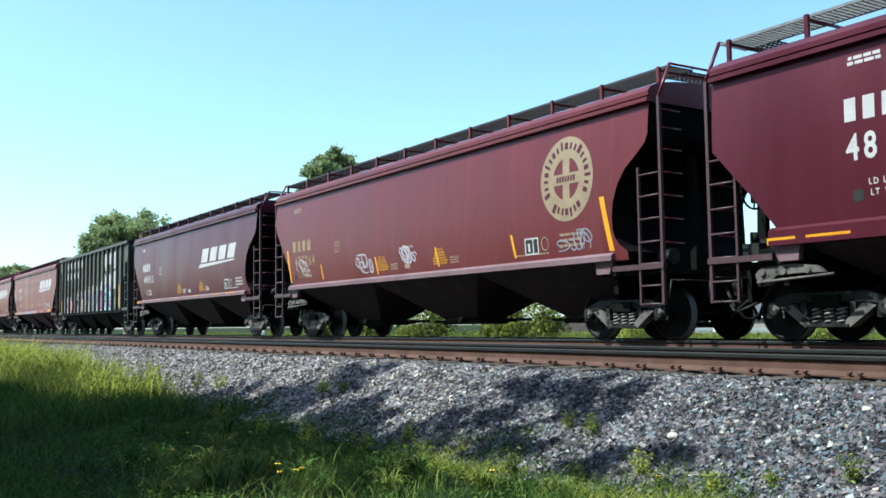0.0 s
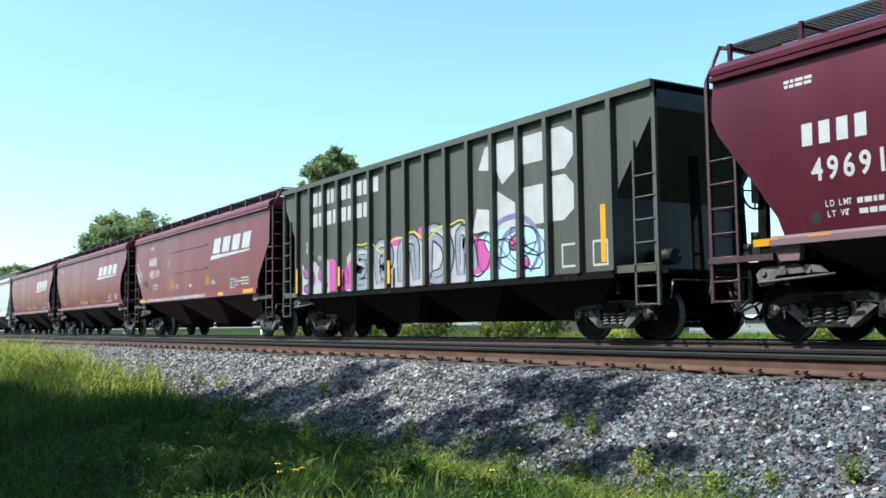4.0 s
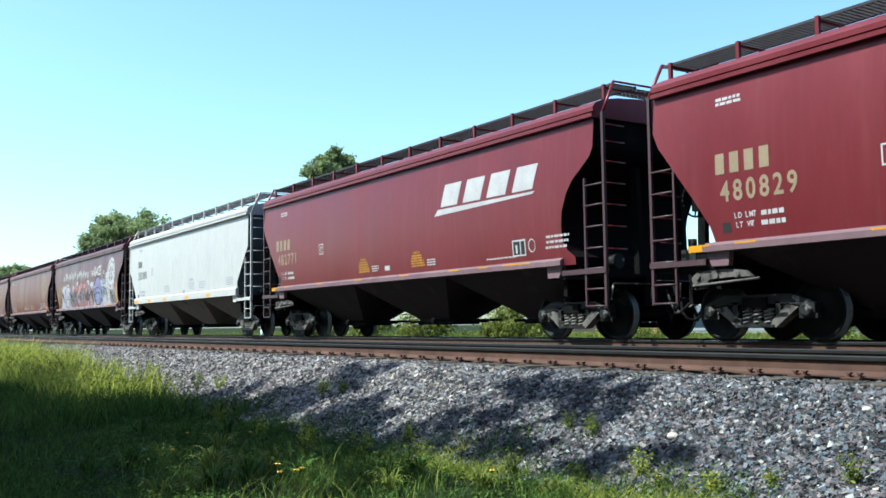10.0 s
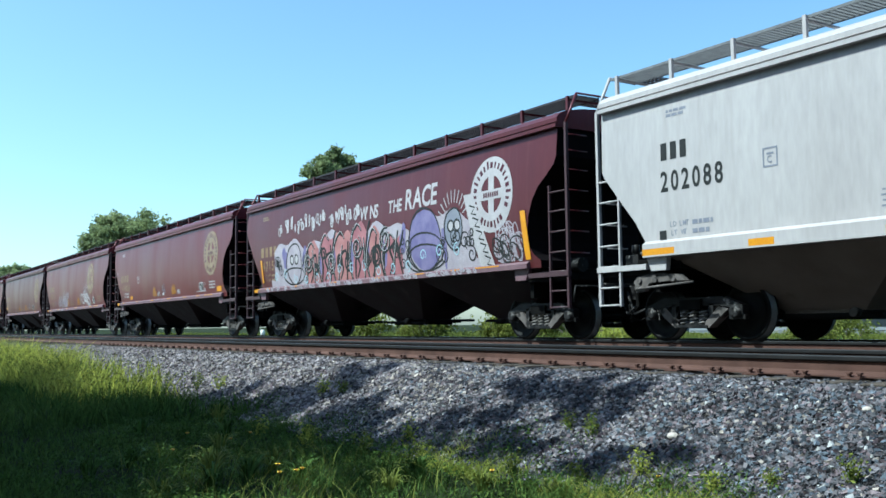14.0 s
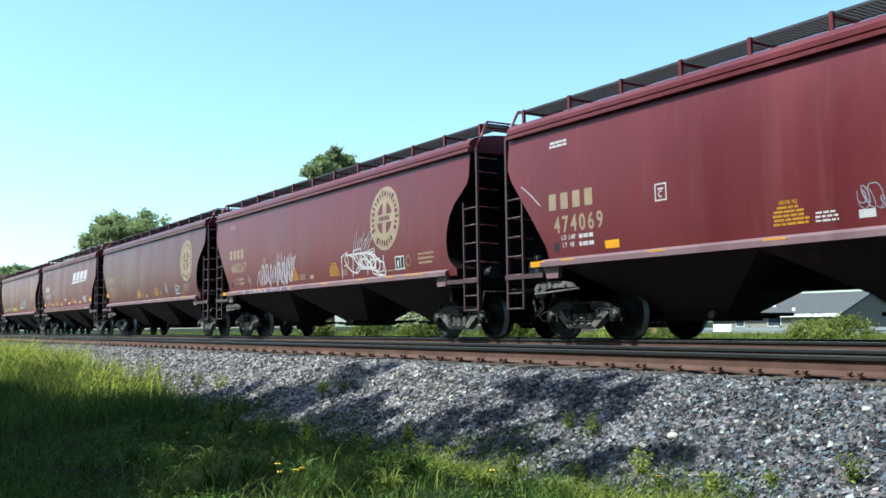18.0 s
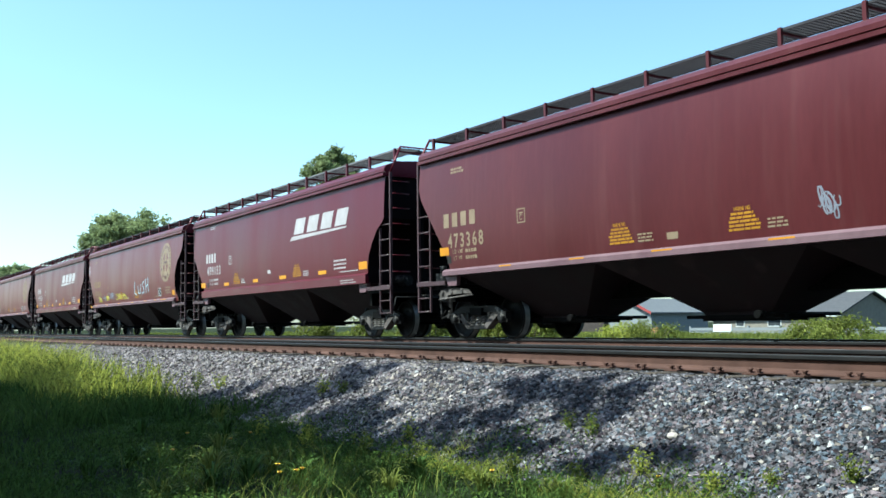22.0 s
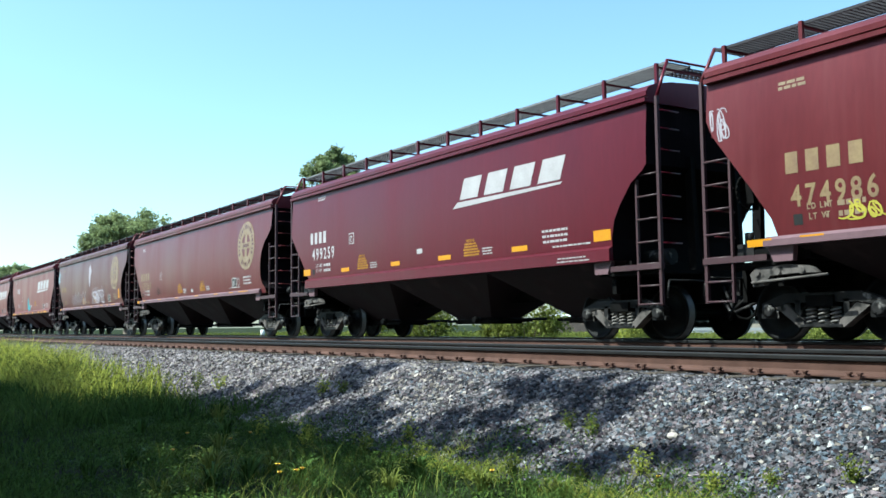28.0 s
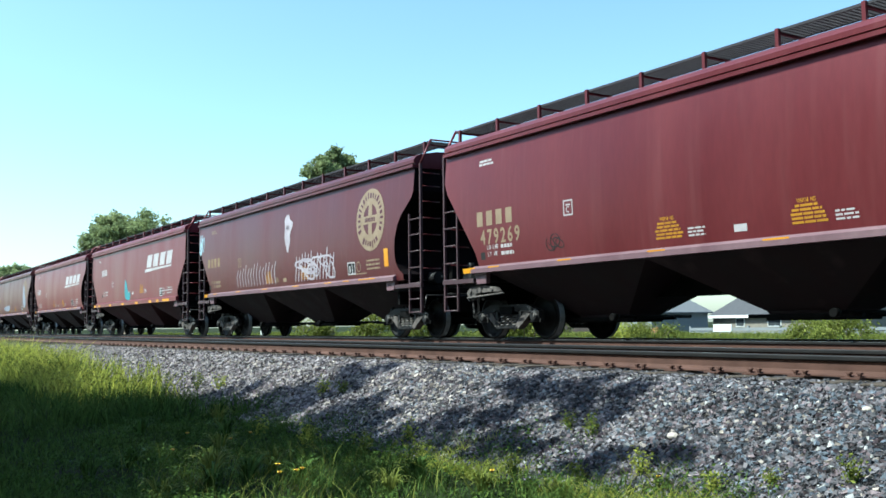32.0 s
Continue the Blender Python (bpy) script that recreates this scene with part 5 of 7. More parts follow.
mI.strokes("mural_linework", scribble(rg, 13.5, 1.52, 1.0, 0.6, 8), 0.035, BLACK_MARK, "dark spray scribble", 0.010)
mI.strokes("sill_spray", [p for i in range(26) for p in scribble(rg, 1.6 + 0.44 * i, 1.37, 0.46, 0.1, 3)], 0.035, PALE, "pale spray on the sill", 0.097)
mJ = round_car(CAR_J, "474069", CREAM, WHITE, CREAM, 10, (1.30, 2.38, 1.42, 1.96))
mJ.stripes("amber_panel", [(14.04, 14.5, 1.55, 1.73), (2.75, 3.1, 1.58, 1.72)], YELLOW, "amber reflector panel", 0.006)
mJ.strokes("scratch_mark", [[(0.45, 2.95), (0.75, 2.75), (1.05, 2.5)]], 0.025, PALE, "pale scratch")
mJ.strokes("spray_tag", scribble(rg, 7.6, 1.65, 0.6, 0.4, 4), 0.015, SILVER, "thin grey scribble")
# K: white tags
mK = round_car(CAR_K, "480267", CREAM, CREAM, CREAM, 11, (1.38, 2.52, 1.48, 2.09), emblem_x=11.95, emblem_z=2.88, plate_x=12.40, frame_at=(4.2, 2.1))
def loops(x0, x1, low, high, n, r):
    """Tall hand-sprayed arches, one run of the can."""
    pts = []
    for i in range(n):
        x = x0 + (x1 - x0) * i / n
        w = (x1 - x0) / n
        pts += [(x + r.uniform(-0.04, 0.04), low + r.uniform(-0.05, 0.12)), (x + 0.25 * w, high + r.uniform(-0.18, 0.12)), (x + 0.62 * w, high + r.uniform(-0.25, 0.0)), (x + 0.55 * w, low + 0.25 + r.uniform(-0.1, 0.1))]
    return bent(pts, 5)


mK.strokes("spray_tag", [loops(3.75, 5.1, 1.58, 2.12, 4, rg), loops(5.0, 6.7, 1.6, 2.2, 5, rg)], 0.05, PALE, "white looping spray tag")
mK.strokes("spray_tag", [loops(4.0, 5.6, 1.55, 2.0, 6, rg), loops(5.3, 6.5, 1.55, 1.95, 5, rg)], 0.03, PALE, "thin white spray loops")
mK.strokes("spray_tag", [[(5.2 + 0.12 * i, 1.7), (5.26 + 0.13 * i, 2.1), (5.28 + 0.14 * i + rg.uniform(-0.1, 0.1), 2.25 + rg.uniform(0.0, 0.35))] for i in range(11)], 0.035, PALE, "white spray spikes")
mK.strokes("spray_tag", scribble(rg, 2.85, 1.6, 0.4, 0.35, 3), 0.02, SILVER, "pale green scribble")
mK.strokes("spray_tag", scribble(rg, 9.5, 1.52, 2.4, 0.6, 7) + [[(9.6, 1.55), (9.62, 2.1), (9.95, 2.2), (10.0, 1.9), (9.75, 1.85)], [(10.2, 1.55), (10.3, 2.2), (10.7, 2.25), (10.65, 1.7)], [(11.0, 1.55), (11.05, 2.15), (11.4, 2.2), (11.45, 1.6), (11.8, 1.62), (11.85, 2.0)]], 0.045, WHITE, "white angular spray tag")
mK.strokes("spray_tag", [[(10.3 + 0.09 * i, 2.1), (10.35 + 0.11 * i, 2.4), (10.38 + 0.13 * i, 2.45 + rg.uniform(0.0, 0.3))] for i in range(9)], 0.022, PALE, "white spray spikes")
mK.strokes("sill_spray", [p for i in range(9) for p in scribble(rg, 2.6 + 0.42 * i, 1.37, 0.42, 0.09, 3)], 0.022, PALE, "pale spray on the sill", 0.097)
mL = round_car(CAR_L, "473368", CREAM, CREAM, CREAM, 12, (1.07, 2.39, 1.21, 1.95), emblem_z=2.82, plate_x=11.7, frame_at=(3.7, 2.25), amber=((3.1, 3.5), (5.25, 5.65), (7.3, 7.75), (9.6, 10.05)))
mL.stripes("amber_panel", [(0.87, 1.22, 1.80, 1.97)], YELLOW, "amber reflector panel", 0.006)
mL.strokes("spray_tag", scribble(rg, 10.4, 1.66, 0.35, 0.45, 6), 0.025, SILVER, "grey scribble")


def fresh_car(car, number, seed, dx=0.0):
    L = car[1] * 2
    m = slant_car(car, number, WHITE, seed, (9.0 + dx, 3.01, 3.58, 0.37), (1.38 + dx * 0.4, 2.56, 1.48 + dx * 0.4, 2.13), "straight", amber=FRESH_AMBER, amber_z=(1.71, 1.81), low=1.72, stencil_x=(4.0, 8.85), tag_x=7.0, tag_up=0.2, frame_at=(3.65, 2.40), plate=False, end_amber=False, roof=(1.7, 3.8))
    m.stripes("amber_panel", [(L - 1.4, L - 0.96, 1.72, 1.91), (0.80, 1.25, 1.72, 1.89)], YELLOW, "amber reflector panel", 0.006)
    m.lines("small_print", 11.56, 2.0, 0.75, 3, 0.10, 0.045, WHITE, seed=seed + 3)
    m.lines("sill_print", 12.05, 1.46, 0.9, 2, 0.06, 0.025, WHITE, seed=seed + 4, lift=0.098)
    return m


fresh_car(CAR_M, "499153", 13)
mN = round_car(CAR_N, "474986", CREAM, CREAM, TAN_MARK, 14, (1.42, 2.34, 1.48, 1.88), frame_at=(4.05, 2.02), plate_x=12.4)
wave = [[(8.9, 2.35), (8.9, 1.85), (9.2, 1.75)], [(9.45, 2.15), (9.5, 1.82), (9.8, 1.82), (9.85, 2.2)], [(10.4, 2.3), (10.12, 2.2), (10.32, 2.0), (10.35, 1.85), (10.05, 1.8)], [(10.62, 2.4), (10.66, 1.8)], [(10.98, 2.45), (11.03, 1.83)], [(10.64, 2.08), (11.0, 2.13)]]
mN.strokes("spray_lettering", wave, 0.07, ICE, "pale blue spray lettering")
mN.strokes("spray_tag", scribble(rg, 2.2, 1.62, 0.7, 0.24, 6), 0.03, LEMON, "lemon spray scribble")
mN.strokes("spray_tag", scribble(rg, 3.5, 1.66, 0.8, 0.28, 7), 0.03, LEMON, "lemon spray scribble")
mN.strokes("spray_tag", scribble(rg, 2.9, 1.66, 0.8, 0.26, 6) + scribble(rg, 4.2, 1.7, 1.2, 0.3, 7), 0.022, SILVER, "thin grey scribble")
mN.strokes("spray_tag", scribble(rg, 0.05, 3.0, 0.4, 0.5, 5), 0.025, PALE, "thin pale scribble")
mN.strokes("spray_tag", scribble(rg, 5.4, 1.66, 2.2, 0.25, 8), 0.03, LEMON, "lemon spray scribble")
mN.stripes("amber_panel", [(14.3, 14.6, 1.60, 1.78)], YELLOW, "amber reflector panel", 0.006)
fresh_car(CAR_O, "499259", 15, -0.18)
mP = round_car(CAR_P, "479269", CREAM, WHITE, CREAM, 16, (1.24, 2.30, 1.34, 1.93), plate_x=12.16, tag_x=7.85)
mP.strokes("spray_tag", scribble(rg, 3.4, 1.66, 0.8, 0.3, 4), 0.02, BLACK_MARK, "thin black scribble")
mQ = round_car(CAR_Q, "", CREAM, CREAM, TAN_MARK, 17, (1.04, 2.38, 1.15, 1.95))
mQ.strokes("spray_tag", [[(3.9 + 0.24 * i, 1.6), (3.85 + 0.24 * i, 1.95), (4.0 + 0.24 * i, 2.1 + rg.uniform(0, 0.2))] for i in range(14)], 0.05, PALE, "silver spray tag")
mQ.strokes("spray_tag", [[(8.5 + 0.2 * i, 1.58), (8.6 + 0.2 * i, 2.0), (8.66 + 0.2 * i, 2.2 + rg.uniform(0, 0.25))] for i in range(13)] + scribble(rg, 8.5, 1.6, 2.6, 0.6, 8), 0.06, PALE, "silver spray tag")
mQ.blobs("spray_figure", [(8.03, 3.3, 0.28, 0.25), (8.0, 3.0, 0.24, 0.3), (8.05, 2.72, 0.15, 0.2)], PALE, "small pale spray shape", 0.006, 9, 0.3)
mQ.strokes("spray_tag", scribble(rg, 0.1, 2.9, 0.5, 0.7, 7), 0.04, ICE, "pale scribble")
mQ.stripes("amber_panel", [(13.75, 13.95, 1.72, 2.15)], YELLOW, "amber reflector panel", 0.006)
mR = slant_car(CAR_R, "", WHITE, 18, (9.9, 2.94, 3.75, 0.43), (2.0, 2.85, 2.1, 2.35), "angled", low=1.82)
mR.blobs("spray_patch", [(6.6, 2.0, 0.32, 0.4), (6.9, 1.75, 0.4, 0.2)], TEAL, "teal spray patch", 0.006, 10, 0.3)
slant_car(CAR_S, "", WHITE, 19, (9.9, 2.88, 3.8, 0.37), (1.30, 2.50, 1.37, 2.09))
mT = round_car(CAR_T, "", CREAM, CREAM, TAN_MARK, 20)
mT.blobs("spray_patch", [(12.9, 2.5, 0.6, 0.7), (5.5, 1.9, 1.2, 0.25)], SILVER, "silver spray patch", 0.011, 10, 0.3)
round_car(CAR_U, "", CREAM, CREAM, TAN_MARK, 22)
slant_car(CAR_V, "", WHITE, 23, (9.9, 2.94, 3.7, 0.40), (1.30, 2.50, 1.37, 2.09))

# D: the open hopper: large white blocks panel by panel, the herald, silver letters
dc, dh = CAR_D
mD = Marks(dc, dh, lambda z: 1.50)
P0, PW = 1.02, (2 * dh - 2.04) / 15
rows_d = []
for counts, zt in (((2, 3, 2, 2, 1), 3.62), ((2, 2, 2, 2), 3.05)):
    for p, n in enumerate(counts):
        wide = 0.36 if n < 3 else 0.25
        for k in range(n):
            a = P0 + PW * (p + 1) + 0.09 + k * wide
            rows_d += [(a, a + wide - 0.09, zt, zt + 0.37)]
mD.bars("name_lettering", rows_d, WHITE, "large white painted blocks", 0.006)
herald = []
for p in range(10, 14):
    a, b = P0 + PW * p + 0.06, P0 + PW * (p + 1) - 0.06
    if p == 10:
        herald += [([(a + 0.25, 3.5), (b, 3.42), (b, 3.95), (a + 0.5, 3.95)], [(0, 1, 2, 3)]), ([(a, 2.2), (b, 2.2), (b, 2.62), (a + 0.18, 2.7)], [(0, 1, 2, 3)])]
    elif p == 11:
        herald += [([(a, 3.42), (a + 0.2, 3.1), (b, 3.4), (b, 3.95), (a, 3.95)], [(0, 1, 2, 3, 4)]), ([(a, 2.2), (b, 2.2), (b, 2.62), (a, 3.0)], [(0, 1, 2, 3)])]
    elif p == 12:
        herald += [([(a, 3.4), (b, 3.4), (b, 3.95), (a, 3.95)], [(0, 1, 2, 3)]), ([(a, 2.2), (b, 2.2), (b, 2.95), (a, 2.95)], [(0, 1, 2, 3)])]
    else:
        herald += [([(a, 3.15), (a + 0.4, 3.15), (a + 0.68, 3.4), (a + 0.66, 3.75), (a + 0.35, 3.95), (a, 3.95)], [tuple(range(6))]), ([(a, 2.2), (a + 0.35, 2.2), (a + 0.66, 2.4), (a + 0.68, 2.8), (a + 0.4, 3.05), (a, 3.05)], [tuple(range(6))])]
mD.lay("large_herald", herald, WHITE, "large white angular herald", 0.006)
def crest(x):
    return 2.26 + 0.13 * math.sin(x * 2.9) + 0.07 * math.sin(x * 6.1) + 0.16 * math.exp(-((x - 8.6) / 1.2) ** 2)


lay_band(mD, "mural_ground", 1.25, 3.0, 1.16, lambda x: 2.0 + 0.1 * math.sin(7 * x), PALE, "pale spray ground of a mural", 0.004)
lay_band(mD, "mural_ground", 4.05, 10.2, 1.16, lambda x: crest(x) - 0.06, PALE, "pale spray ground of a mural", 0.004)
lay_band(mD, "mural_ground", 9.9, 12.45, 1.16, lambda x: 2.2 + 0.14 * math.sin(2.4 * x), ICE, "pale blue spray ground", 0.0046)
lay_band(mD, "pink_spray", 3.0, 4.4, 1.25, lambda x: 1.95 + 0.16 * math.sin(4.5 * x), PINK, "pink spray shape", 0.0048)
LETTERS = [[(5.2, 2.08), (4.75, 2.1), (4.62, 1.88), (4.95, 1.76), (4.62, 1.62), (4.68, 1.34), (5.25, 1.36)],
           [(5.78, 1.32), (5.72, 2.12), (6.15, 2.16), (6.28, 1.88), (5.86, 1.74), (6.36, 1.34)],
           [(6.85, 1.32), (6.92, 2.1), (7.42, 2.16), (7.5, 1.84), (7.56, 1.34)],
           [(8.1, 1.36), (8.16, 2.32), (8.72, 2.2), (8.92, 1.8), (8.66, 1.4), (8.16, 1.36)],
           [(9.4, 1.36), (9.42, 2.2), (9.75, 1.9), (9.9, 1.45)]]
paths = [bent(p) for p in LETTERS]
mD.strokes("dark_outline", paths, 0.50, BLACK_MARK, "dark spray outline", 0.0085)
mD.strokes("silver_lettering", paths, 0.40, SILVER, "silver spray letters", 0.0095)
mD.strokes("silver_shine", [[(x + 0.03, z + 0.05) for x, z in p[: len(p) // 2]] for p in paths], 0.10, PALE, "pale shine on the letters", 0.0105)
mD.strokes("inner_line", [p[2:-3] for p in paths], 0.035, BLACK_MARK, "", 0.0112)
mD.strokes("yellow_outline", [[(4.3 + 0.2 * i, crest(4.3 + 0.2 * i) + 0.02) for i in range(29)], [(4.3, 1.3), (4.32, 1.8), (4.3, crest(4.3))]], 0.055, LEMON, "yellow spray outline", 0.012)
mD.blobs("pink_spray", [(6.6, 2.3, 0.3, 0.12), (8.0, 2.42, 0.45, 0.14), (9.6, 2.3, 0.35, 0.16), (10.1, 1.7, 0.42, 0.34), (11.35, 1.9, 0.2, 0.16), (11.6, 1.5, 0.18, 0.13)], PINK, "pink spray shapes", 0.0078, 14, 0.25)
mD.blobs("violet_spray", [(1.5, 1.8, 0.15, 0.15), (1.95, 1.62, 0.14, 0.18), (1.58, 1.36, 0.18, 0.12), (2.5, 1.72, 0.19, 0.16), (2.72, 1.42, 0.17, 0.14)], ORCHID, "violet spray ovals", 0.0078, 15, 0.2)
mD.rings("dark_outline", [(1.5, 1.8, 0.15, 0.15), (1.95, 1.62, 0.14, 0.18), (1.58, 1.36, 0.18, 0.12), (2.5, 1.72, 0.19, 0.16), (2.72, 1.42, 0.17, 0.14), (10.1, 1.7, 0.44, 0.36), (11.35, 1.9, 0.2, 0.16), (11.6, 1.5, 0.18, 0.13)], 0.04, BLACK_MARK, "dark spray outline", 0.011, 12, 0.14)
mD.strokes("blue_outline", [bent([(10.5, 1.3), (10.62, 2.2), (11.3, 2.42), (11.9, 2.2), (12.1, 1.7), (11.8, 1.3)]), bent([(10.8, 1.4), (10.95, 2.0), (11.4, 2.15), (11.7, 1.8)])], 0.12, VIOLET, "violet blue spray letter", 0.0074)
mD.strokes("dark_outline", scribble(rg, 3.1, 1.35, 1.1, 0.5, 4) + scribble(rg, 9.9, 1.3, 2.4, 0.9, 5), 0.028, BLACK_MARK, "dark spray lines", 0.0118)
mD.strokes("spray_tag", scribble(rg, 1.3, 2.2, 0.7, 0.45, 5), 0.045, WHITE, "white scribble", 0.012)
mD.number("460", 2.3, 2.1, 0.17, WHITE, wide=0.8)
mD.stripes("amber_stripe", [(1.08, 1.17, 1.25, 1.95), (3.75, 3.87, 1.35, 1.85), (6.4, 6.52, 1.3, 1.85), (13.95, 14.08, 1.35, 2.35)], YELLOW, "upright amber stripe", 0.125)
mD.bars("white_frame", [(12.75, 13.25, 1.32, 1.36), (12.75, 13.25, 1.72, 1.76), (12.75, 12.79, 1.36, 1.72), (13.21, 13.25, 1.36, 1.72), (13.6, 14.0, 1.3, 1.34), (13.6, 14.0, 1.72, 1.76), (13.6, 13.64, 1.34, 1.72), (13.96, 14.0, 1.34, 1.72)], WHITE, "white data frames", 0.006)


# ---- ballast stones, grass, weeds ----
def stones(n, x0, x1, y0, y1, size, seed, mat, name, bias=1.0):
    """Broken stones strewn over the bank: squared lumps with uneven corners."""
    rs = np.random.RandomState(seed)
    base = np.array([(x, y, z) for z in (-1, 1) for y in (-1, 1) for x in (-1, 1)], np.float32)
    quads = np.array(((0, 2, 3, 1), (4, 5, 7, 6), (0, 1, 5, 4), (2, 6, 7, 3), (0, 4, 6, 2), (1, 3, 7, 5)))
    x = x0 + (x1 - x0) * rs.rand(n) ** bias
    y = y0 + (y1 - y0) * rs.rand(n)
    z = np.interp(y, [b[0] for b in bed], [b[1] for b in bed])
    z = np.maximum(z, -0.97)
    s = size * (0.55 + 0.9 * rs.rand(n, 1) ** 1.6) * 0.5
    shape = s[:, :, None] * (1 + 0.5 * (rs.rand(n, 1, 3) - 0.5)) * np.array((1.15, 1.0, 0.75))
    v = base[None] * shape * (1 + 0.75 * (rs.rand(n, 8, 3) - 0.62))
    a, b, c = (rs.rand(3, n) - 0.5) * np.array([[6.28], [1.6], [1.6]])
    ca, sa, cb, sb, cc, sc = np.cos(a), np.sin(a), np.cos(b), np.sin(b), np.cos(c), np.sin(c)
    o = np.ones(n) * 0
    rz = np.stack([np.stack([ca, -sa, o], 1), np.stack([sa, ca, o], 1), np.stack([o, o, o + 1], 1)], 1)
    rx = np.stack([np.stack([o + 1, o, o], 1), np.stack([o, cb, -sb], 1), np.stack([o, sb, cb], 1)], 1)
    ry = np.stack([np.stack([cc, o, sc], 1), np.stack([o, o + 1, o], 1), np.stack([-sc, o, cc], 1)], 1)
    v = np.einsum("nij,nkj->nki", rz @ rx @ ry, v) + np.stack([x, y, z + s[:, 0] * 0.35], 1)[:, None, :]
    f = (quads[None] + (np.arange(n) * 8)[:, None, None]).reshape(-1, 4)
    return tagged(new(name, mesh_np(name, v.reshape(-1, 3), f, mat)), "loose grey broken ballast stones on the bank", "gravel", kind="stuff")


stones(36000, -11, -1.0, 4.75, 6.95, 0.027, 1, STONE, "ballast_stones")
stones(15000, -11, -1.0, 4.75, 6.95, 0.028, 11, STONE_BLUE, "bluish_ballast_stones", 0.8)
stones(15000, -11, -1.0, 4.75, 6.95, 0.028, 12, STONE_MAUVE, "mauve_ballast_stones", 1.2)
stones(30000, -36, -11, 4.9, 6.95, 0.040, 2, STONE_LIT, "ballast_stones", 0.75)
stones(9000, -36, -11, 4.9, 6.95, 0.040, 13, STONE_MAUVE, "mauve_ballast_stones", 0.75)
stones(9000, -11.5, -6, 4.9, 6.95, 0.030, 8, STONE_LIT, "ballast_stones", 1.6)
stones(14000, -16, -1.0, 6.55, 7.28, 0.036, 14, STONE, "ballast_stones")
stones(5200, -26, -3, 9.55, 11.75, 0.055, 3, STONE, "ballast_stones", 0.8)
stones(10000, -36, -9, 4.8, 6.85, 0.038, 4, STONE_WARM, "warm_ballast_stones", 0.8)
stones(1800, -10, -2, 4.8, 6.85, 0.028, 7, STONE_WARM, "warm_ballast_stones")
stones(2600, -30, -2, 4.8, 6.9, 0.030, 6, STONE_PALE, "pale_ballast_stones", 0.8)


def lone_rock(x, y, r, label):
    bm = bmesh.new()
    bmesh.ops.create_icosphere(bm, subdivisions=2, radius=r)
    for v in bm.verts:
        k = 1 + 0.28 * noise.noise(v.co * 9 + Vector((x, y, 0)))
        v.co = Vector((v.co.x * 1.35 * k, v.co.y * k, v.co.z * 0.8 * k))
    me = bpy.data.meshes.new("rock")
    bm.to_mesh(me)
    bm.free()
    me.materials.append(STONE_WARM)
    ob = tagged(new("rock", me), label, "rock")
    ob.location = (x, y, slope_z(y) + r * 0.4)


for x, y, r in ((-5.56, 5.72, 0.042), (-4.98, 5.99, 0.026), (-4.2, 6.26, 0.032), (-6.9, 5.9, 0.024), (-8.6, 6.1, 0.03)):
    lone_rock(x, y, r, "pale pinkish stone lying on the grey ballast")


def land(x, y):
    z = np.full(len(x), -0.97)
    on = (y > 4.75) & (y < 16.1)
    zb = np.interp(y, [b[0] for b in bed], [b[1] for b in bed])
    return np.where(on, np.maximum(z, zb), z)


def grass(name, x, y, h, w, bend, seed, mat, label):
    """Blades: each two bent strips that narrow to a tip."""
    rs = np.random.RandomState(seed)
    n = len(x)
    z = land(x, y) - 0.02
    a = rs.rand(n) * 6.283
    side = np.stack([np.cos(a), np.sin(a), np.zeros(n)], 1)
    b = rs.rand(n) * 6.283
    lean = np.stack([np.cos(b), np.sin(b), np.zeros(n)], 1) * (bend * (0.3 + rs.rand(n)) * h)[:, None]
    root = np.stack([x, y, z], 1)
    up = np.array([0, 0, 1.0])
    p0 = root
    p1 = root + up * (h * 0.55)[:, None] + lean * 0.3
    p2 = root + up * (h * 0.95)[:, None] + lean
    hw = (w / 2)[:, None] * side
    v = np.stack([p0 - hw, p0 + hw, p1 - hw * 0.8, p1 + hw * 0.8, p2 - hw * 0.12, p2 + hw * 0.12], 1)
    q = np.array(((0, 1, 3, 2), (2, 3, 5, 4)))
    f = (q[None] + (np.arange(n) * 6)[:, None, None]).reshape(-1, 4)
    return tagged(new(name, mesh_np(name, v.reshape(-1, 3), f, mat, True)), label, "grass", kind="stuff")


def spread(n, x0, x1, y0, y1, seed, clump=0.5, scale=1.2):
    """Places in clumps, thinned by smooth noise, and away from the bank's clean stones."""
    rs = np.random.RandomState(seed)
    x, y = x0 + (x1 - x0) * rs.rand(n), y0 + (y1 - y0) * rs.rand(n)
    k = np.array([noise.noise((float(a) * scale, float(b) * scale, seed * 3.1)) for a, b in zip(x, y)])
    edge = 4.98 + 0.27 * np.exp(-((x + 8.4) / 2.2) ** 2) + 0.16 * np.sin(x * 0.9) + 0.12 * np.sin(x * 2.3)
    keep = (k > clump * (rs.rand(n) - 0.65)) & (y < edge + 0.25 * rs.rand(n) ** 2)
    return x[keep], y[keep], k[keep], rs


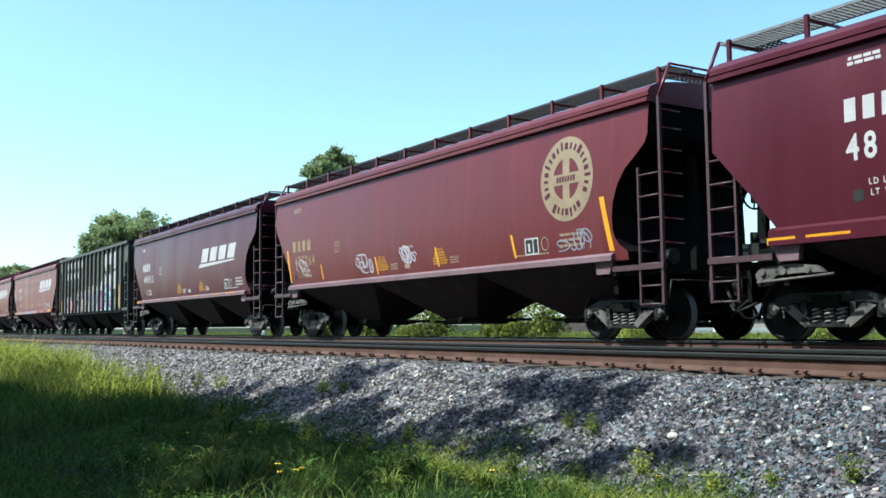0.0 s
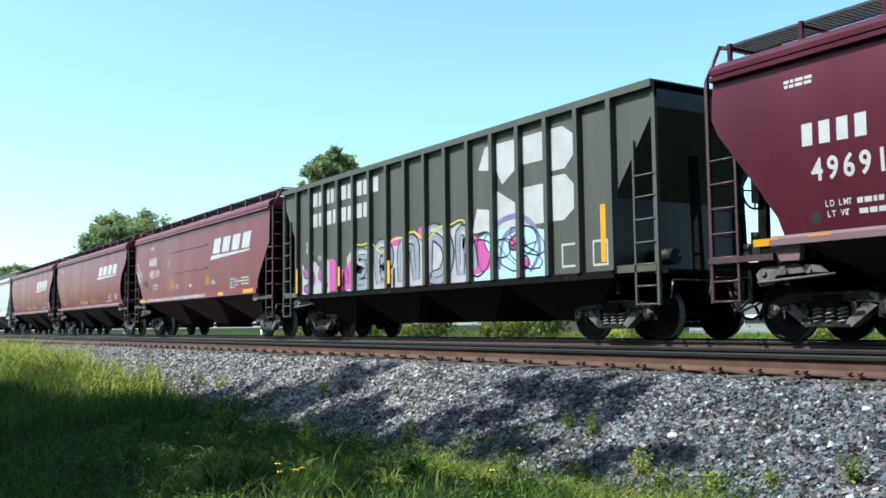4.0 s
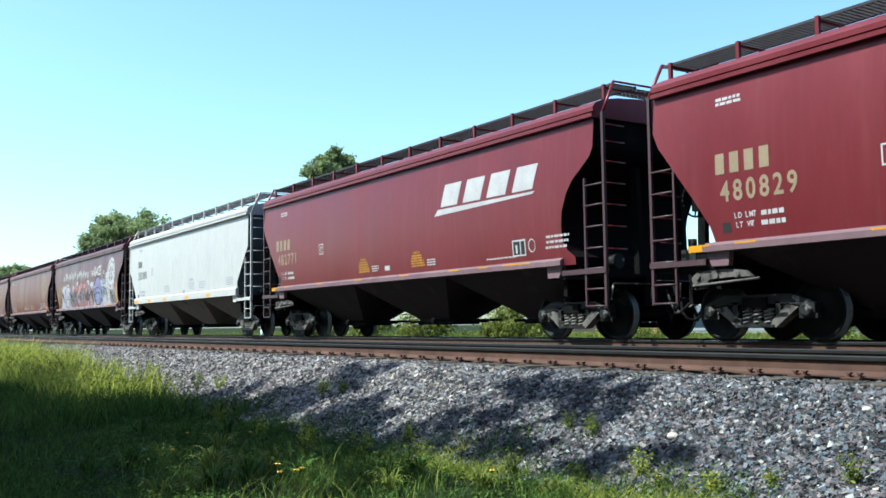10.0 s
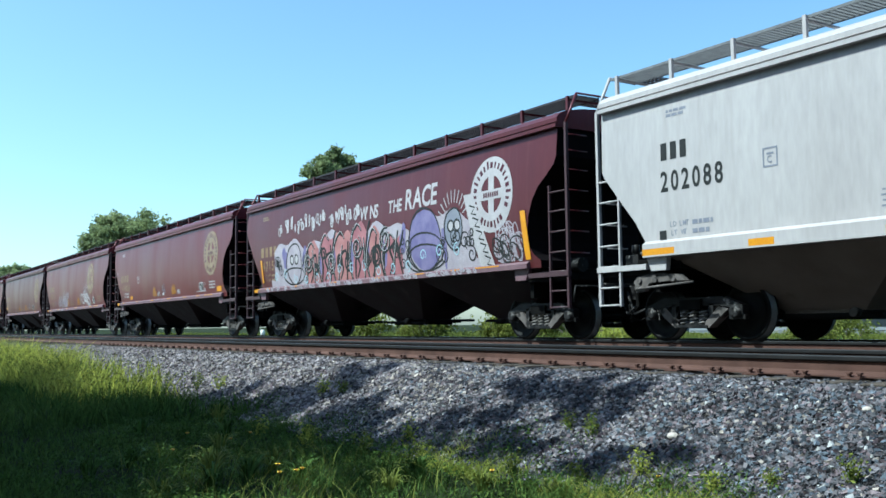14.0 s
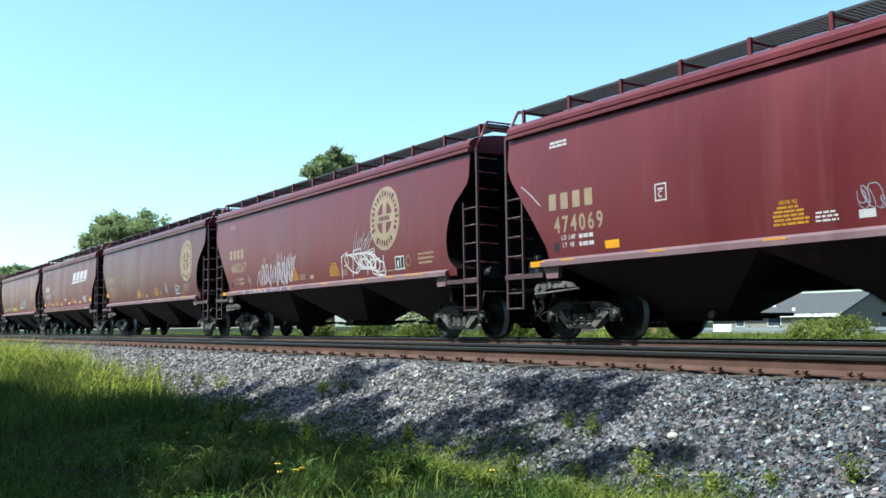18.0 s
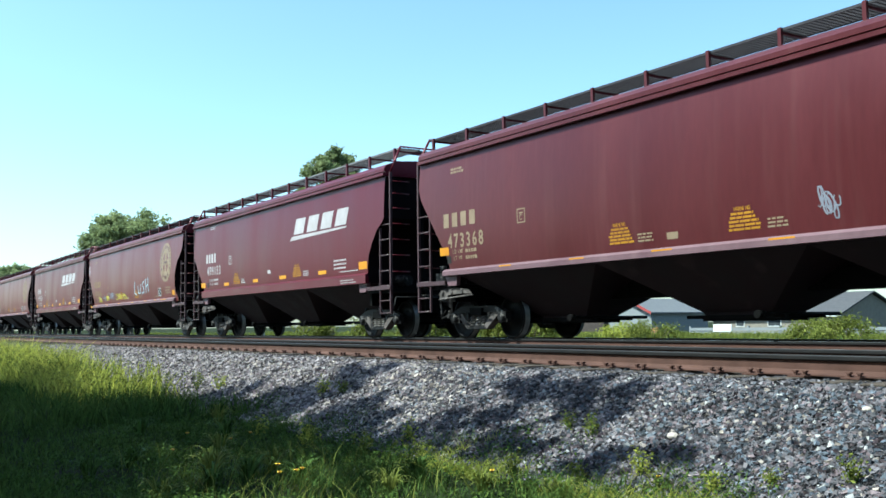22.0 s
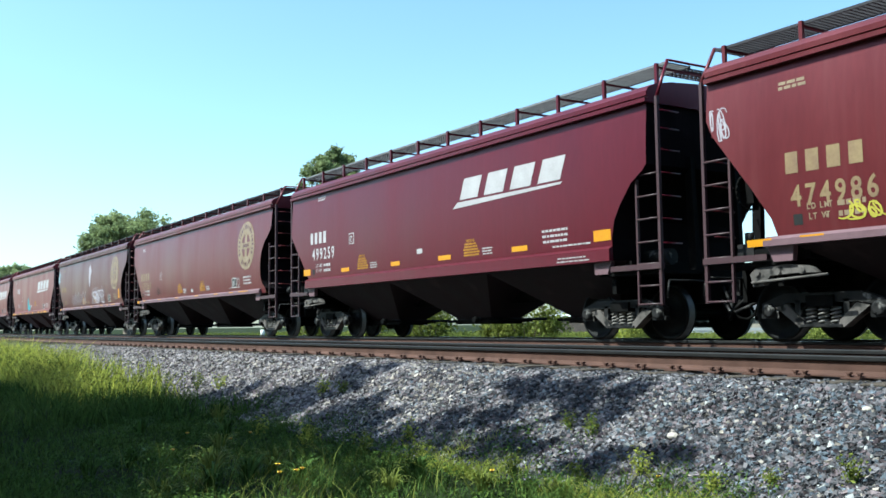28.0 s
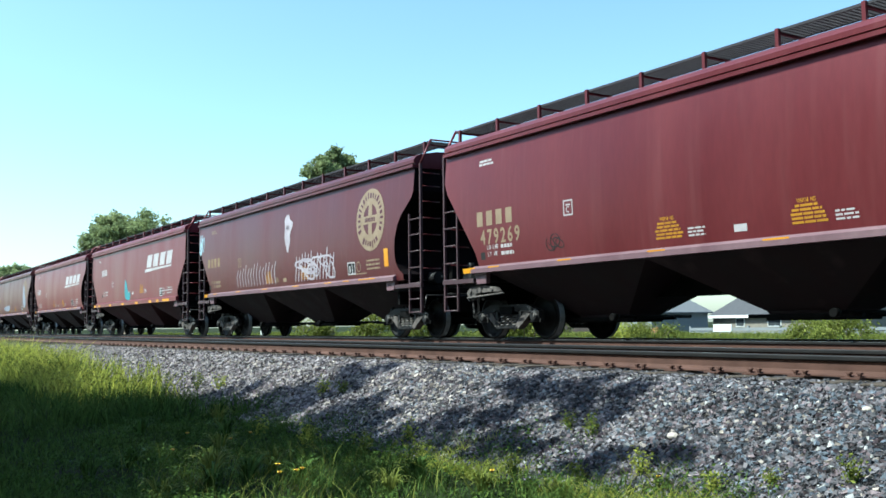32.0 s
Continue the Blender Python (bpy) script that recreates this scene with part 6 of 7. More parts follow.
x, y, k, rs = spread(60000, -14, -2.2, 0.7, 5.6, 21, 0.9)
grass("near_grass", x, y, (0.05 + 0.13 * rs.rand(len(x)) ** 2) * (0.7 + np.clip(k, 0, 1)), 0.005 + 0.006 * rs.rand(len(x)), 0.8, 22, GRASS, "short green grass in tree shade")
x, y, k, rs = spread(1500, -9, -2.2, 2.2, 5.4, 31, 0.3, 0.9)
grass("near_tall_grass", x, y, 0.10 + 0.20 * rs.rand(len(x)), 0.006 + 0.005 * rs.rand(len(x)), 1.1, 32, OLIVE_LEAF, "longer yellow-green grass blades")
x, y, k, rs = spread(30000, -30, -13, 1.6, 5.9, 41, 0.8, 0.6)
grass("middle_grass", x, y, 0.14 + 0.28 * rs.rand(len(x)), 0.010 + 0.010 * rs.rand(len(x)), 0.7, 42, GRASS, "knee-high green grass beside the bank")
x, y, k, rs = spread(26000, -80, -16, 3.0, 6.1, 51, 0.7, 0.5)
grass("far_grass", x, y, (0.50 + 0.50 * rs.rand(len(x))) * np.interp(x, [-46, -24, -16], [1.35, 1.0, 0.75]), 0.016 + 0.018 * rs.rand(len(x)), 0.6, 52, GRASS_SUNLIT, "tall sunlit yellow-green grass")
x, y, k, rs = spread(5000, -60, -20, 3.2, 5.9, 55, 0.5, 0.5)
grass("far_grass", x, y, 0.45 + 0.5 * rs.rand(len(x)), 0.014 + 0.014 * rs.rand(len(x)), 0.5, 56, GRASS, "tall sunlit green grass")
rs = np.random.RandomState(40)
n = 26000
x, y = -16 + 24 * rs.rand(n), -7 + 11.7 * rs.rand(n)
on = ~((x < -2.2) & (y > 0.7))
x, y = x[on], y[on]
grass("lawn_grass", x, y, 0.06 + 0.12 * rs.rand(len(x)) ** 2, 0.007 + 0.007 * rs.rand(len(x)), 0.7, 43, GRASS, "short green grass under the trees")
rs = np.random.RandomState(38)
n = 9000
x, y = -7.8 + 4.6 * rs.rand(n), 4.55 + 1.05 * rs.rand(n)
k = np.array([noise.noise((float(a) * 1.5, float(b) * 2.2, 9.5)) for a, b in zip(x, y)])
on = k > -0.05 + 0.75 * (y - 4.75)
x, y = x[on], y[on]
grass("bank_grass", x, y, 0.05 + 0.13 * rs.rand(len(x)) ** 1.5, 0.005 + 0.005 * rs.rand(len(x)), 0.9, 39, GRASS_SUNLIT, "short yellow-green grass at the foot of the bank")
rs = np.random.RandomState(60)
n = 12000
y = 44 + 8 * rs.rand(n)
x = -y * (0.6 + 0.65 * rs.rand(n))
grass("fence_grass", x, y, 0.25 + 0.45 * rs.rand(n), 0.04 + 0.04 * rs.rand(n), 0.4, 65, OLIVE_LEAF, "tall sunlit grass in front of the fence")
rs = np.random.RandomState(61)
n = 36000
y = 16.2 + 12 * rs.rand(n) ** 1.5
x = -y * (0.55 + 2.6 * rs.rand(n) ** 1.2)
grass("trackside_grass", x, y, 0.30 + 0.42 * rs.rand(n), 0.018 + 0.02 * rs.rand(n), 0.4, 62, OLIVE_LEAF, "tall sunlit grass beyond the train")
n = 12000
y = 17 + 14 * rs.rand(n) ** 1.5
x = -y * (0.55 + 2.4 * rs.rand(n))
grass("trackside_grass", x, y, 0.35 + 0.5 * rs.rand(n), 0.02 + 0.025 * rs.rand(n), 0.4, 63, GRASS, "tall green weeds beyond the train")
n = 15000
y = 17 + 30 * rs.rand(n)
x = -y * (1.2 + 2.6 * rs.rand(n))
grass("field_grass", x, y, 0.35 + 0.45 * rs.rand(n), 0.035 + 0.04 * rs.rand(n), 0.4, 66, OLIVE_LEAF, "sunlit meadow grass beyond the railway")
n = 9000
y = 30 + 45 * rs.rand(n)
x = -y * (0.5 + 2.0 * rs.rand(n))
grass("field_grass", x, y, 0.25 + 0.35 * rs.rand(n), 0.05 + 0.05 * rs.rand(n), 0.4, 64, OLIVE_LEAF, "sunlit meadow grass")


def leaf_quads(centres, size, rs, flat_up=0.0):
    """Small pointed leaves with random turns round their places."""
    n = len(centres)
    d = rs.randn(n, 3)
    d[:, 2] += flat_up * 2
    d /= np.linalg.norm(d, axis=1)[:, None]
    e = np.cross(d, rs.randn(n, 3))
    e /= np.linalg.norm(e, axis=1)[:, None]
    g = np.cross(d, e)
    s = (size * (0.6 + 0.8 * rs.rand(n)))[:, None]
    fold = d * s * 0.18
    v = np.stack([centres - e * s, centres - g * s * 0.5 + fold, centres + e * s, centres + g * s * 0.5 + fold], 1)
    f = (np.arange(n) * 4)[:, None] + np.array((0, 1, 2, 3))
    return v.reshape(-1, 3), f


x, y, k, rs = spread(44000, -14, -2.6, 0.8, 5.7, 35, 0.7, 1.6)
c = np.stack([x, y, land(x, y) + 0.02 + 0.13 * rs.rand(len(x)) ** 1.5 * (0.6 + np.clip(k, 0, 1))], 1)
v, f = leaf_quads(c, 0.017, rs, 0.7)
tagged(new("ground_cover", mesh_np("ground_cover", v, f, WEED)), "low leafy ground cover among the grass", "ground cover", kind="stuff")
rs = np.random.RandomState(37)
n = 9000
x, y = -13.5 + 9.5 * rs.rand(n), 4.6 + 1.0 * rs.rand(n) ** 1.5
k = np.array([noise.noise((float(a) * 1.9, float(b) * 2.6, 5.5)) for a, b in zip(x, y)])
on = k > 0.12 + 0.35 * (y - 4.6)
x, y = x[on], y[on]
c = np.stack([x, y, land(x, y) + 0.01 + 0.12 * rs.rand(len(x)) ** 1.5], 1)
v, f = leaf_quads(c, 0.016, rs, 0.6)
tagged(new("bank_weeds", mesh_np("bank_weeds", v, f, WEED)), "sparse low weeds creeping onto the stones", "ground cover", kind="stuff")
# Upturned quads added among the far blades, so the grass tops look sunlit.
x, y, k, rs = spread(42000, -75, -15, 3.0, 6.0, 36, 0.7, 0.5)
c = np.stack([x, y, land(x, y) + (0.25 + 0.65 * rs.rand(len(x))) * np.interp(x, [-46, -24, -15], [1.3, 1.0, 0.6])], 1)
v, f = leaf_quads(c, 0.026, rs, 1.0)
tagged(new("lit_grass_tips", mesh_np("lit_grass_tips", v, f, OLIVE_LEAF)), "flat yellow-green quads that brighten the tops of the tall grass", "ground cover", kind="stuff")


def weed(x, y, h, seed, label, leaves=26, mat=None):
    """A broad-leaved weed: upright stems with leaves along them."""
    rs = np.random.RandomState(seed)
    w = tagged(new("weed_plant"), label, "weed", group="weeds on the bank")
    w.location = (x, y, max(slope_z(y) if y > 4.75 else -0.97, -0.97) - 0.02)
    tips = []

    def stems(bm):
        for i in range(4):
            t = Vector((rs.uniform(-0.35, 0.35) * h, rs.uniform(-0.35, 0.35) * h, h * rs.uniform(0.7, 1.0)))
            tube(bm, (t.x * 0.1, t.y * 0.1, 0), t * 0.55, 0.006, 5)
            tube(bm, t * 0.55, t, 0.004, 5, 0.002)
            tips.append(t)

    part("stem", stems, WEED, w)
    c = []
    for i in range(leaves):
        t = tips[i % 4]
        k = 0.25 + 0.75 * rs.rand()
        c.append(np.array(t) * k + rs.uniform(-0.06, 0.06, 3))
    v, f = leaf_quads(np.array(c), 0.012 + 0.022 * h, rs, 0.5)
    data_part("foliage", mesh_np("foliage", v, f, mat or WEED), w)
    return w


for i, (x, y, h) in enumerate(((-12.0, 5.7, 0.34), (-11.5, 5.74, 0.26), (-6.4, 5.62, 0.24), (-5.43, 5.24, 0.34), (-6.76, 5.65, 0.2), (-16.4, 5.4, 0.4), (-15.6, 5.5, 0.35), (-3.8, 5.5, 0.3),
                               (-10.0, 4.57, 0.3), (-8.7, 5.1, 0.3), (-8.4, 4.4, 0.34), (-7.7, 4.7, 0.3), (-9.3, 4.2, 0.36), (-5.9, 5.0, 0.32), (-5.1, 5.1, 0.3), (-4.7, 5.2, 0.26), (-6.3, 4.7, 0.34), (-7.2, 4.2, 0.34), (-10.8, 4.3, 0.3), (-4.3, 5.35, 0.22))):
    weed(x, y, h * (0.6 if x > -6 else 0.85), 70 + i, "green broad-leaved weed growing at the foot of the ballast", 150, OLIVE_LEAF if i % 3 else GRASS_SUNLIT)


def tuft(x, y, h, n, seed, mat):
    """A tussock of broad arching blades."""
    rs = np.random.RandomState(seed)
    t = tagged(new("grass_tuft"), "tuft of broad arching green grass blades", "grass", group="grass tufts")
    t.location = (x, y, -0.98)
    a = rs.rand(n) * 6.283
    out = np.stack([np.cos(a), np.sin(a), np.zeros(n)], 1)
    side = np.stack([-np.sin(a), np.cos(a), np.zeros(n)], 1)
    hh, reach, w = h * (0.5 + 0.6 * rs.rand(n)), h * (0.3 + 0.7 * rs.rand(n)), 0.010 + 0.008 * rs.rand(n)
    rows = []
    for k, wide in ((0, 0.7), (0.3, 1.0), (0.55, 0.95), (0.8, 0.7), (1.0, 0.08)):
        c = out * (0.04 + reach * k ** 1.6)[:, None]
        c[:, 2] = hh * (1 - (1 - k) ** 2 - 0.35 * k ** 3)
        rows += [c - side * (w * wide / 2)[:, None], c + side * (w * wide / 2)[:, None]]
    v = np.stack(rows, 1).reshape(-1, 3)
    q = np.array([(2 * i, 2 * i + 1, 2 * i + 3, 2 * i + 2) for i in range(4)])
    f = (q[None] + (np.arange(n) * 10)[:, None, None]).reshape(-1, 4)
    data_part("foliage", mesh_np("foliage", v, f, mat, True), t, kind="stuff")


for i, (x, y, h) in enumerate(((-8.0, 2.75, 0.30), (-7.75, 3.0, 0.26), (-8.4, 2.9, 0.28), (-7.5, 2.6, 0.24), (-8.1, 3.35, 0.26), (-7.4, 3.3, 0.24), (-9.6, 3.4, 0.26), (-10.8, 3.9, 0.30), (-7.2, 2.1, 0.22), (-8.6, 1.9, 0.24),
                               (-6.6, 3.7, 0.22), (-7.0, 4.2, 0.24), (-6.2, 4.3, 0.20), (-9.2, 2.4, 0.24), (-12.5, 4.4, 0.32), (-11.8, 3.2, 0.28), (-5.6, 4.6, 0.18), (-13.8, 4.9, 0.34))):
    tuft(x, y, h, 46, 200 + i, OLIVE_LEAF if i % 2 == 0 else GRASS)


def flower(x, y, h, seed):
    w = tagged(new("yellow_flower"), "small yellow wild flower in the grass", "flower", group="yellow flowers")
    w.location = (x, y, -0.98)
    part("stem", lambda bm: tube(bm, (0, 0, 0), (0.02, 0.01, h), 0.004, 5), WEED, w)
    for i in range(6):
        a = i * math.tau / 6
        part("petal", lambda bm: bm.faces.new([bm.verts.new(p) for p in ((0, -0.006, 0), (0.018, -0.009, 0.006), (0.026, 0, 0.003), (0.018, 0.009, 0.006), (0, 0.006, 0))]), PETAL, w, key="petal", at=(0.02, 0.01, h)).rotation_euler = (0, 0, a)
    part("flower_centre", lambda bm: bmesh.ops.create_uvsphere(bm, u_segments=8, v_segments=5, radius=0.012), STENCIL, w, key="fcentre", at=(0.02, 0.01, h))


for i, (x, y) in enumerate(((-7.15, 3.0), (-7.05, 3.1), (-6.98, 3.12), (-9.49, 3.67), (-9.6, 3.5), (-5.15, 5.1), (-7.3, 3.05), (-8.6, 2.6), (-10.4, 3.3), (-6.1, 4.3))):
    flower(x, y, 0.15 + 0.02 * (i % 4), i)


# ---- trees and bushes ----
def tree(x, y, z0, clumps, trunk_r, crown_low, leaf, per_area, seed, label, name="tree"):
    """A tapered trunk that forks into limbs, one to each clump of leaves; clumps: (dx, dy, height, radius)."""
    rs = np.random.RandomState(seed)
    t = tagged(new(name), label, "tree")
    t.location = (x, y, z0)

    def trunk(bm):
        p, r = Vector((0, 0, -0.1)), trunk_r
        for i in range(4):
            q = Vector((rs.uniform(-0.12, 0.12), rs.uniform(-0.12, 0.12), crown_low * (i + 1) / 4))
            tube(bm, p, q, r, 10, r * 0.86)
            p, r = q, r * 0.86

    part("trunk", trunk, BARK, t)
    for dx, dy, h, r in clumps:
        def limb(bm):
            a, b = Vector((0, 0, crown_low * 0.92)), Vector((dx, dy, h))
            m = a.lerp(b, 0.5) + Vector((rs.uniform(-0.3, 0.3), rs.uniform(-0.3, 0.3), 0.25 * r))
            tube(bm, a, m, trunk_r * 0.42, 7, trunk_r * 0.26)
            tube(bm, m, b, trunk_r * 0.26, 6, trunk_r * 0.08)
        part("limb", limb, BARK, t)
    cs = []
    for dx, dy, h, r in clumps:
        n = int(per_area * r * r)
        # smaller tufts inside each clump give the uneven outline
        tufts = rs.randn(max(6, int(r * 9)), 3)
        tufts /= np.linalg.norm(tufts, axis=1)[:, None]
        tufts *= (r * (0.45 + 0.5 * rs.rand(len(tufts))))[:, None]
        pick = rs.randint(0, len(tufts), n)
        p = tufts[pick] + rs.randn(n, 3) * r * 0.20
        p[:, 2] *= 0.85
        cs.append(p + np.array((dx, dy, h)))
    v, f = leaf_quads(np.concatenate(cs), leaf, rs, 0.3)
    data_part("crown", mesh_np("crown", v, f, LEAF), t, "dense crown of small green leaves")
    return t


def far_clumps(w, h, seed, n=16, low=0.45, crown=None):
    """Clumps on and in a rounded crown; crown: its height from bottom to top."""
    r = random.Random(seed)
    ch = crown or h * (1 - low)
    zc = h - ch / 2
    out = [(0, 0, zc, w * 0.30)]
    for i in range(n):
        a, u = r.uniform(0, 6.28), r.uniform(-0.9, 0.97)
        k = math.sqrt(1 - u * u)
        rad = w * r.uniform(0.10, 0.17)
        out.append(((w / 2 - rad) * k * math.cos(a), (w / 2 - rad) * k * math.sin(a), zc + (ch / 2 - rad) * u, rad))
    return out


tree(-87.2, 22.3, -1.0, far_clumps(9.8, 12.2, 1, 34, 0.3), 0.35, 4.5, 0.17, 620, 81, "broad round green shade tree behind the train")
tree(-71.8, 34.9, -1.3, far_clumps(5.9, 16.9, 2, 44, 0.5), 0.32, 7.0, 0.15, 620, 82, "tall green tree with a rounded crown behind the train")
tree(-150.0, 21.5, -1.0, far_clumps(11.0, 11.0, 3, 20, 0.2), 0.35, 4.0, 0.30, 260, 83, "distant round green tree")
tree(-104.0, 27.0, -1.0, far_clumps(7.0, 9.0, 4, 18, 0.2), 0.3, 3.5, 0.24, 300, 84, "small green tree behind the train")
# unseen trees added behind the camera, to darken reflections and sky light
for i, (x, y, w, h) in enumerate(((-33, -17, 12, 15), (-24, -16, 12, 17), (-14, -15, 12, 17), (-4, -14, 12, 17), (6, -14, 12, 17), (16, -12, 12, 16), (25, -5, 12, 16), (28, 5, 11, 14))):
    tree(x, y, -1.0, far_clumps(w, h, 20 + i, 20, 0.12), 0.35, 4.0, 0.34, 210, 120 + i, "leafy green tree added out of view behind the camera")

# the tree beside the camera whose shade lies on the grass
over = [(-20.5, -4.2, 8.2, 2.0), (-17.8, -3.2, 8.2, 1.7), (-15.8, -2.8, 8.2, 1.6), (-16.6, -5.2, 8.0, 2.0), (-14.0, -4.2, 8.0, 1.4), (-13.3, -2.9, 8.1, 1.1), (-12.5, -5.0, 7.8, 0.8), (-12.0, -2.2, 8.1, 0.9),
        (-16.2, -1.5, 8.3, 0.7), (-15.3, -1.0, 8.4, 0.55), (-14.6, -0.6, 8.5, 0.55), (-14.2, -0.1, 8.6, 0.36), (-11.4, -1.35, 8.2, 0.6), (-10.6, -0.65, 8.4, 0.5), (-10.2, -0.1, 8.6, 0.4), (-9.6, -0.5, 8.4, 0.42),
        (-9.9, -1.25, 8.2, 0.45), (-8.7, -1.2, 8.2, 0.36), (-8.1, -1.05, 8.2, 0.26), (-11.1, -2.6, 8.0, 0.5), (-12.0, -3.7, 7.9, 0.5), (-18.2, -1.8, 8.2, 0.9), (-23.0, -4.0, 8.2, 2.0), (-20.0, -7.0, 8.0, 2.4),
        (-11.7, -5.3, 7.9, 0.8), (-11.2, -4.3, 7.9, 0.55), (-10.5, -3.5, 7.9, 0.32), (-13.2, -6.6, 7.8, 1.3), (-11.6, -6.8, 7.8, 1.1), (-14.9, -0.3, 8.6, 0.4), (-10.9, -0.2, 8.5, 0.36), (-9.3, -0.1, 8.5, 0.3),
        (-13.0, -4.2, 7.9, 1.0), (-11.6, -5.0, 7.9, 0.9), (-11.0, -3.2, 7.9, 0.5), (-10.1, -2.5, 8.0, 0.45), (-9.3, -3.2, 7.9, 0.35),
        (-13.5, -1.25, 8.3, 0.62), (-12.7, -1.5, 8.2, 0.62), (-13.9, -1.75, 8.2, 0.7), (-12.7, -2.3, 8.1, 0.6), (-14.9, -1.7, 8.2, 0.7), (-17.2, -1.4, 8.3, 0.55), (-11.9, -1.5, 8.2, 0.5), (-13.0, -3.6, 8.0, 0.7), (-15.4, -6.4, 7.8, 1.4),
        # low clumps added out of view, to cut sky light on the near grass
        (-14.0, -2.4, 4.2, 1.4), (-11.2, -2.6, 4.0, 1.2), (-17.0, -2.2, 4.5, 1.6), (-20.0, -1.9, 4.5, 1.7), (-9.0, -2.8, 4.2, 1.0), (-13.0, -3.2, 6.0, 1.4), (-16.0, -3.2, 6.0, 1.5), (-10.2, -3.4, 6.0, 1.1)]
tree(-16.5, -5.5, -1.0, [(a + 16.5, b + 5.5, c + 1.0, r) for a, b, c, r in over], 0.30, 5.5, 0.11, 1350, 85, "leafy shade tree beside the track", "shade_tree")


def bush(x, y, z0, w, h, seed, label, mat=None, leaf=0.07, n=900):
    rs = np.random.RandomState(seed)
    b = tagged(new("bush"), label, "bush", group="bushes beyond the track")
    b.location = (x, y, z0)

    def stems(bm):
        for i in range(7):
            a = i * 0.9
            tube(bm, (0.1 * math.cos(a), 0.1 * math.sin(a), -0.05), (w * 0.3 * math.cos(a), w * 0.3 * math.sin(a), h * 0.7), 0.03, 5, 0.01)

    part("stem", stems, BARK, b)
    t = rs.randn(14, 3)
    t /= np.linalg.norm(t, axis=1)[:, None]
    t = t * np.array((w * 0.34, w * 0.34, h * 0.30)) + np.array((0, 0, h * 0.58))
    c = t[rs.randint(0, 14, n)] + rs.randn(n, 3) * np.array((w * 0.11, w * 0.11, h * 0.11))
    c[:, 2] = np.abs(c[:, 2])
    v, f = leaf_quads(c, leaf, rs, 0.2)
    data_part("foliage", mesh_np("foliage", v, f, mat or WEED), b)


bush(-36.0, 22.0, -1.0, 2.8, 2.7, 91, "olive green bush beyond the railway", OLIVE_LEAF, 0.08, 3000)
bush(-32.0, 24.6, -1.0, 3.4, 2.9, 92, "rounded yellow-green bush beyond the railway", OLIVE_LEAF, 0.08, 3600)
bush(-33.6, 24.4, -1.0, 2.0, 2.2, 93, "rounded yellow-green bush beyond the railway", OLIVE_LEAF, 0.08, 2000)
bush(-40.9, 18.9, -1.0, 2.0, 1.9, 101, "small olive green bush beyond the railway", OLIVE_LEAF, 0.07, 1800)
bush(-39.6, 21.3, -1.0, 2.0, 2.2, 102, "olive green bush beyond the railway", OLIVE_LEAF, 0.07, 2000)
bush(-44.0, 33.0, -1.2, 2.2, 1.7, 94, "green bush near the houses", OLIVE_LEAF, 0.07, 2200)
bush(-40.0, 40.0, -1.3, 3.0, 1.8, 95, "green bush near the houses", OLIVE_LEAF, 0.07, 3000)
bush(-47.0, 44.0, -1.4, 3.0, 1.7, 96, "yellow-green bush near the houses", GRASS_SUNLIT, 0.07, 2600)
bush(-30.0, 41.0, -1.3, 3.0, 1.6, 97, "green bush near the houses", OLIVE_LEAF, 0.07, 3000)
bush(-25.0, 36.0, -1.2, 3.0, 1.6, 98, "green bush near the houses", OLIVE_LEAF, 0.07, 3000)
bush(-52.0, 5.3, -0.97, 2.4, 1.9, 99, "olive green bush at the edge of the grass", GRASS_SUNLIT, 0.06, 2600)


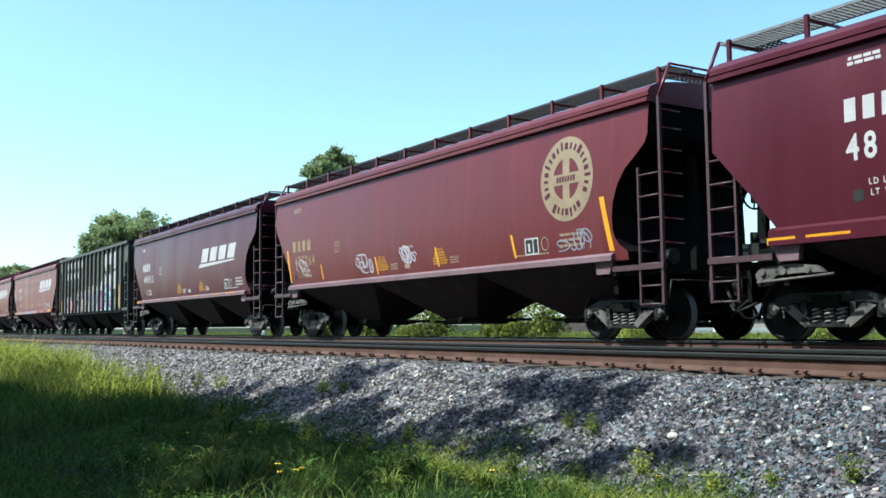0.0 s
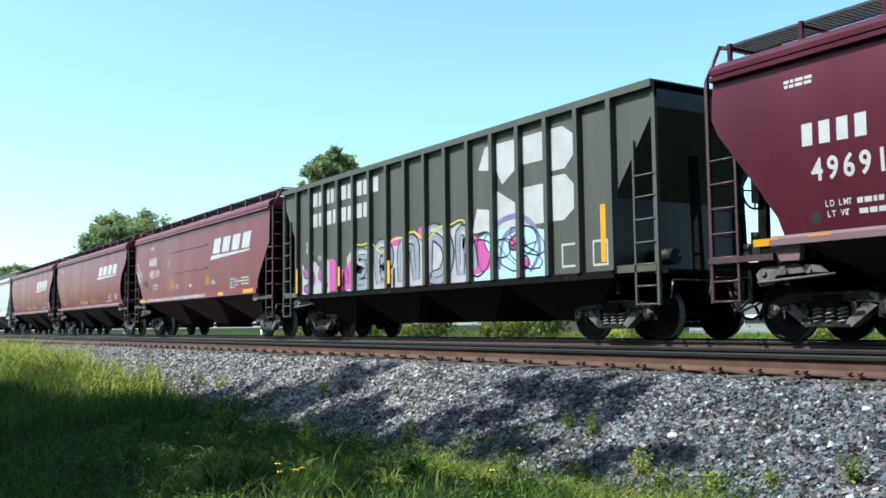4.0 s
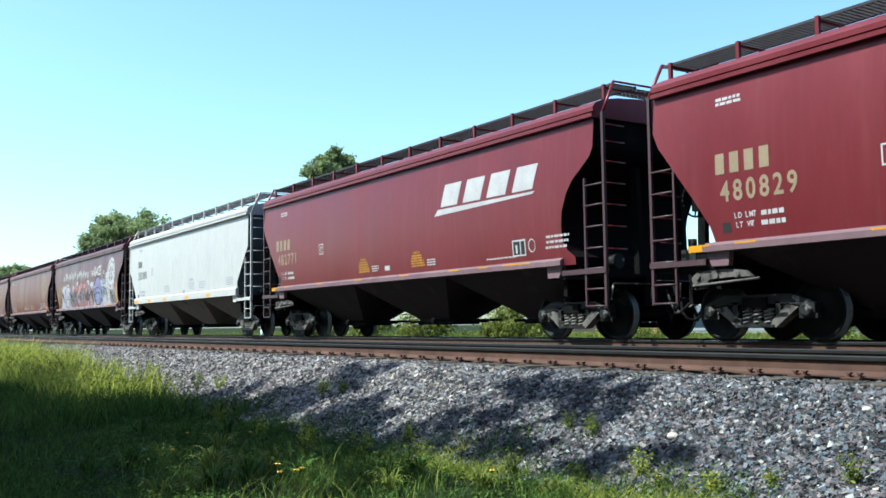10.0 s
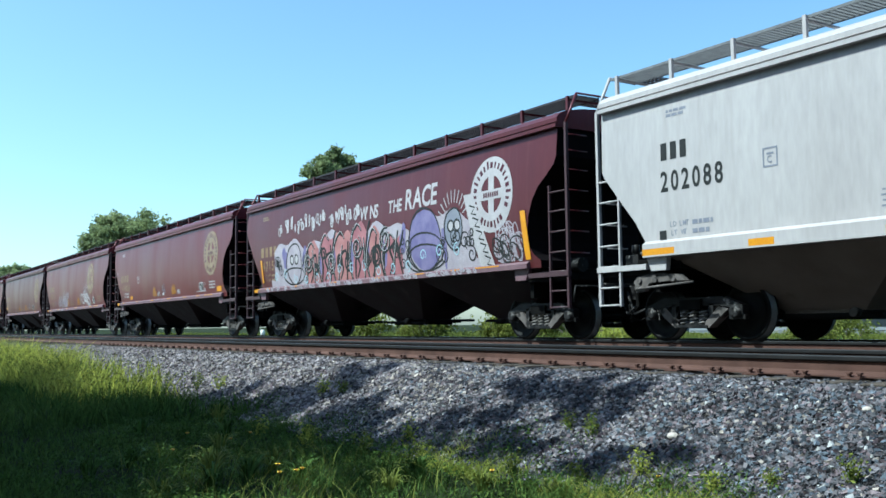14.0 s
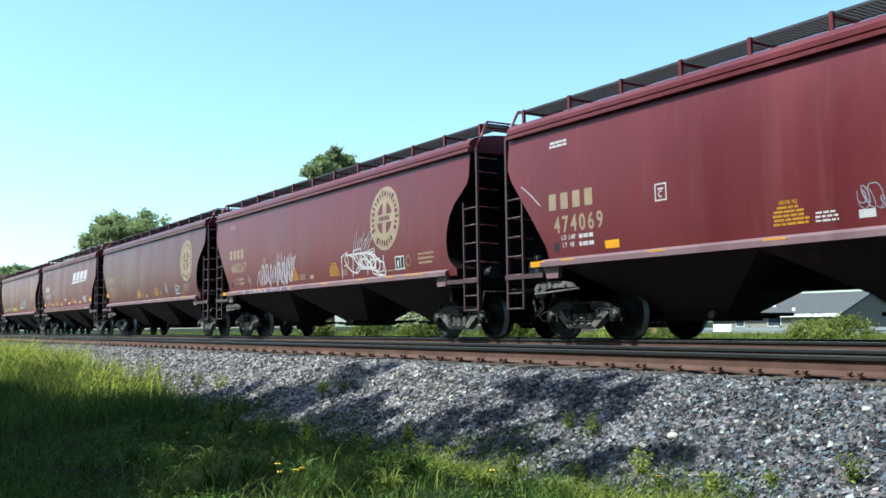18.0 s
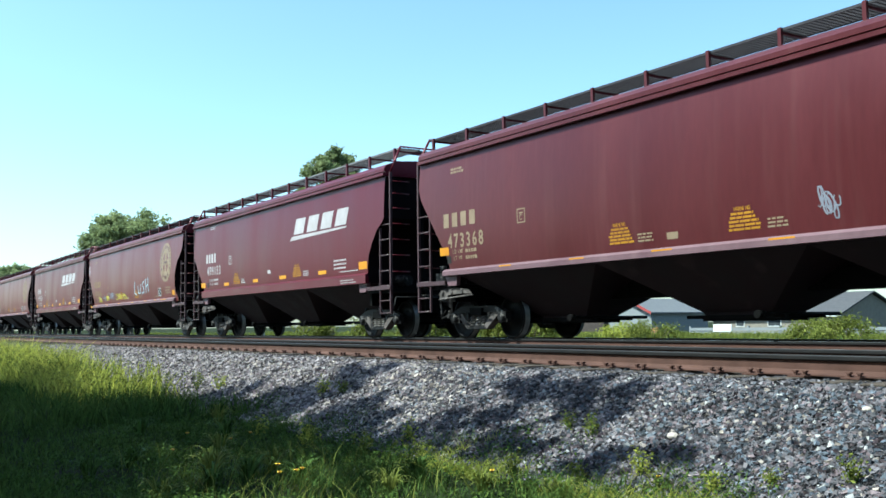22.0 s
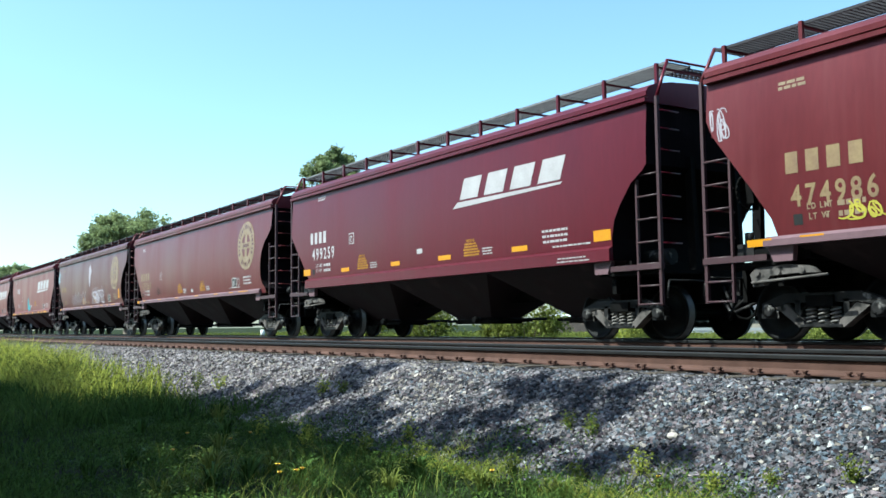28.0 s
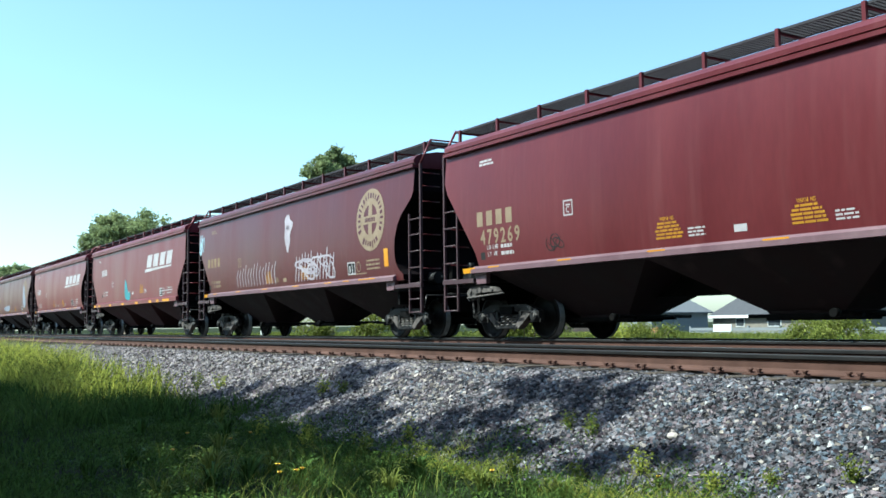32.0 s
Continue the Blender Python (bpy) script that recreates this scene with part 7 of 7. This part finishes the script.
# ---- houses beyond the railway ----
def house(x0, x1, y0, y1, base, eave, ridge, along, wall_mat, roof_mat, trim_mat, label, windows=(), chimney=False):
    """A gabled house; along: the axis its ridge follows. windows: (x0, x1, z0, z1) on the front."""
    hs = tagged(new("house"), label, "house")
    t = 0.18

    def walls(bm):
        pts = [(x0, y0), (x1, y0), (x1, y1), (x0, y1)]
        low = [bm.verts.new((x, y, base - 0.4)) for x, y in pts]
        top = [bm.verts.new((x, y, eave)) for x, y in pts]
        for i in range(4):
            j = (i + 1) % 4
            bm.faces.new((low[i], low[j], top[j], top[i]))
        if along == "x":
            ym = (y0 + y1) / 2
            for i, j, x in ((1, 2, x1), (3, 0, x0)):
                bm.faces.new((top[i], top[j], bm.verts.new((x, ym, ridge - 0.12))))
        else:
            xm = (x0 + x1) / 2
            for i, j, y in ((0, 1, y0), (2, 3, y1)):
                bm.faces.new((top[i], top[j], bm.verts.new((xm, y, ridge - 0.12))))

    part("wall", walls, wall_mat, hs)
    o = 0.5
    for s in (-1, 1):
        def slope(bm):
            if along == "x":
                ym, ye = (y0 + y1) / 2, (y0 - o if s < 0 else y1 + o)
                drop = (ridge - eave) * (abs(ye - ym) / abs(y1 - ym))
                a = [(x0 - o, ym, ridge), (x1 + o, ym, ridge), (x1 + o, ye, ridge - drop), (x0 - o, ye, ridge - drop)]
            else:
                xm, xe = (x0 + x1) / 2, (x0 - o if s < 0 else x1 + o)
                drop = (ridge - eave) * (abs(xe - xm) / abs(x1 - xm))
                a = [(xm, y0 - o, ridge), (xm, y1 + o, ridge), (xe, y1 + o, ridge - drop), (xe, y0 - o, ridge - drop)]
            lo = [bm.verts.new(p) for p in a]
            hi = [bm.verts.new((p[0], p[1], p[2] + t)) for p in a]
            bm.faces.new(lo), bm.faces.new(hi)
            for i in range(4):
                j = (i + 1) % 4
                bm.faces.new((lo[i], lo[j], hi[j], hi[i]))
        part("roof", slope, roof_mat, hs)
    if along == "x":
        drop = (ridge - eave) * ((y1 - y0) / 2 + o) / ((y1 - y0) / 2)
        part("fascia", lambda bm: box(bm, x0 - o, x1 + o, y0 - o - 0.05, y0 - o - 0.003, ridge - drop - 0.12, ridge - drop + 0.22), trim_mat, hs)
    else:
        xm = (x0 + x1) / 2
        for s, xe in ((-1, x0 - o), (1, x1 + o)):
            drop = (ridge - eave) * ((x1 - x0) / 2 + o) / ((x1 - x0) / 2)
            part("verge_board", lambda bm: prism(bm, [(xm, ridge - 0.1), (xm, ridge + 0.24), (xe, ridge - drop + 0.24), (xe, ridge - drop - 0.1)], y0 - o - 0.06, y0 - o - 0.003), trim_mat, hs)
    for a, b, c, d in windows:
        w = part("window", lambda bm: box(bm, a, b, y0 - 0.06, y0 - 0.005, c, d), TRIM_WHITE, hs)
        part("pane", lambda bm: box(bm, a + 0.08, b - 0.08, y0 - 0.075, y0 - 0.063, c + 0.08, d - 0.08), GLASS_DARK, w)
    if chimney:
        part("roof_vent", lambda bm: (box(bm, x0 + 8.0, x0 + 8.5, y0 + 2.0, y0 + 2.5, ridge - 1.7, ridge - 0.9), box(bm, x0 + 12.0, x0 + 12.4, y0 + 0.6, y0 + 1.0, ridge - 2.2, ridge - 1.7)), TRIM_WHITE, hs)


house(-87.8, -68.9, 98.4, 110.8, -1.7, 1.05, 3.55, "x", SIDING_TAN, ROOF_GREY, TRIM_WHITE, "low tan house with a grey shingle roof", ((-84, -82.6, -0.4, 0.7), (-79, -77, -0.4, 0.7), (-73.5, -71.8, -0.4, 0.7)), True)
house(-93.2, -85.6, 85.0, 95.0, -1.6, 1.55, 3.15, "y", SIDING_GREY, ROOF_METAL, SIDING_RED, "grey gabled house with red verge boards and a pale metal roof")
house(-110.6, -100.2, 90.4, 95.6, -1.6, 1.65, 3.05, "x", SIDING_DARK, ROOF_METAL, TRIM_WHITE, "small dark brown house with a white fascia and metal roof")


def board_fence(x0, x1, y, base, top, mat, label):
    f = tagged(new("board_fence"), label, "fence")
    n = max(2, int((x1 - x0) / 2.2) + 1)
    for i in range(n):
        x = x0 + (x1 - x0) * i / (n - 1)
        part("post", lambda bm: box(bm, x - 0.07, x + 0.07, y, y + 0.14, base - 0.3, top + 0.06), mat, f)
    k = max(2, int((top - base) / 0.24))
    for i in range(k):
        z = base + (top - base) * i / k
        part("board", lambda bm: box(bm, x0, x1, y - 0.04, y - 0.003, z, z + 0.2), mat, f)


board_fence(-49.5, -39.0, 53.0, -1.4, -0.08, SIDING_GREY, "weathered grey board fence in front of the houses")
board_fence(-56.0, -52.9, 53.0, -1.4, -0.12, WOOD_ORANGE, "short orange board fence")
board_fence(-38.0, -33.5, 53.5, -1.4, -0.08, SIDING_GREY, "weathered grey board fence in front of the houses")
bm = bmesh.new()
box(bm, -46.6, -45.0, 52.2, 52.3, -0.42, 0.08)
bmesh.ops.bevel(bm, geom=list(bm.edges), offset=0.02, segments=1, affect="EDGES")
me = bpy.data.meshes.new("panel")
bm.to_mesh(me)
bm.free()
me.materials.append(TRIM_WHITE)
board = tagged(new("white_signboard"), "blank white signboard on two posts by the fence", "signboard")
data_part("panel", me, board)
for x in (-46.4, -45.2):
    part("post", lambda bm: box(bm, x - 0.05, x + 0.05, 52.32, 52.42, -1.6, 0.0), POLE_WOOD, board)


def pole(x, y, base, h, r, mat, name, label, cap=False):
    p = tagged(new(name), label, "post")
    p.location = (x, y, base)
    part("shaft", lambda bm: tube(bm, (0, 0, -0.3), (0, 0, h), r, 10, r * 0.85), mat, p)
    if cap:
        part("cap", lambda bm: tube(bm, (0, 0, h - 0.35), (0, 0, h + 0.02), r * 1.15, 10), TRIM_WHITE, p)


pole(-47.0, 37.4, -1.3, 2.9, 0.10, POLE_WOOD, "wooden_post", "weathered wooden post beside a bush")
pole(-44.5, 17.9, -1.0, 1.15, 0.09, LEMON, "marker_post", "yellow-green marker post with a white cap", True)


# ---- what moves ----
def motions():
    """The whole train rolls along its track; each wheelset turns as far as its car has rolled."""
    for car, mid in CARS:
        walk(car, [(t, pose(mid + s, TRACK_TRAIN, 0)) for t, s in ROLLED])
    times = [i / 15 for i in range(481)]
    ts, ss = [r[0] for r in ROLLED], [r[1] for r in ROLLED]
    turns = [(t, math.degrees(float(np.interp(t, ts, ss)) / WHEEL_R)) for t in times]
    for w in WHEELSETS:
        x, y, z = w.location
        walk(w, [(t, pose(x, y, z, 0, a, 0)) for t, a in turns])


motions()
